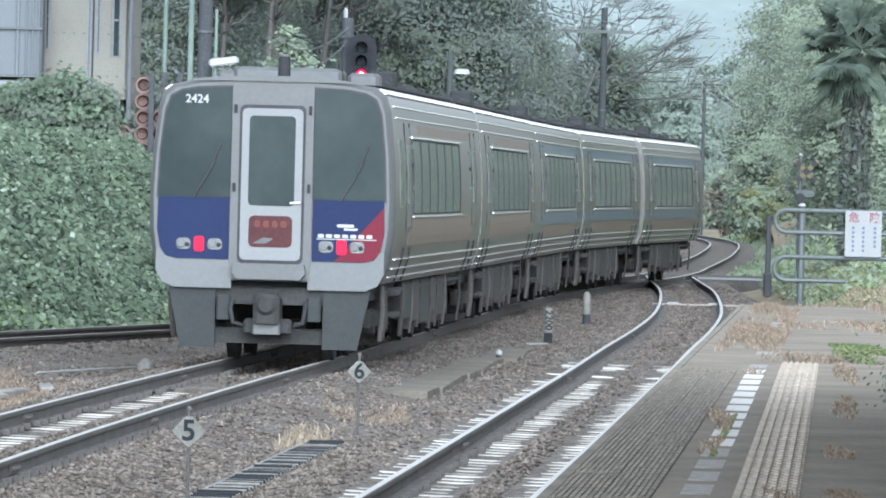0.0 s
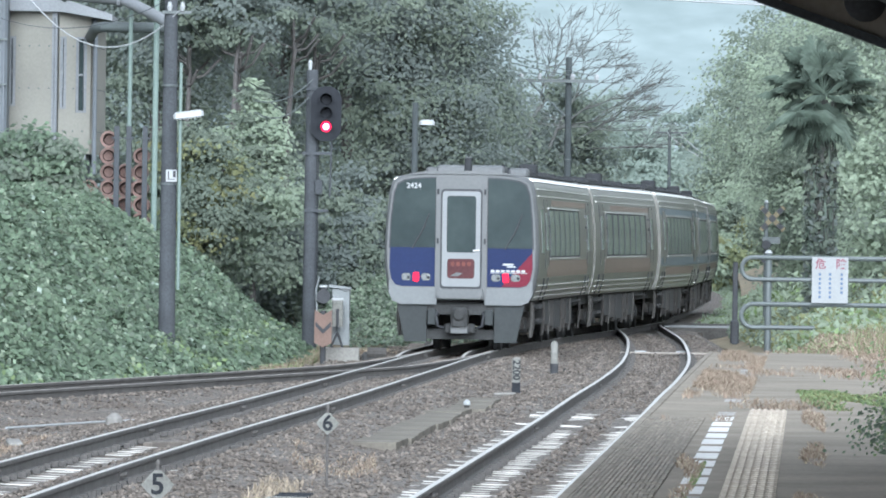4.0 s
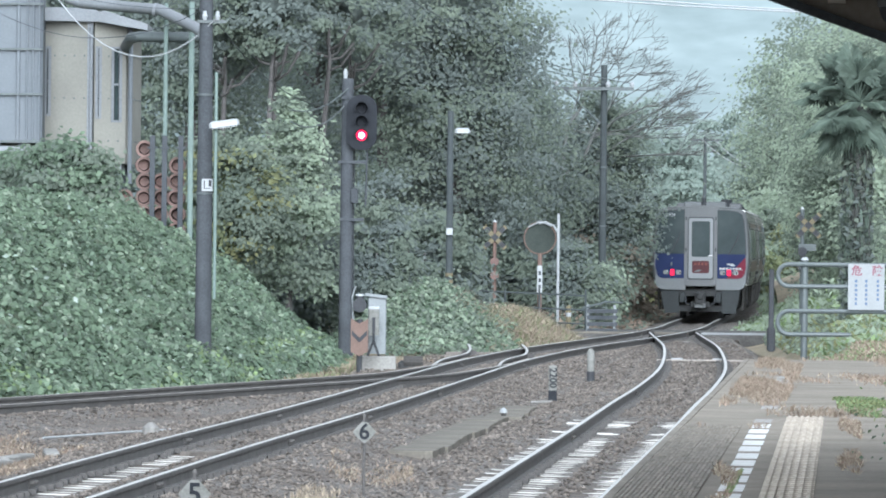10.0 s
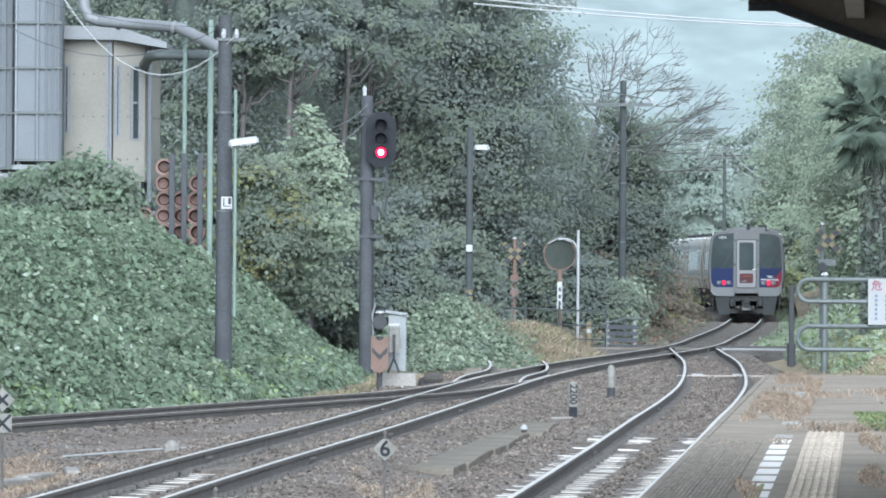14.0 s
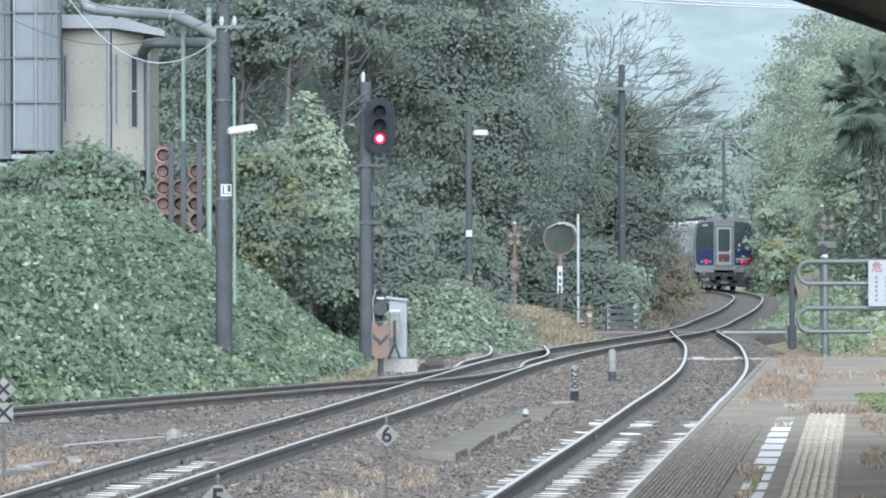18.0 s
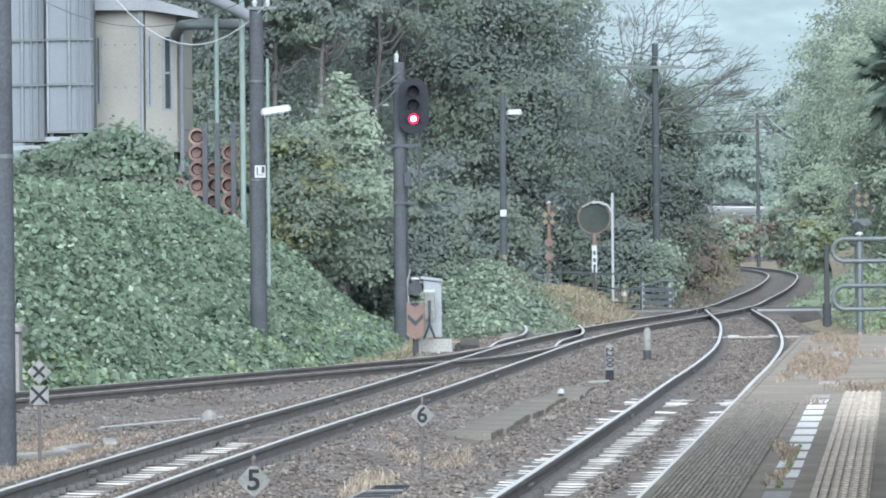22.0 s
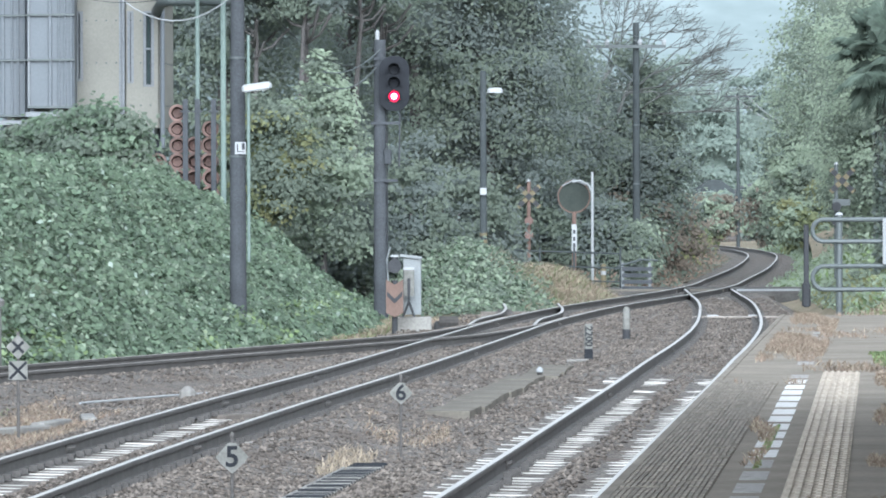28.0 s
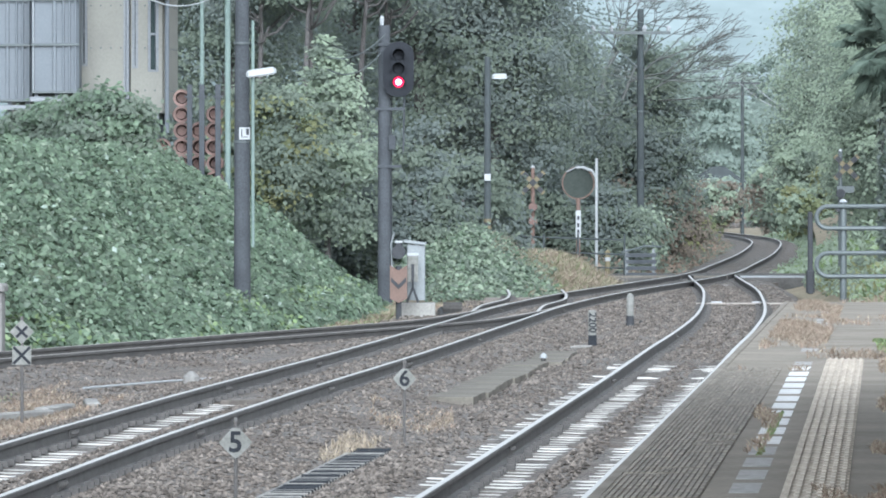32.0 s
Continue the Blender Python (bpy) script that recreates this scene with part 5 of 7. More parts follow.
def build_signal():
    s = thing("railway_signal", up(-1.23, 148, -0.42), "tall black railway signal showing a red light", "signal")
    part("mast", Shape().tube([(0, 0, -0.2), (0, 0, 5.95)], [0.145, 0.125], 14), "dark_pole", s, smooth=True)
    part("finial", Shape().tube([(-0.05, 0, 5.95), (-0.05, 0, 6.1), (-0.05, 0, 6.16)], [0.04, 0.05, 0.01], 8), "enamel", s)
    for bz, bw in ((4.2, 0.62), (5.55, 0.5), (3.0, 0.5)):
        part("bracket", Shape().box((0.12, -0.12, bz), (bw, 0.06, 0.06)), "dark_pole", s)
    out = rounded(0.64, 1.16, 0.3, 8)
    hd = part("signal_head", Shape().prism(out, 0.05), "signal_black", s, "black rounded signal backboard", at=up(0.3, -0.32, 5.03))
    part("casing", Shape().box((0, 0.17, -0.02), (0.36, 0.28, 0.85), bevel=0.05), "signal_black", hd)
    for k, z in enumerate((0.29, 0.01, -0.27)):
        a = Shape()
        n = 14
        rr, ln = 0.145, 0.3
        vs = []
        for yy in (0.0, -ln):
            for i in range(n + 1):
                q = radians(-30 + 240 * i / n)
                vs.append((rr * math.cos(q), yy, z + rr * math.sin(q)))
                vs.append(((rr - 0.012) * math.cos(q), yy, z + (rr - 0.012) * math.sin(q)))
        m = 2 * (n + 1)
        fs = []
        for i in range(n):
            fs += [(2 * i, 2 * i + 2, m + 2 * i + 2, m + 2 * i), (2 * i + 1, m + 2 * i + 1, m + 2 * i + 3, 2 * i + 3), (m + 2 * i, m + 2 * i + 2, m + 2 * i + 3, m + 2 * i + 1)]
        part("hood", a.add(vs, fs), "signal_black", hd)
        if k == 2:
            part("bulb", Shape().tube([(0, -0.018, z), (0, -0.03, z)], [0.07, 0.05], 18), "signal_core", hd, "bright centre of the lit lens")
        part("aspect", Shape().tube([(0, -0.004, z), (0, -0.02, z)], [0.115, 0.09], 18), "signal_red" if k == 2 else "signal_black", hd, "lit red lens" if k == 2 else "dark unlit lens")
    part("cable_box", Shape().box((0.16, -0.05, 3.5), (0.16, 0.2, 0.3), bevel=0.02), "dark_pole", s)
    part("conduit", Shape().tube([(0.42, -0.1, 4.5), (0.4, -0.1, 3.3)], 0.02, 6), "dark_pole", s)
    part("ladder", Shape().tube([(-0.1, 0.25, 0), (-0.1, 0.25, 5)], 0.015, 5).tube([(0.15, 0.25, 0), (0.15, 0.25, 5)], 0.015, 5), "dark_pole", s)


def build_point_machine():
    c = thing("relay_cabinet", up(-0.5, 131.6, GROUND), "grey steel relay cabinet on a concrete base", "cabinet")
    part("body", Shape().box((0.0, 0.0, 0.98), (0.34, 0.4, 1.06), bevel=0.015), "grey_steel", c)
    part("cabinet_roof", Shape().box((-0.02, -0.02, 1.53), (0.42, 0.5, 0.05), Matrix.Rotation(radians(7), 3, "Y"), bevel=0.01), "grey_steel", c)
    part("plinth", Shape().box((0.03, -0.1, 0.2), (0.66, 0.7, 0.42), bevel=0.02), "concrete", c)
    b = thing("junction_box", up(-0.56, 131.0, GROUND), "white junction box on black forked legs", "box")
    part("box", Shape().box((0, 0, 1.05), (0.2, 0.16, 0.5), bevel=0.015), "sign_grey", b)
    part("lid", Shape().box((0, 0, 1.31), (0.22, 0.18, 0.05), bevel=0.01), "enamel", b)
    part("front_slot", Shape().box((0, -0.085, 0.98), (0.055, 0.02, 0.3)), "black", b)
    part("fork_leg", Shape().tube([(0, -0.09, 0.85), (0, -0.09, 0.7), (-0.11, -0.09, 0.42)], 0.022, 6).tube([(0, -0.09, 0.7), (0.1, -0.09, 0.42)], 0.022, 6), "black", b)
    p = thing("point_indicator", up(-0.82, 130.4, GROUND), "black point indicator lamp with an orange chevron board", "indicator")
    part("post", Shape().tube([(0, 0, -0.05), (0, 0, 1.1)], 0.055, 8), "black", p)
    part("lamp_drum", Shape().tube([(0, -0.1, 1.36), (0, 0.1, 1.36)], 0.13, 14).tube([(0, 0, 1.36), (0, 0, 1.54), (0, 0, 1.58)], [0.08, 0.07, 0.02], 10), "black", p)
    part("cap", Shape().tube([(0, 0, 1.53), (0, 0, 1.57)], [0.09, 0.07], 12), "enamel", p)
    bd = part("board", Shape().prism([(-0.16, 0.5), (0, 0.42), (0.16, 0.5), (0.16, 1.12), (0, 1.02), (-0.16, 1.12)], 0.03, up(0, -0.1, 0)), "orange_paint", p, "faded orange board with black chevron")
    part("chevron", Shape().prism([(-0.14, 0.9), (0, 0.76), (0.14, 0.9), (0.14, 0.81), (0, 0.67), (-0.14, 0.81)], -0.006, up(0, -0.1, 0)), "black", bd)
    part("handle", Shape().tube([(-0.1, 0, 0.7), (-0.14, 0, 1.5), (-0.08, 0, 1.72)], 0.015, 6), "grey_steel", p)
    m = thing("point_machine", up(0.1, 128.5, BED - 0.1), "low dark point machine beside the rails", "point machine")
    part("case", Shape().box((0, 0, 0.14), (0.4, 0.7, 0.24), bevel=0.05), "underframe", m)
    part("motor", Shape().tube([(-0.1, -0.3, 0.25), (0.25, -0.3, 0.25)], 0.1, 10), "grime", m)
    part("throw_rod", Shape().tube([(0.1, 0, 0.12), (1.9, 0.5, 0.1)], 0.02, 6), "underframe", m)


def build_signs():
    for x, y, z, num, q in ((-0.35, 64.2, 0.375, "6", 0.78), (-1.43, 48.7, 0.35, "5", 0.84)):
        g = thing("number_sign", up(x, y, -0.22), "small white diamond sign with black number %s on a rusty stake" % num, "sign", "numbered track signs")
        h = z + 0.22
        part("stake", Shape().tube([(0, 0, -0.15), (0, 0, h + 0.15)], 0.013, 8), "rail", g)
        b = part("board", Shape().prism([(q * a, h + q * c) for a, c in ((-0.135, 0), (-0.1, -0.05), (0, -0.14), (0.1, -0.05), (0.135, 0), (0.03, 0.115), (-0.03, 0.115))], -0.008, up(0, -0.016, 0)), "sign_grey", g, "dirty white diamond board")
        t = part("numeral", text_shape(num, 0.2), [], b, at=up(0, -0.028, h - 0.005))
        t.data.materials.append(M["signal_black"])
        part("knob", Shape().tube([(0, 0, h + 0.14), (0, 0, h + 0.17)], [0.02, 0.008], 8), "rail", g)
    g = thing("cross_sign", up(-4.12, 69.1, -0.25), "white diamond and square boards with black crosses on a stake", "sign")
    part("stake", Shape().tube([(0, 0, -0.15), (0, 0, 1.1)], 0.016, 8), "rail", g)
    for z, a, s in ((0.95, 45, 0.17), (0.72, 0, 0.185)):
        b = part("board", Shape().box((0, -0.022, z), (s, 0.012, s), Matrix.Rotation(radians(a), 3, "Y")), "sign_grey", g)
        part("cross_mark", Shape().box((0, -0.031, z), (0.027, 0.004, s * (1.25 if a == 0 else 0.9)), Matrix.Rotation(radians(45), 3, "Y")).box((0, -0.0325, z), (0.027, 0.004, s * (1.25 if a == 0 else 0.9)), Matrix.Rotation(radians(-45), 3, "Y")), "signal_black", b)
    # distance post with figures one above the other
    g = thing("distance_post", up(2.21, 104.5, BED - 0.01), "white concrete distance post with black figures and black foot", "marker post")
    part("post", Shape().box((0, 0, 0.33), (0.12, 0.12, 0.38), bevel=0.02), "sign_grey", g)
    part("foot", Shape().box((0, 0, 0.02), (0.125, 0.125, 0.26), bevel=0.005), "signal_black", g)
    t = part("numeral", text_shape("2200", 0.15), [], g, "black figures reading downwards", at=pose(0, -0.063, 0.335, 0, 90, 0))
    t.data.materials.append(M["signal_black"])
    rod = thing("marker_rod", up(2.03, 103.6, BED - 0.02), "short pale rod lying by the distance post", "rod")
    part("bar", Shape().tube([(-0.16, 0, 0), (0.16, 0.05, 0.01)], 0.022, 6), "concrete", rod)
    g = thing("limit_post", up(3.15, 118.8, BED - 0.02), "short white marker post with black foot", "marker post")
    part("post", Shape().tube([(0, 0, 0.15), (0, 0, 0.53), (0, 0, 0.57)], [0.065, 0.062, 0.03], 12), "sign_grey", g, smooth=True)
    part("foot", Shape().tube([(0, 0, -0.05), (0, 0, 0.19)], 0.068, 12), "black", g, smooth=True)
    g = thing("peg", up(3.35, 119.5, BED - 0.08), "tiny dark marker peg in the ballast", "peg")
    part("stem", Shape().tube([(0, 0, -0.02), (0, 0, 0.1)], 0.02, 8), "black", g)
    part("cap", Shape().tube([(0, 0, 0.1), (0, 0, 0.16)], [0.04, 0.02], 8), "underframe", g)
    g = thing("peg", up(1.33, 93.5, BED - 0.1), "white capped peg on the cable trough", "peg")
    part("stem", Shape().tube([(0, 0, 0.0), (0, 0, 0.16)], 0.035, 8), "grime", g)
    part("cap", Shape().tube([(0, 0, 0.16), (0, 0, 0.2), (0, 0, 0.23)], [0.05, 0.045, 0.01], 8), "enamel", g)


def build_trackside():
    # cable trough of concrete lids between the tracks
    t = thing("cable_trough", Matrix.Identity(4), "worn concrete cable trough sunk in the ballast", "cable trough")
    me = Shape().box((0, 0, 0), (0.5, 1.998, 0.2), bevel=0.006).mesh("lid", "trough")
    for k in range(11):
        y = 78.0 + 2 * k
        part("lid", me, [], t, at=up(0.12 + (y - 77.5) * 0.066 + 0.03 * math.sin(k * 1.7) + (0.12 if k > 7 else 0), y, -0.275 + rng.normal(0, 0.004), -4 + rng.normal(0, 0.8)))
    # slatted drain cover
    d = thing("drain_cover", Matrix.Identity(4), "dark slatted drain cover with pale edges in the ballast", "drain cover")
    sm = Shape().box((0, 0, 0), (0.3, 0.13, 0.02), bevel=0.004).mesh("slat", "signal_black")
    for k in range(48):
        y = 48.5 + 0.29 * k
        part("slat", sm, [], d, at=up(-1.47 + (y - 48.5) * 0.063, y, -0.205 + rng.normal(0, 0.006), -3.6 + rng.normal(0, 1.2)))
    bar = Shape().box((0, 0, 0), (0.3, 0.03, 0.02)).mesh("pale_bar", "concrete")
    for k in range(46):
        y = 48.645 + 0.29 * k
        part("pale_bar", bar, [], d, at=up(-1.47 + (y - 48.5) * 0.063, y, -0.206, -3.6 + rng.normal(0, 1.5)))
    part("edge_board", Shape().sweep([(-0.015, -0.1), (0.015, -0.1), (0.015, 0.01), (-0.015, 0.01)], [(-1.66, 48, -0.21), (-0.83, 61.5, -0.21)]), "concrete", d)
    # white conduit with a cap
    c = thing("conduit", Matrix.Identity(4), "white pipe laid on the stones with a capped joint", "pipe")
    part("pipe", Shape().tube([(-4.15, 81.5, -0.2), (-3.3, 84, -0.19), (-2.3, 87, -0.2)], 0.013, 8), "enamel", c)
    part("cap", Shape().tube([(-2.98, 83.6, -0.28), (-2.98, 83.6, -0.12), (-2.98, 83.6, -0.06)], [0.11, 0.1, 0.03], 10), "concrete", c)
    e = thing("edging_slab", Matrix.Identity(4), "pale broken concrete edging beside the siding", "edging")
    for x, y, a in ((-4.35, 72.5, 20), (-4.1, 74.6, 8), (-3.8, 76.4, -4)):
        part("slab", Shape().box((0, 0, 0), (0.16, 1.5, 0.1), bevel=0.015), "concrete", e, at=up(x, y, -0.24, -a))
    # timber lying across the main track
    b = thing("timber_board", up(-2.1, 74.3, -0.14, 60), "weathered board lying between the rails", "board")
    part("plank", Shape().box((0, 0, 0), (0.75, 0.12, 0.05), bevel=0.01), "wood", b)
    # signal rod crossing the turnout under its cover
    q = thing("rod_cover", Matrix.Identity(4), "dark timber rod cover across the turnout with pale scuffs", "rod cover")
    part("timber", Shape().box((5.85, 137, -0.16), (1.7, 0.22, 0.12), Matrix.Rotation(radians(3), 3, "Z"), bevel=0.015), "wood", q)
    part("rod", Shape().tube([(4.9, 136.7, -0.12), (6.75, 136.8, -0.12)], 0.022, 6), "railhead_rust", q)
    for x in (5.3, 6.1):
        part("clamp", Shape().box((x, 136.85, -0.09), (0.22, 0.12, 0.03), bevel=0.006), "enamel", q)
    # thick pole by the siding
    build_pole("utility_pole", -4.53, 70, -0.35, 8.5, 0.115, "dark utility pole beside the siding", bands=(2.8, 5.0))
    # concrete block at the foot of the bank
    k = thing("concrete_pillar", up(-6.3, 92, GROUND), "weathered concrete block at the foot of the bank", "concrete block")
    part("block", Shape().box((0, 0, 0.6), (1.15, 0.8, 1.2), bevel=0.04), "concrete", k)
    part("capping", Shape().box((0, 0, 1.24), (1.22, 0.88, 0.1), bevel=0.03), "concrete", k)


# ---- level crossing ----
def build_crossing():
    s = Shape()
    y0, y1 = 173.5, 178.0
    x0, x1 = main_x(175) - 3.6, main_x(175) + 3.4
    road = thing("crossing_road", Matrix.Identity(4), "concrete level crossing deck with pale edges", "crossing", kind="structure")
    for a, b in ((x0, main_x(175.5) - 0.72), (main_x(175.5) - 0.42, main_x(175.5) + 0.42), (main_x(175.5) + 0.72, x1)):
        part("deck", Shape().box(((a + b) / 2, (y0 + y1) / 2, -0.13), (b - a, y1 - y0, 0.22), bevel=0.02), "road", road)
        part("edge_curb", Shape().box(((a + b) / 2, y0 - 0.08, -0.29), (b - a, 0.14, 0.46), bevel=0.02), "road", road)
        part("edge_angle", Shape().box(((a + b) / 2, y0 - 0.1, -0.045), (b - a, 0.1, 0.05), bevel=0.01), "sign_white" if a > main_x(175.5) else "trough", road, "steel edge of the deck")
    # warning post with crossed boards, to the right of the line
    def warning(x, y, z, big, label):
        w = thing("crossing_signal", up(x, y, z), label, "crossing signal", "crossing signals")
        part("post", Shape().tube([(0, 0, -0.1), (0, 0, 3.1)], 0.05, 10), "galv" if big else "orange_paint", w)
        part("post_cap", Shape().tube([(0, 0, 3.1), (0, 0, 3.16)], [0.06, 0.02], 10), "enamel", w)
        for a in (45, -45):
            bd = part("cross_board", Shape().box((0, 0, 0), (0.78, 0.02, 0.12), bevel=0.01), "yellow_paint", w, "yellow and black crossed board", at=pose(0.14 if big else 0, -0.08 - 0.01 * (a > 0), 2.72, 0, a, 0))
            for q in (-0.26, 0.0, 0.26):
                part("stripe", Shape().box((q, -0.012, 0), (0.15, 0.004, 0.12)), "black", bd)
        for q in (-0.0,):
            for zz in (2.1, 1.75):
                part("lamp", Shape().tube([(q, -0.1, zz), (q, -0.2, zz)], 0.11, 14), "clay" if not big else "black", w)
        if big:
            part("sign_plate", Shape().box((0.12, -0.07, 2.2), (0.42, 0.02, 0.16), bevel=0.005), "galv", w, "small grey plate")
        return w

    warning(9.45, 168, -0.1, True, "railway crossing post with yellow and black crossed boards")
    warning(2.29, 180, -0.45, False, "old crossing signal with crossed boards and red lamps")
    # mirror, lamp post, marker posts, fence
    m = thing("traffic_mirror", up(3.4, 177.6, GROUND), "round traffic mirror on an orange post with a white label", "mirror")
    part("post", Shape().tube([(0, 0, -0.1), (0, 0, 1.9), (0, 0, 2.3)], 0.055, 10), "orange_paint", m)
    part("mirror_back", Shape().tube([(0, 0.02, 2.68), (0, 0.1, 2.68), (0, 0.16, 2.68)], [0.40, 0.37, 0.1], 28), "mirror_back", m, "dark back of the mirror", smooth=True)
    part("rim", Shape().tube([(0.4 * math.cos(q * 0.2244), 0.02, 2.68 + 0.4 * math.sin(q * 0.2244)) for q in range(29)], 0.02, 6), "orange_paint", m)
    part("label_plate", Shape().box((0, -0.065, 1.65), (0.13, 0.015, 0.68), bevel=0.004), "enamel", m, "white label with dark marks")
    for z in (1.8, 1.62, 1.46):
        part("label_bar", Shape().box((0, -0.075, z), (0.06, 0.005, 0.1)), "dark_pole", m)
    part("hood", Shape().tube([(-0.3, -0.05, 2.95), (0, -0.05, 3.1), (0.3, -0.05, 2.98)], 0.022, 6), "sign_white", m)
    p = thing("lamp_post", up(3.85, 177.2, GROUND), "slim white lamp post with a curved arm", "lamp post")
    part("pole", Shape().tube([(0, 0, -0.1), (0, 0, 3.3)], 0.035, 8), "enamel", p)
    part("arm", Shape().tube([(0, 0, 2.8), (-0.12, 0, 3.0), (-0.32, 0, 3.08), (-0.5, 0, 3.05)], 0.025, 6), "enamel", p)
    for x, y in ((4.12, 176.8), (2.95, 172.0)):
        q = thing("marker_post", up(x, y, GROUND), "short dirty yellow marker post", "marker post", "yellow marker posts")
        part("post", Shape().tube([(0, 0, -0.1), (0, 0, 0.95), (0, 0, 1.0)], [0.07, 0.07, 0.03], 10), "yellow_paint", q)
        part("reflector", Shape().tube([(0, 0, 0.72), (0, 0, 0.82)], 0.073, 10), "enamel", q)
    f = thing("pipe_fence", Matrix.Identity(4), "grey pipe fence beside the crossing road", "fence")
    for x in (1.65, 2.5, 3.35, 4.5):
        part("post", Shape().tube([(x, 175.2, GROUND - 0.1), (x, 175.2, 1.0 if x > 2 else 1.45)], 0.026, 8), "far_pole", f)
    for z in (0.86, 0.5, 0.16):
        part("fence_rail", Shape().tube([(1.65, 175.2, z + 0.08), (4.5, 175.2, z - 0.02)], 0.02, 8), "far_pole", f)
    b = thing("barrier_panel", up(4.9, 174.5, GROUND), "dark slatted barrier panel at the crossing", "barrier")
    for k in range(5):
        part("slat", Shape().box((0, 0, 0.25 + 0.16 * k), (0.75, 0.03, 0.1), bevel=0.008), "dark_pole", b)
    for k in (-0.36, 0.3):
        part("post", Shape().box((k, 0.04, 0.5), (0.07, 0.07, 1.1), bevel=0.01), "grey_steel", b)
    part("top_rail", Shape().tube([(-0.5, 0, 0.95), (0.1, 0, 1.12), (0.5, 0, 1.1)], 0.025, 6), "galv", b)
    build_pole("crossing_pole", 5.37, 192, GROUND, 7.0, 0.1, "dark utility pole with crossarms behind the crossing", "far_pole", bands=(2.6, 4.2))
    ca = thing("crossarm", up(5.37, 191.8, 6.35), "utility crossarm with white insulators", "crossarm")
    part("beam", Shape().box((-0.3, 0, 0), (2.2, 0.08, 0.09)), "galv", ca)
    part("brace", Shape().tube([(-1.1, 0, 0), (-0.1, 0, -0.95)], 0.03, 6), "galv", ca)
    for x in (-1.3, -0.8, 0.1, 0.75):
        part("insulator", Shape().tube([(x, -0.02, 0.04), (x, -0.02, 0.12), (x, -0.02, 0.2)], [0.05, 0.07, 0.03], 8), "enamel", ca)
    fp = build_pole("line_pole", 16.95, 400, GROUND, 8.3, 0.1, "far wooden line pole with a small crossarm", "far_pole")
    part("crossarm", Shape().box((0.1, 0, 8.55), (1.8, 0.1, 0.1)), "dark_pole", fp)
    q = thing("fence_post", up(7.8, 150, -0.1), "dark weathered fence post in the grass", "fence post")
    part("post", Shape().box((0, 0, 0.85), (0.11, 0.11, 1.75), bevel=0.02), "black", q)
    part("post_foot", Shape().box((0, 0, 0.25), (0.18, 0.18, 0.5), bevel=0.04), "black", q)


def build_railing():
    g = thing("end_railing", up(0, 97, 0.82), "grey tubular railing across the platform's end", "railing")
    x0, x1 = 5.13, 9.4
    for lo, hi, nm in ((1.56 - 0.82, 1.86 - 0.82, "upper_loop"), (0.90 - 0.82, 1.22 - 0.82, "lower_loop")):
        r = (hi - lo) / 2
        pts = [(x1, 0, hi), (x0 + r, 0, hi)] + [(x0 + r - r * math.sin(radians(a)), 0, lo + r + r * math.cos(radians(a))) for a in range(15, 180, 15)] + [(x0 + r, 0, lo), (x1, 0, lo)]
        part(nm, Shape().tube(pts, 0.032, 8), "galv", g, smooth=True)
    for x in (5.5, 7.4, 9.3):
        part("post", Shape().tube([(x, 0.05, -0.3), (x, 0.05, 1.1)], 0.048, 10), "galv", g, smooth=True)
        part("post_cap", Shape().tube([(x, 0.05, 1.1), (x, 0.05, 1.14)], [0.06, 0.03], 10), "enamel", g)
    w = thing("warning_sign", up(6.34, 96.93, 1.56), "white warning sign with red and blue Japanese writing", "sign")
    part("panel", Shape().box((0, 0, 0), (0.5, 0.012, 0.63), bevel=0.0), "sign_white", w)
    for x, ch in ((-0.13, "危"), (0.15, "険")):
        t = part("character", text_shape(ch, 0.15), [], w, at=up(x, -0.009, 0.215))
        t.data.materials.append(M["red_ink"])
    bar = Shape().box((0, 0, 0), (0.032, 0.004, 0.036)).mesh("writing_bar", "blue_ink")
    for x, n in ((0.16, 5), (0.0, 6), (-0.14, 6)):
        for k in range(n):
            part("writing_bar", bar, [], w, at=up(x, -0.009, 0.08 - 0.062 * k))
    part("clip", Shape().box((-0.2, 0.02, 0.3), (0.03, 0.05, 0.04)).box((0.2, 0.02, 0.3), (0.03, 0.05, 0.04)), "galv", w)


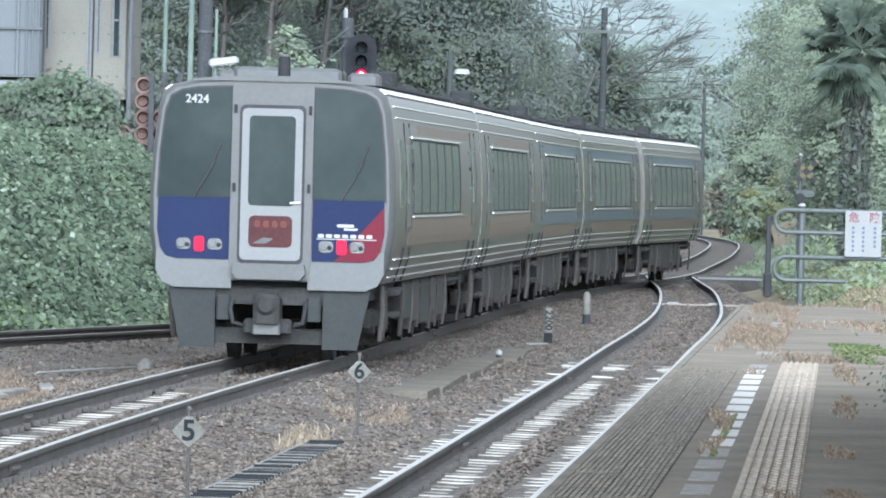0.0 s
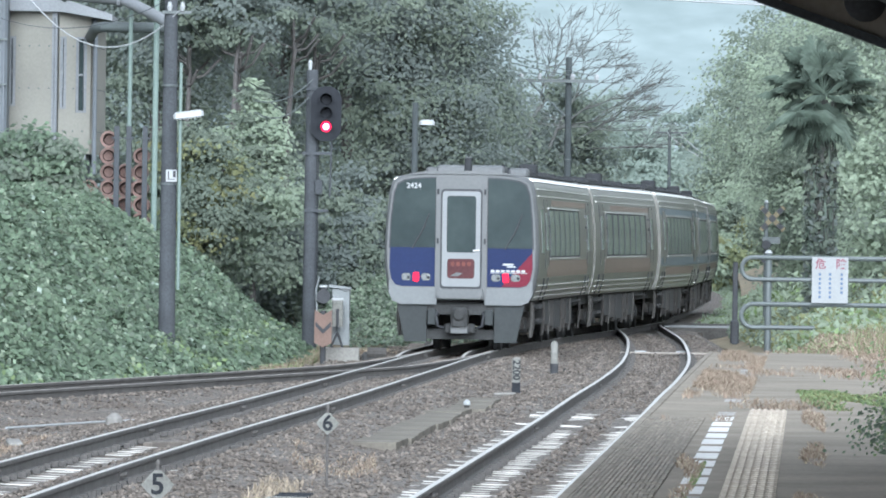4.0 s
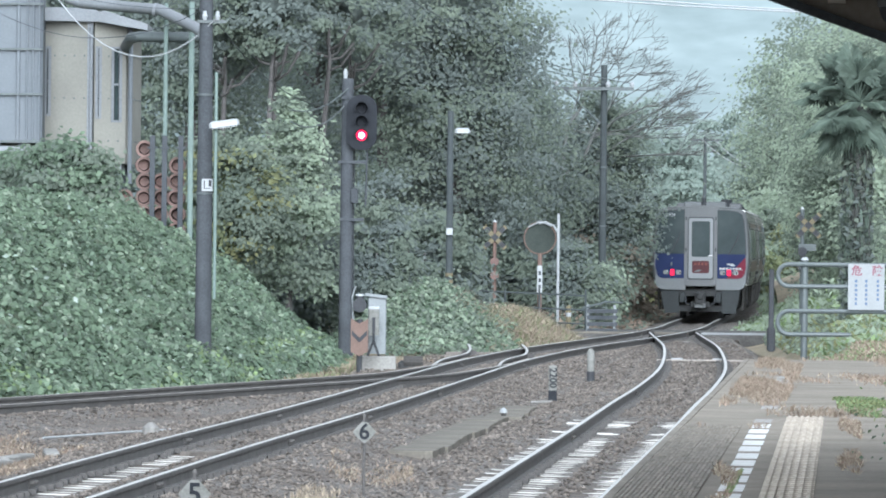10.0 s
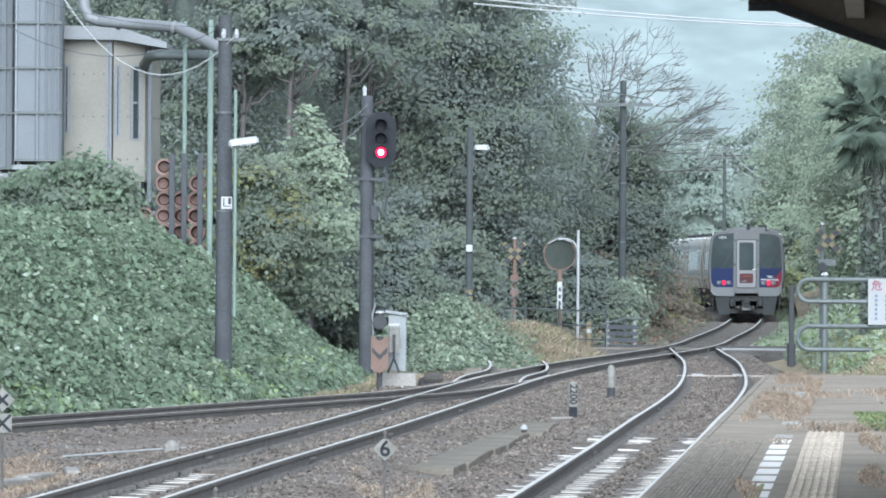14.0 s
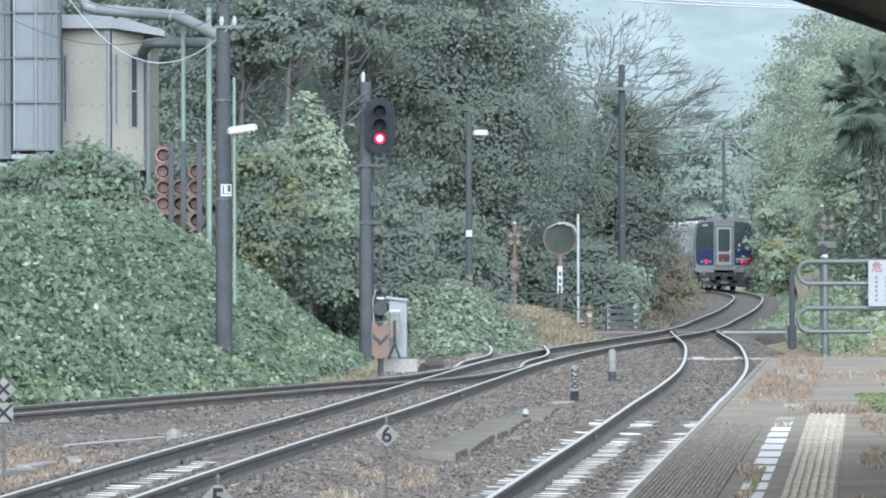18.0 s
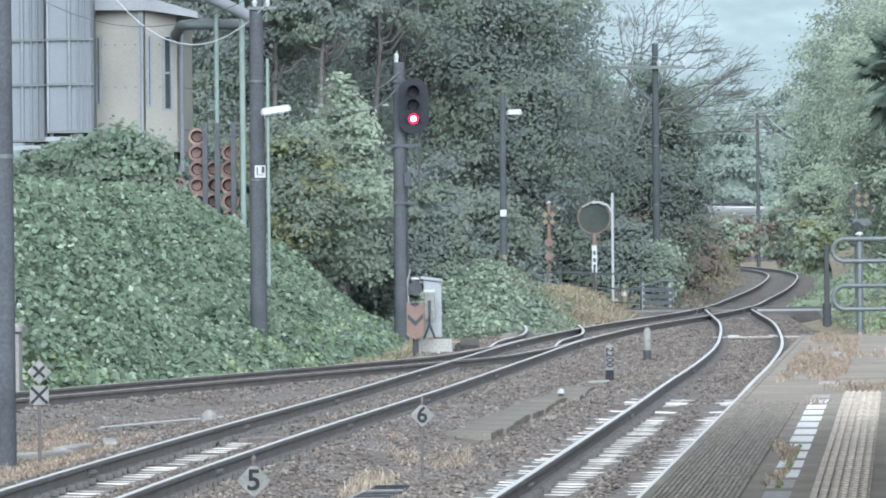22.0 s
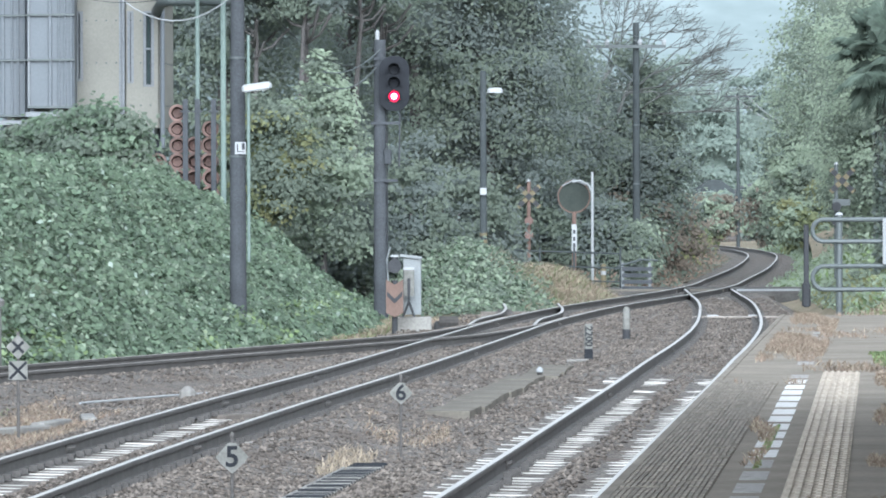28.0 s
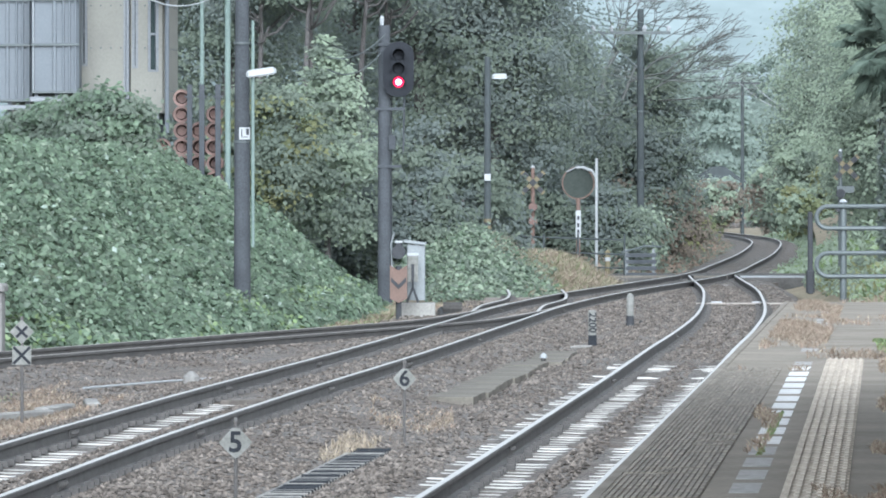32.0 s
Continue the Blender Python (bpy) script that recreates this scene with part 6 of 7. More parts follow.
# ---- works building on the bank ----
def build_works():
    b = thing("works_building", up(-6.75, 150, 0), "cream clad upper storey of a works building on stilts", "building")
    z0, z1 = 3.72, 6.75
    # front and side walls with window openings left between panels
    def wall(ax, ay, bx, by, holes, mat="cream"):
        """A thick wall between two corners, in strips round its openings (start, end, sill, head)."""
        d = Vector((bx - ax, by - ay, 0))
        ln = d.length
        d.normalize()
        rot = Matrix.Rotation(math.atan2(d.y, d.x), 3, "Z")

        def strip(a0, a1, c0, c1):
            if a1 - a0 > 0.01 and c1 - c0 > 0.01:
                m = Vector((ax, ay, 0)) + d * ((a0 + a1) / 2)
                part("wall_panel", Shape().box((m.x, m.y, (c0 + c1) / 2), (a1 - a0, 0.12, c1 - c0), rot), mat, b)
        last = 0.0
        for h0, h1, s0, s1 in holes:
            strip(last, h0, z0, z1)
            strip(h0, h1, z0, s0)
            strip(h0, h1, s1, z1)
            last = h1
        strip(last, ln, z0, z1)
        for h0, h1, s0, s1 in holes:
            m = Vector((ax, ay, 0)) + d * ((h0 + h1) / 2)
            wd = part("window", Shape().box((m.x, m.y, (s0 + s1) / 2), (h1 - h0, 0.03, s1 - s0), rot), "cab_glass", b, "dark window pane")
            fr = Shape()
            for k in (h0 + 0.03, h1 - 0.03):
                q = Vector((ax, ay, 0)) + d * k
                fr.box((q.x, q.y, (s0 + s1) / 2), (0.06, 0.15, s1 - s0), rot)
            for zz in (s0 + 0.02, s1 - 0.02, (s0 + s1) / 2):
                fr.box((m.x, m.y, zz), (h1 - h0, 0.14, 0.045), rot)
            part("window_frame", fr, "roof_sheet", wd)
        rv = Shape()
        for k in np.arange(0.1, ln, 0.22):
            q = Vector((ax, ay, 0)) + d * k + Vector((d.y, -d.x, 0)) * 0.064
            for zz in (4.2, 5.1, 6.0):
                rv.box((q.x, q.y, zz), (0.035, 0.014, 0.03), rot)
        tagged(part("rivet_strip", rv, "galv", b), kind="stuff")
    wall(-2.3, 0.6, 0.0, 0.0, ((1.4, 1.56, 4.72, 6.2),))
    wall(0.1, 0.03, 0.76, 0.3, ((0.02, 0.16, 4.67, 6.2), (0.38, 0.62, 4.6, 6.2)))
    wall(0.8, 0.36, 0.95, 2.84, ())
    part("back_wall", Shape().box((-0.9, 2.9, (z0 + z1) / 2), (3.4, 0.12, z1 - z0)), "cream", b)
    part("floor_slab", Shape().box((-0.8, 1.6, z0 - 0.06), (3.0, 2.6, 0.14)), "roof_sheet", b)
    part("roof", Shape().prism([(-2.8, 6.75), (0.2, 6.72), (1.25, 6.55), (1.25, 6.68), (0.2, 7.0), (-2.8, 7.05)], 3.2, up(0, -0.25, 0)), "roof_sheet", b, "grey sheet roof with deep fascia")
    part("corner_trim", Shape().box((0.03, -0.03, (z0 + z1) / 2), (0.12, 0.12, z1 - z0)), "roof_sheet", b)
    part("downpipe", Shape().tube([(0.86, 0.3, 6.6), (0.88, 0.2, 6.4), (0.88, 0.2, 3.3)], 0.05, 8), "silver_sheet", b)
    part("downpipe", Shape().tube([(0.05, -0.1, 6.6), (0.05, -0.1, 3.6)], 0.045, 8), "roof_sheet", b)
    for x, y in ((-2.0, 0.7), (0.0, 0.3), (0.7, 2.1), (-1.0, 2.6)):
        part("stilt", Shape().tube([(x, y, 2.2), (x, y, z0)], 0.06, 8), "dark_pole", b)
    # two silver clad hoppers with ribs
    for x, w, foot, y in ((-9.2, 1.0, 3.95, 149.6), (-8.17, 0.98, 4.12, 149.0)):
        h = thing("silver_hopper", up(x, y, 0), "tall silver sheet-clad hopper with vertical ribs on legs", "hopper", "silver hoppers")
        top = 9.0
        part("shell", Shape().box((0, 0.6, (top + foot) / 2), (w, 1.2, top - foot), bevel=0.05), "silver_sheet", h)
        for k, a in enumerate((0.0, 0.19, 0.32, 0.45)):
            part("rib", Shape().box((a * w - 0.02, -0.035, (top + foot) / 2), (0.07 if k == 0 else 0.045, 0.07, top - foot), bevel=0.01), "silver_sheet", h)
        part("edge_angle", Shape().box((-w / 2 + 0.02, -0.02, (top + foot) / 2), (0.05, 0.06, top - foot), bevel=0.01), "roof_sheet", h)
        for z in (foot + 0.03, 5.15, 6.1, 7.05, 8.0):
            part("hoop", Shape().box((0, -0.045, z), (w + 0.03, 0.09, 0.045), bevel=0.01), "galv", h)
        for a in (-w / 2 + 0.08, 0.02, w / 2 - 0.1):
            part("leg", Shape().box((a, 0.1, 3.0), (0.08, 0.08, 2.3)), "silver_sheet", h)
        part("brace", Shape().tube([(-w / 2 + 0.1, 0.08, 2.7), (0.0, 0.08, foot - 0.05)], 0.03, 6), "silver_sheet", h)
        part("ledge", Shape().box((0, -0.1, foot - 0.12), (w + 0.1, 0.2, 0.1), bevel=0.02), "roof_sheet", h)
    # duct pipes and their posts
    d = thing("duct_pipe", Matrix.Identity(4), "fat galvanised duct pipes running from the works", "duct")
    part("upper_duct", Shape().tube([(-7.15, 147.5, 8.6), (-7.15, 147.5, 7.35), (-7.05, 147.5, 7.12), (-6.8, 147.5, 7.04), (-5.1, 146, 6.86), (-4.35, 144, 6.46), (-4.05, 143, 6.28)], 0.12, 14), "roof_sheet", d, smooth=True)
    part("lower_duct", Shape().tube([(-6.0, 150.4, 6.2), (-5.75, 147, 6.3), (-5.55, 146.5, 6.32), (-4.2, 146, 6.3)], 0.11, 14), "galv", d, smooth=True)
    for k, (x, y) in enumerate(((-6.4, 147.3), (-5.2, 146.1))):
        part("collar", Shape().tube([(x - 0.03, y, 7.0 - 0.13 * k), (x + 0.03, y - 0.02, 6.99 - 0.13 * k)], 0.145, 14), "roof_sheet", d)
    for x, y, r in ((-4.98, 146, 0.045), (-4.42, 145, 0.06)):
        p = thing("green_post", up(x, y, 1.8), "slim pale green steel post", "post", "pale green posts")
        part("shaft", Shape().tube([(0, 0, -0.2), (0, 0, 5.2)], r, 8), "pale_green", p)
        part("foot_plate", Shape().box((0, 0, 0.1), (r * 4, r * 4, 0.05)), "pale_green", p)
    for x in (-5.2, -4.95, -4.62):
        p = thing("dark_post", up(x, 145, 1.8), "dark timber post of the pipe rack", "post", "rack posts")
        part("shaft", Shape().box((0, 0, 1.2), (0.11, 0.11, 2.5), bevel=0.01), "dark_pole", p)
        part("pin", Shape().box((0, -0.06, 2.2), (0.2, 0.03, 0.04)), "dark_pole", p)
    # stacked clay pipes, ends towards the line
    ring = Shape()
    n = 18
    for y, r, hole in ((0.0, 0.175, 0.125), (0.75, 0.15, 0.1)):
        ring.v += [(r * math.cos(6.2832 * i / n), y, r * math.sin(6.2832 * i / n)) for i in range(n)]
        ring.v += [(hole * math.cos(6.2832 * i / n), min(y, 0.16), hole * math.sin(6.2832 * i / n)) for i in range(n)]
    for i in range(n):
        j = (i + 1) % n
        ring.f += [(i, j, 2 * n + j, 2 * n + i), (n + i, 3 * n + i, 3 * n + j, n + j), (i, n + i, n + j, j), (2 * n + i, 2 * n + j, 3 * n + j, 3 * n + i)]
    ring.f.append(tuple(range(3 * n, 4 * n)))
    ring.m = [0] * len(ring.f)
    rm = ring.mesh("pipe", "clay", smooth=True)
    base = None
    for col, (x, cnt) in enumerate(((-5.38, 6), (-5.03, 4), (-4.71, 5), (-5.74, 3), (-7.35, 3), (-7.0, 3), (-6.65, 2))):
        for k in range(cnt):
            ob = new("clay_pipe", rm)
            ob.matrix_basis = pose(x + rng.normal(0, 0.015), 145.2, 2.3 + 0.335 * k, 0, 0, rng.normal(0, 3))
            tagged(ob, "stacked red-brown clay drain pipe", "clay pipe", "stacked clay pipes")


# ---- wires ----
def build_wires():
    def wire(a, b, sag, r, mat, label="thin grey overhead wire between poles", name="overhead_wire"):
        a, b = Vector(a), Vector(b)
        pts = [a.lerp(b, k / 14) - Vector((0, 0, sag * 4 * (k / 14) * (1 - k / 14))) for k in range(15)]
        tagged(part(name, Shape().tube(pts, r, 5, caps=False), mat), label, "wire", "overhead wires")
    wire((-3.3, 121.8, 5.93), (-6.4, 124, 6.7), 1.0, 0.012, "enamel", "pale cable sagging from the lighting pole")
    wire((-3.5, 121.8, 6.1), (-8.5, 124, 7.0), 0.9, 0.007, "dark_pole", "thin dark wire sagging from the lighting pole")
    wire((-3.5, 121.8, 6.1), (-9.5, 124, 7.9), 0.5, 0.006, "dark_pole", "thin dark wire sagging from the lighting pole")
    wire((-3.3, 121.9, 5.9), (-1.3, 147.8, 5.0), 0.5, 0.008, "dark_pole", "dark wire from lighting pole to signal")
    wire((-2.4, 147.0, 4.6), (-1.3, 147.8, 4.95), 0.25, 0.012, "galv", "grey cable hanging by the signal")
    wire((-2.4, 147.0, 4.85), (-1.2, 147.9, 5.35), 0.2, 0.012, "galv", "grey cable hanging by the signal")
    for dz in (0.0, 0.12):
        wire((1.0, 150, 7.55 + dz), (11.5, 150, 7.05), 0.12, 0.018, "enamel", "white overhead wire crossing the valley")
    for x in (4.1, 4.6, 5.4, 6.1):
        wire((x, 191.8, 6.5), (x - 6, 178, 8.2), 0.3, 0.012, "galv")
    for x0, x1, z1 in ((16.8, 19.8, 6.5), (17.5, 20.3, 6.4)):
        wire((x0, 399.95, 8.17), (x1, 394, z1), 0.45, 0.025, "enamel", "pale wire sagging from the far pole")


# ---- canopy over the platform ----
def build_canopy():
    c = thing("platform_canopy", Matrix.Identity(4), "brown-grey butterfly platform canopy with boarded end fascia", "canopy", kind="structure")
    y1, y0 = 39.6, -12.0
    ex = edge_x(y1) + 0.43
    tilt = math.tan(radians(19.3))
    zl = 3.60
    # end fascia sloping down to the valley gutter
    def fx(y):
        return edge_x(y) + 0.43
    out = [(0, zl - 0.06), (0.14, zl - 0.06), (3.3, zl - 0.06 - 3.16 * tilt), (3.3, zl + 0.3 - 3.16 * tilt), (0.14, zl + 0.27), (0, zl + 0.27)]
    part("end_fascia", Shape().prism(out, 0.05, up(ex, y1, 0)), "fascia", c, "painted end board")
    part("fascia_edge", Shape().prism([(0, zl - 0.10), (0.15, zl - 0.10), (3.3, zl - 0.10 - 3.16 * tilt), (3.3, zl - 0.05 - 3.16 * tilt), (0.15, zl - 0.05), (0, zl - 0.05)], 0.12, up(ex, y1 - 0.1, 0)), "dark_pole", c, "dark lower edge")
    s = Shape()
    for d, mi in ((0.0, 0),):
        s.add([(fx(y0), y0, zl + 0.2), (fx(y1), y1, zl + 0.2), (fx(y1) + 3.3, y1, zl + 0.2 - 3.3 * tilt), (fx(y0) + 3.3, y0, zl + 0.2 - 3.3 * tilt),
               (fx(y0), y0, zl + 0.24), (fx(y1), y1, zl + 0.24), (fx(y1) + 3.3, y1, zl + 0.24 - 3.3 * tilt), (fx(y0) + 3.3, y0, zl + 0.24 - 3.3 * tilt)],
              [(0, 1, 2, 3), (7, 6, 5, 4), (0, 4, 5, 1), (1, 5, 6, 2), (2, 6, 7, 3), (3, 7, 4, 0)])
        s.add([(fx(y0) + 3.3, y0, zl + 0.2 - 3.3 * tilt), (fx(y1) + 3.3, y1, zl + 0.2 - 3.3 * tilt), (fx(y1) + 6.6, y1, zl + 0.2), (fx(y0) + 6.6, y0, zl + 0.2)], [(0, 1, 2, 3)])
    part("roof_sheet", s, "roof_sheet", c)
    for q in (0.6, 1.6, 2.6):
        part("purlin", Shape().sweep([(-0.05, -0.12), (0.05, -0.12), (0.05, 0.0), (-0.05, 0.0)], [(fx(y0) + q, y0, zl + 0.19 - q * tilt), (fx(y1) + q, y1 - 0.02, zl + 0.19 - q * tilt)]), "fascia", c)
    part("eaves_board", Shape().sweep([(-0.02, -0.14), (0.02, -0.14), (0.02, 0.2), (-0.02, 0.2)], [(fx(y0) - 0.03, y0, zl + 0.1), (fx(y1) - 0.03, y1, zl + 0.1)]), "fascia", c)
    for y in (2.0, 14.0, 26.0, 37.5):
        part("column", Shape().tube([(fx(y) + 3.3, y, PLAT - 0.1), (fx(y) + 3.3, y, 2.65)], 0.09, 10), "fascia", c)
    sp = thing("round_speaker", up(ex + 0.95, y1 - 0.14, zl - 0.16), "dark round loudspeaker under the canopy's end", "loudspeaker")
    vs = Shape()
    for j in range(7):
        q = radians(90 * j / 6)
        vs.v += [(0.12 * math.cos(q) * math.cos(6.2832 * i / 16), 0.12 * math.cos(q) * math.sin(6.2832 * i / 16), -0.12 * math.sin(q)) for i in range(16)]
    vs.f = [(j * 16 + i, (j + 1) * 16 + i, (j + 1) * 16 + (i + 1) % 16, j * 16 + (i + 1) % 16) for j in range(6) for i in range(16)]
    vs.m = [0] * len(vs.f)
    part("dome", vs, "black", sp, smooth=True)
    part("collar", Shape().tube([(0, 0, 0), (0, 0, 0.05)], 0.13, 16), "roof_sheet", sp)


# ---- verge, grass and weeds ----
def verge_height(x, y):
    d = x - (edge_x(y) if y < 80 else edge_x(80) + (loop_x(min(y, 170)) - loop_x(80)) * 1.0 + 0.3)
    top = float(np.interp(y, [70, 97, 120, 165, 185, 320], [0.88, 0.82, 0.35, -0.15, -0.3, -0.3]))
    k = max(0.0, min(1.0, d / 0.9))
    return GROUND + 0.05 + (top - GROUND - 0.05) * k * k * (3 - 2 * k) + 0.05 * noise.noise((x * 0.9, y * 0.5, 5)) * k + 0.35 * max(0, d - 4.5) * (y > 100)


def build_verge():
    s = Shape()
    ys = np.concatenate([np.arange(75.6, 130, 1.2), np.arange(130, 330, 4.0)])
    n = 26
    for y in ys:
        lo = edge_x(y) - 0.0 if y < 80 else edge_x(80) + (loop_x(min(y, 170)) - loop_x(80)) + 0.3
        if y > 170:
            lo = max(lo, main_x(y) + 1.9)
        for k in range(n):
            x = lo + 16 * (k / (n - 1)) ** 1.6
            s.v.append((x, y, verge_height(x, y)))
    s.f = [(j * n + i, j * n + i + 1, (j + 1) * n + i + 1, (j + 1) * n + i) for j in range(len(ys) - 1) for i in range(n - 1)]
    tagged(part("verge", s, "soil", smooth=True), "earth verge falling from the platform end to the crossing", "verge", kind="structure")


def build_grass():
    r = np.random.default_rng(21)

    def patch(name, mats, n, box, zf, h, label, thin=None, width=0.012, lean=0.4):
        x0, x1, y0, y1 = box
        pts = []
        while len(pts) < n:
            y, q = r.uniform(y0, y1), r.random()
            x = x0(y) + (x1(y) - x0(y)) * q
            if thin and (noise.noise((x * thin[0], y * thin[0] * 0.07, thin[1])) + 0.5 * noise.noise((x * 3.1 * thin[0], y * thin[0] * 0.25, thin[1])) - thin[2]) / 0.7 < r.random():
                continue
            pts.append((x, y, zf(x, y)))
        tagged(new(name, blade_mesh(name, pts, h, mats, r, width, lean)), label, "grass", kind="stuff")

    plat = lambda x, y: PLAT - 0.03
    bed = lambda x, y: ballast_height(x, y) - 0.02
    patch("dry_grass", ["russet_grass", "russet_grass", "straw"], 9000, (lambda y: edge_x(y) + 0.12, lambda y: edge_x(y) + 0.62, 46.5, 75.5), plat, 0.045, "russet dry grass growing through the platform", (1.3, 2, -0.3), 0.0028, 1.2)
    patch("dry_grass", ["russet_grass", "straw"], 500, (lambda y: edge_x(y) + 0.4, lambda y: edge_x(y) + 0.56, 27, 44), plat, 0.03, "russet dry tufts in the platform joints", (2.0, 7, 0.3), 0.004, 1.2)
    patch("dry_grass", ["russet_grass", "russet_grass", "straw", "russet_grass"], 22000, (lambda y: edge_x(y) + 0.5, lambda y: edge_x(y) + 4.5, 50, 76), plat, 0.045, "straw and russet dry grass over the platform end", (0.9, 4, -0.25), 0.0036, 1.3)
    patch("dry_grass", ["straw", "russet_grass"], 1400, (lambda y: edge_x(y) + 1.05, lambda y: edge_x(y) + 1.2, 32, 50), plat, 0.03, "dry tufts along the tactile strip", (2.5, 5, 0.2), 0.004, 1.2)
    patch("dry_grass", ["russet_grass", "russet_grass", "straw"], 1500, (lambda y: edge_x(y) + 0.66, lambda y: edge_x(y) + 1.3, 26.5, 28.4), plat, 0.03, "russet dry grass across the tactile strip", (2.5, 9, 0.0), 0.003, 1.2)
    patch("weeds", ["weed", "weed", "leaf_yellow"], 7000, (lambda y: edge_x(y) + 0.95, lambda y: edge_x(y) + 2.6, 50, 56), plat, 0.03, "fresh green weeds on the platform", (1.3, 8, -0.05), 0.01, 1.2)
    patch("weeds", ["weed", "leaf_yellow"], 500, (lambda y: edge_x(y) + 0.535, lambda y: edge_x(y) + 0.56, 26, 44), plat, 0.014, "green moss weeds in the paving joint", (1.3, 8, 0.0), 0.008, 0.8)
    patch("verge_grass", ["straw", "russet_grass", "weed"], 26000, (lambda y: edge_x(y) + 0.2, lambda y: edge_x(y) + 6, 76, 98), verge_height, 0.055, "mixed dry and green grass on the verge", (0.7, 3, -0.25), 0.009, 1.1)
    patch("dry_grass", ["russet_grass", "straw", "russet_grass", "weed"], 16000, (lambda y: edge_x(y) + 1.5, lambda y: edge_x(y) + 5.5, 74, 96), verge_height, 0.2, "tall russet dry grass before the railing", (0.7, 6, -0.25), 0.004, 0.8)
    patch("verge_grass", ["weed", "straw", "leaf_yellow", "weed"], 26000, (lambda y: loop_x(y) + 2.6, lambda y: loop_x(y) + 8, 97, 165), verge_height, 0.26, "tall green and yellow grass behind the railing", (0.5, 3, -0.25), 0.014, 0.7)
    patch("dry_grass", ["straw", "russet_grass", "russet_grass"], 9000, (lambda y: main_x(y) - 3.4, lambda y: main_x(y) - 1.2, 58, 86), bed, 0.07, "straw grass beside the main line", (0.6, 2, -0.02), 0.006, 1.0)
    patch("weeds", ["weed", "straw"], 2600, (lambda y: main_x(y) - 3.4, lambda y: main_x(y) - 2.3, 66, 84), bed, 0.06, "thin green weeds beside the siding", (0.8, 3, -0.2), 0.005, 1.0)
    patch("dry_grass", ["straw"], 800, (lambda y: -1.05 + (y - 62) * 0.03, lambda y: -0.68 + (y - 62) * 0.03, 60.5, 66), bed, 0.1, "tuft of straw grass by the numbered sign", None, 0.005, 0.7)
    patch("dry_grass", ["straw", "russet_grass"], 1200, (lambda y: -0.75, lambda y: 0.1, 64, 76), bed, 0.07, "thin straw grass in the ballast", (1.5, 5, 0.05), 0.005, 0.8)
    patch("dry_grass", ["straw", "russet_grass", "weed"], 9000, (lambda y: foot_x(y) - 0.3, lambda y: foot_x(y) + 0.5, 98, 150), lambda x, y: GROUND - 0.02 + max(0, bank_height(x, y) - GROUND), 0.16, "straw and weeds along the foot of the bank", (0.6, 6, -0.1), 0.01, 0.7)
    patch("dry_grass", ["straw", "straw", "straw", "russet_grass", "weed"], 30000, (lambda y: 0.9 + (y - 152) * 0.02, lambda y: 4.3 + (y - 152) * 0.03, 155, 175), lambda x, y: mound_height(x, y), 0.19, "pale straw-coloured grass slope beside the crossing", None, 0.008, 1.3)
    patch("dry_grass", ["russet_grass", "straw"], 7000, (lambda y: -0.3, lambda y: 1.3 + (y - 140) * 0.04, 134, 152), lambda x, y: GROUND, 0.12, "russet grass beside the safety stub", (0.6, 2, -0.2), 0.011, 0.8)


def build_brush():
    """Tall weeds and brush along the line, in loose leaf layers."""
    r = np.random.default_rng(77)

    def brush(name, n, y0, y1, xa, xb, zf, top, leaf, mats, label):
        pts = []
        while len(pts) < n:
            y = r.uniform(y0, y1)
            x = xa(y) + (xb(y) - xa(y)) * r.random()
            h = top(x, y) * (0.65 + 0.7 * noise.noise((x * 0.8, y * 0.25, 6)) + 0.3 * noise.noise((x * 2.5, y * 0.9, 6)))
            if h < 0.05:
                continue
            pts.append((x, y, zf(x, y) + h * r.random() ** 0.6))
        tagged(new(name, leaf_mesh(name, pts, leaf, mats, r, 0.5, long=2.0, face=(-0.1, -0.6, 0.7))), label, "brush", kind="stuff")
    brush("tall_weeds", 26000, 93, 130, lambda y: loop_x(y) + 1.35, lambda y: loop_x(y) + 7.5, verge_height, lambda x, y: min(1.3, 0.16 + 0.35 * max(0, x - loop_x(y) - 1.5)) * min(1.0, max(0.25, (y - 95) / 6)), 0.06, ["leaf_light", "leaf_yellow", "weed", "leaf_light"], "tall light green and yellow weeds behind the railing")
    brush("tall_weeds", 16000, 128, 172, lambda y: loop_x(y) + 2.2, lambda y: loop_x(y) + 7, verge_height, lambda x, y: min(1.2, 0.3 + 0.3 * max(0, x - loop_x(y) - 2.2)), 0.075, ["leaf_light", "leaf_mid", "leaf_yellow"], "light green weeds beside the crossing")
    brush("trackside_brush", 30000, 179, 335, lambda y: main_x(y) + 1.15, lambda y: main_x(y) + 6.0, lambda x, y: BED - 0.06, lambda x, y: min(2.6, 0.16 + 0.55 * max(0, x - main_x(y) - 1.5)), 0.09, ["leaf_light", "weed", "leaf_light", "leaf_light"], "light green brush along the curving line")
    brush("trackside_brush", 18000, 180, 330, lambda y: main_x(y) - 4.6, lambda y: main_x(y) - 1.2, lambda x, y: BED - 0.06, lambda x, y: min(1.2, 0.14 + 0.45 * max(0, main_x(y) - 1.6 - x)), 0.09, ["leaf_brown", "russet_grass", "leaf_mid"], "russet and green brush along the curving line")


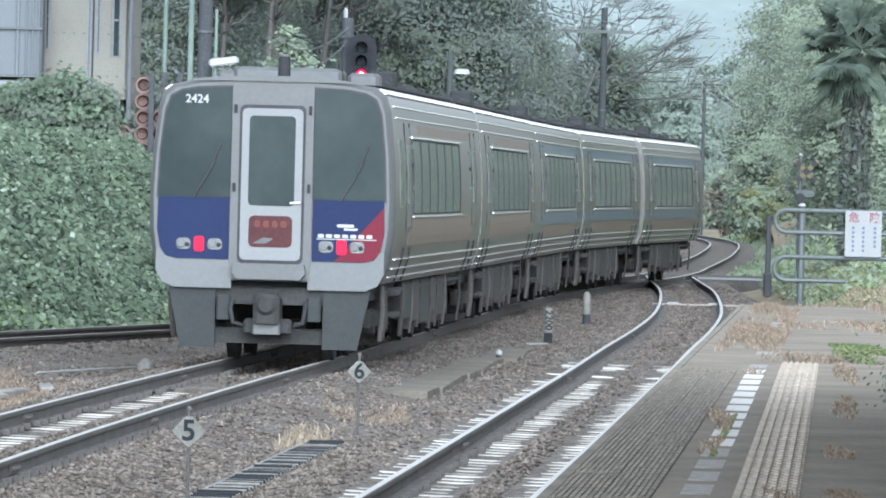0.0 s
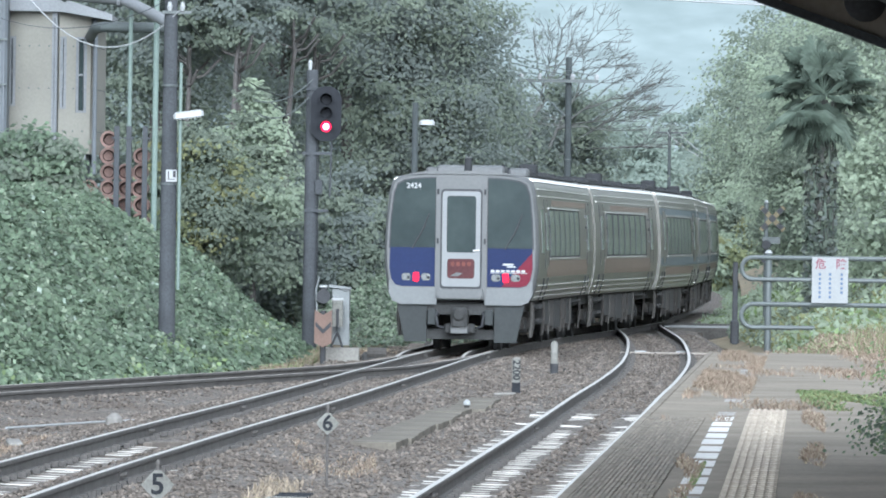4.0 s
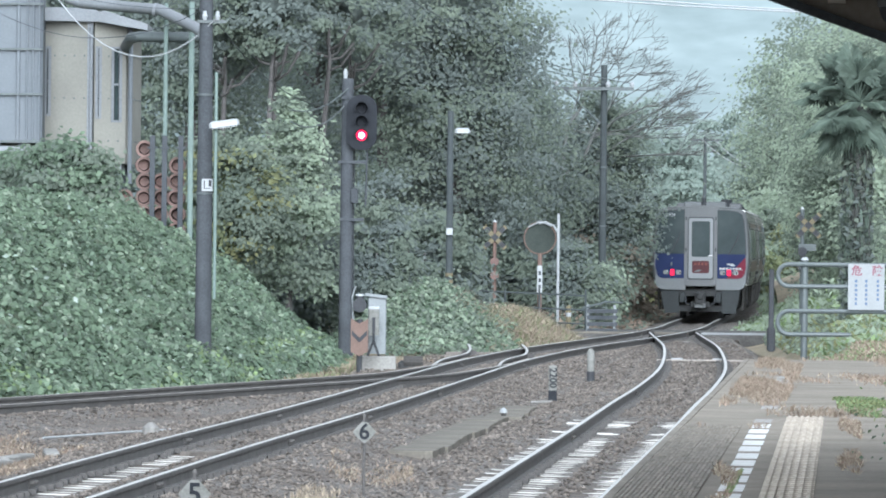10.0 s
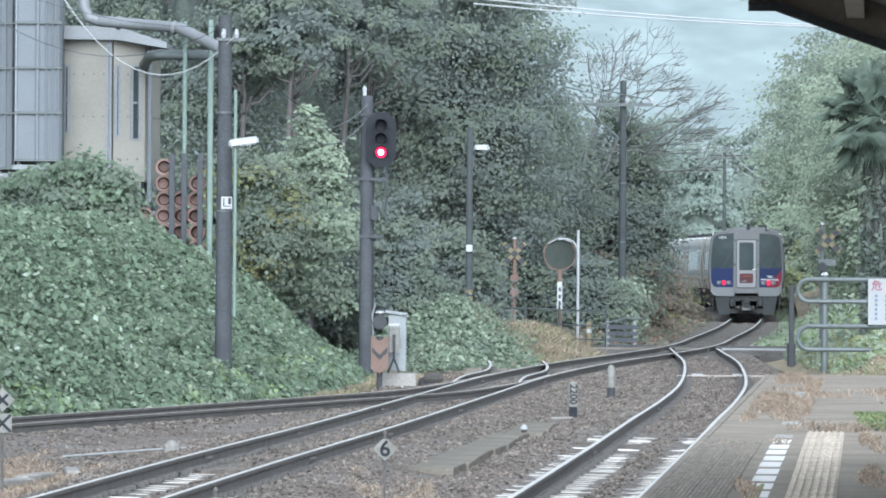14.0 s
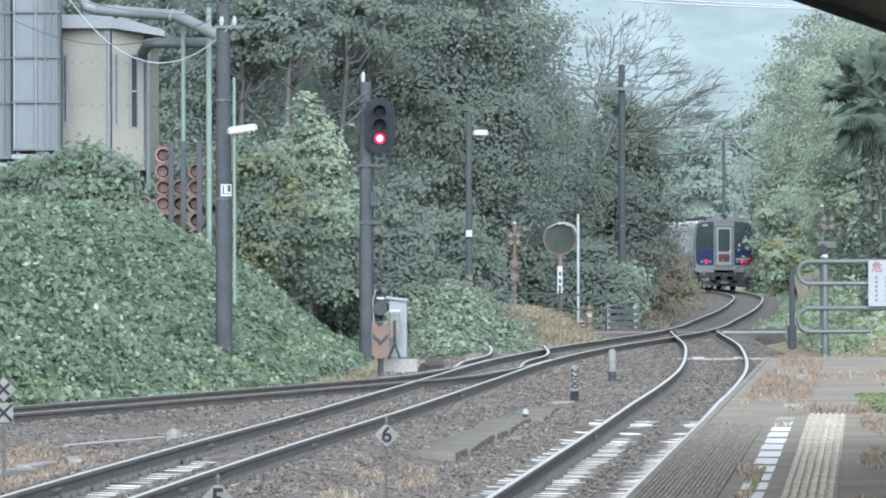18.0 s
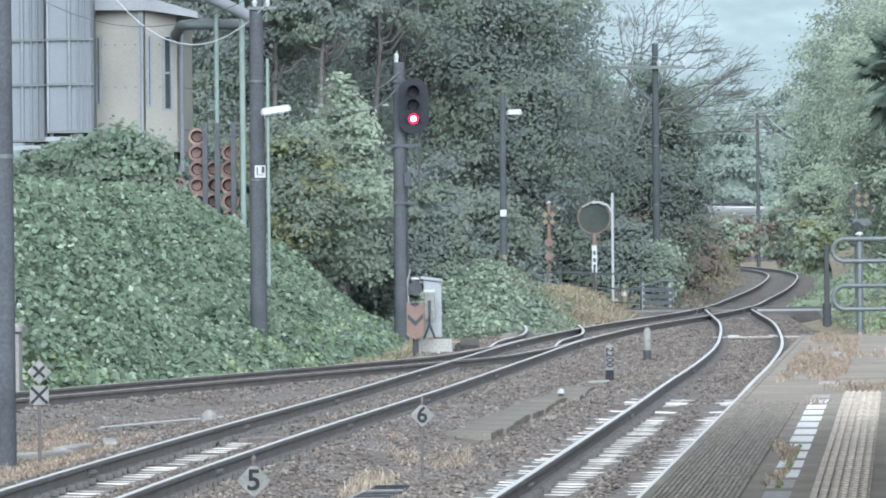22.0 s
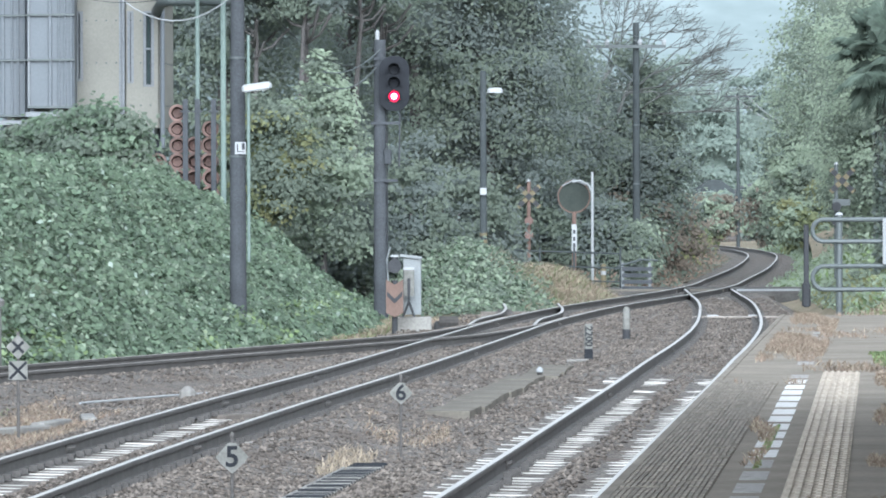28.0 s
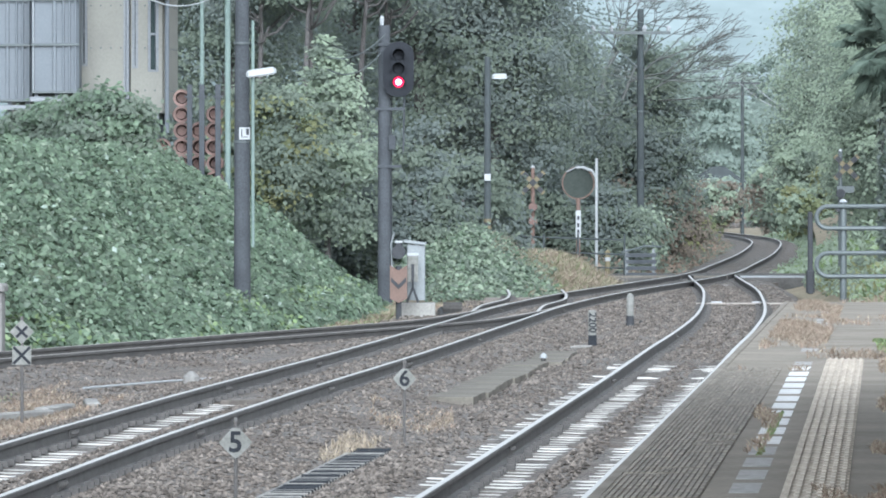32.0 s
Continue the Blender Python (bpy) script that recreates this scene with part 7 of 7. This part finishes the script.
def build_palm():
    r = np.random.default_rng(5)
    p = thing("palm_tree", up(8.95, 140, 0.1), "tall windmill palm with a shaggy fibrous trunk", "palm tree")
    part("trunk", Shape().tube([(0, 0, -0.5), (0.02, 0, 1.5), (0.0, 0, 3.2), (-0.03, 0, 4.8)], [0.16, 0.17, 0.21, 0.15], 12), "palm_bark", p, smooth=True)
    sk = []
    for _ in range(900):
        a, z = r.uniform(0, 6.28), r.uniform(1.6, 4.8)
        sk.append((0.26 * math.cos(a), 0.24 * math.sin(a), z))
    part("dead_skirt", blade_mesh("dead_skirt", sk, -0.5, ["palm_bark", "palm_leaf"], r, 0.02, -0.2), [], p)
    iv = []
    for _ in range(1500):
        a, z = r.uniform(0, 6.28), r.uniform(-0.2, 3.8)
        q = r.uniform(0.18, 0.34)
        iv.append((q * math.cos(a), q * math.sin(a), z))
    part("ivy", leaf_mesh("ivy", iv, 0.11, ["leaf_dark", "leaf_mid"], r, 0.3), [], p, "ivy climbing the trunk")
    for k in range(64):
        a, el = r.uniform(0, 6.28), radians(r.uniform(-70, 80))
        d = Vector((math.cos(a) * math.cos(el), math.sin(a) * math.cos(el), math.sin(el)))
        base = Vector((0, 0, 4.9))
        tip = base + d * r.uniform(0.4, 0.9)
        f = Shape().tube([base, base.lerp(tip, 0.5) + Vector((0, 0, 0.05)), tip], 0.014, 5)
        side = d.cross(Vector((0, 0, 1))).normalized()
        nrm = side.cross(d).normalized()
        for q in range(25):
            t = radians(-115 + 230 * q / 24)
            v = d * math.cos(t) + side * math.sin(t)
            e = tip + v * r.uniform(0.44, 0.56) + Vector((0, 0, -0.1 - 0.08 * abs(math.sin(t))))
            w = v.cross(nrm).normalized() * 0.015
            m = tip + v * 0.3
            f.add([tip, m + w, e, m - w], [(0, 1, 2), (0, 2, 3)])
        part("frond", f, "palm_leaf", p)


def build_bare_tree():
    r = np.random.default_rng(17)
    t = thing("bare_tree", up(4.3, 199, GROUND), "large bare spreading tree with fine twigs", "tree")
    shapes = [Shape(), Shape(), Shape()]

    def grow(p, d, ln, rad, lev):
        q = p + d * ln
        mid = p.lerp(q, 0.5) + Vector(r.normal(0, 0.05 * ln, 3))
        shapes[min(lev, 3) - 1 if lev else 0].tube([p, mid, q], [max(rad, 0.008), max(rad * 0.85, 0.007), max(rad * 0.68, 0.006)], 6 if lev < 2 else 3, caps=False)
        if lev >= 6:
            return
        for _ in range(3 if lev < 6 else 2):
            e = (d + Vector(r.normal(0, 0.42, 3)) + Vector((0.12, 0, 0.02))).normalized()
            e.z = max(e.z, 0.02)
            grow(q, e.normalized(), ln * r.uniform(0.62, 0.86), rad * 0.62, lev + 1)
    shapes[0].tube([(0, 0, -0.2), (0.05, 0, 2.0), (0.1, 0, 4.6)], [0.2, 0.15, 0.11], 10)
    for d in ((0.85, 0.1, 0.42), (0.55, -0.2, 0.75), (0.1, 0.1, 0.95), (-0.45, 0.0, 0.8)):
        grow(Vector((0.1, 0, 4.4)), Vector(d).normalized(), 1.45, 0.06, 1)
    for nm, sh in zip(("limb", "branch", "twig"), shapes):
        tagged(part(nm, sh, "twig", t), kind="stuff" if nm != "limb" else "")


def build_far_house():
    h = thing("far_house", up(21.2, 545, GROUND), "small far house with a grey tiled roof", "house")
    part("wall", Shape().box((0, 0, 1.5), (3.4, 5.0, 3.0)), "clay_wall", h)
    part("roof", Shape().prism([(-2.1, 2.9), (2.1, 2.9), (2.1, 3.1), (0.4, 4.3), (-0.4, 4.3), (-2.1, 3.1)], 5.6, up(0, -2.8, 0)), "far_pole", h)
    part("window", Shape().box((0.5, -2.52, 1.9), (0.9, 0.06, 0.9)), "cab_glass", h)
    part("eaves", Shape().box((0, -2.85, 2.98), (2.6, 0.06, 0.16)), "roof_sheet", h, "pale eaves board")


build_far_house()
build_lamp_pole()
build_signal()
build_point_machine()
build_signs()
build_trackside()
build_crossing()
build_railing()
build_works()
build_wires()
build_canopy()
build_verge()
build_grass()
build_brush()
build_tree(3.95, 45, PLAT - 0.03, 0.62, 0.55, ["leaf_brown", "leaf_yellow", "weed"], "yellow-green and russet shrub growing on the platform", 901, 90, 110, 0.02, 0.0, 0.02, "shrub")
build_tree(3.05, 36.5, PLAT - 0.03, 0.4, 0.4, ["weed", "kudzu"], "low green weed bush on the platform", 902, 60, 80, 0.018, 0.0, 0.015, "shrub")
build_palm()
build_bare_tree()

def motions():
    for k, car in enumerate(TRAIN):
        rows = []
        for t, y in RUN:
            a = arc_at(y) + 0.2 + BODY / 2 + CAR * k
            p, q = on_main(a - 5.6), on_main(a + 5.6)
            d = q - p
            mid = (p + q) / 2
            rows.append((t, pose(mid.x, mid.y, 0, 0, 0, -math.degrees(math.atan2(d.x, d.y)))))
        walk(car, rows)


motions()
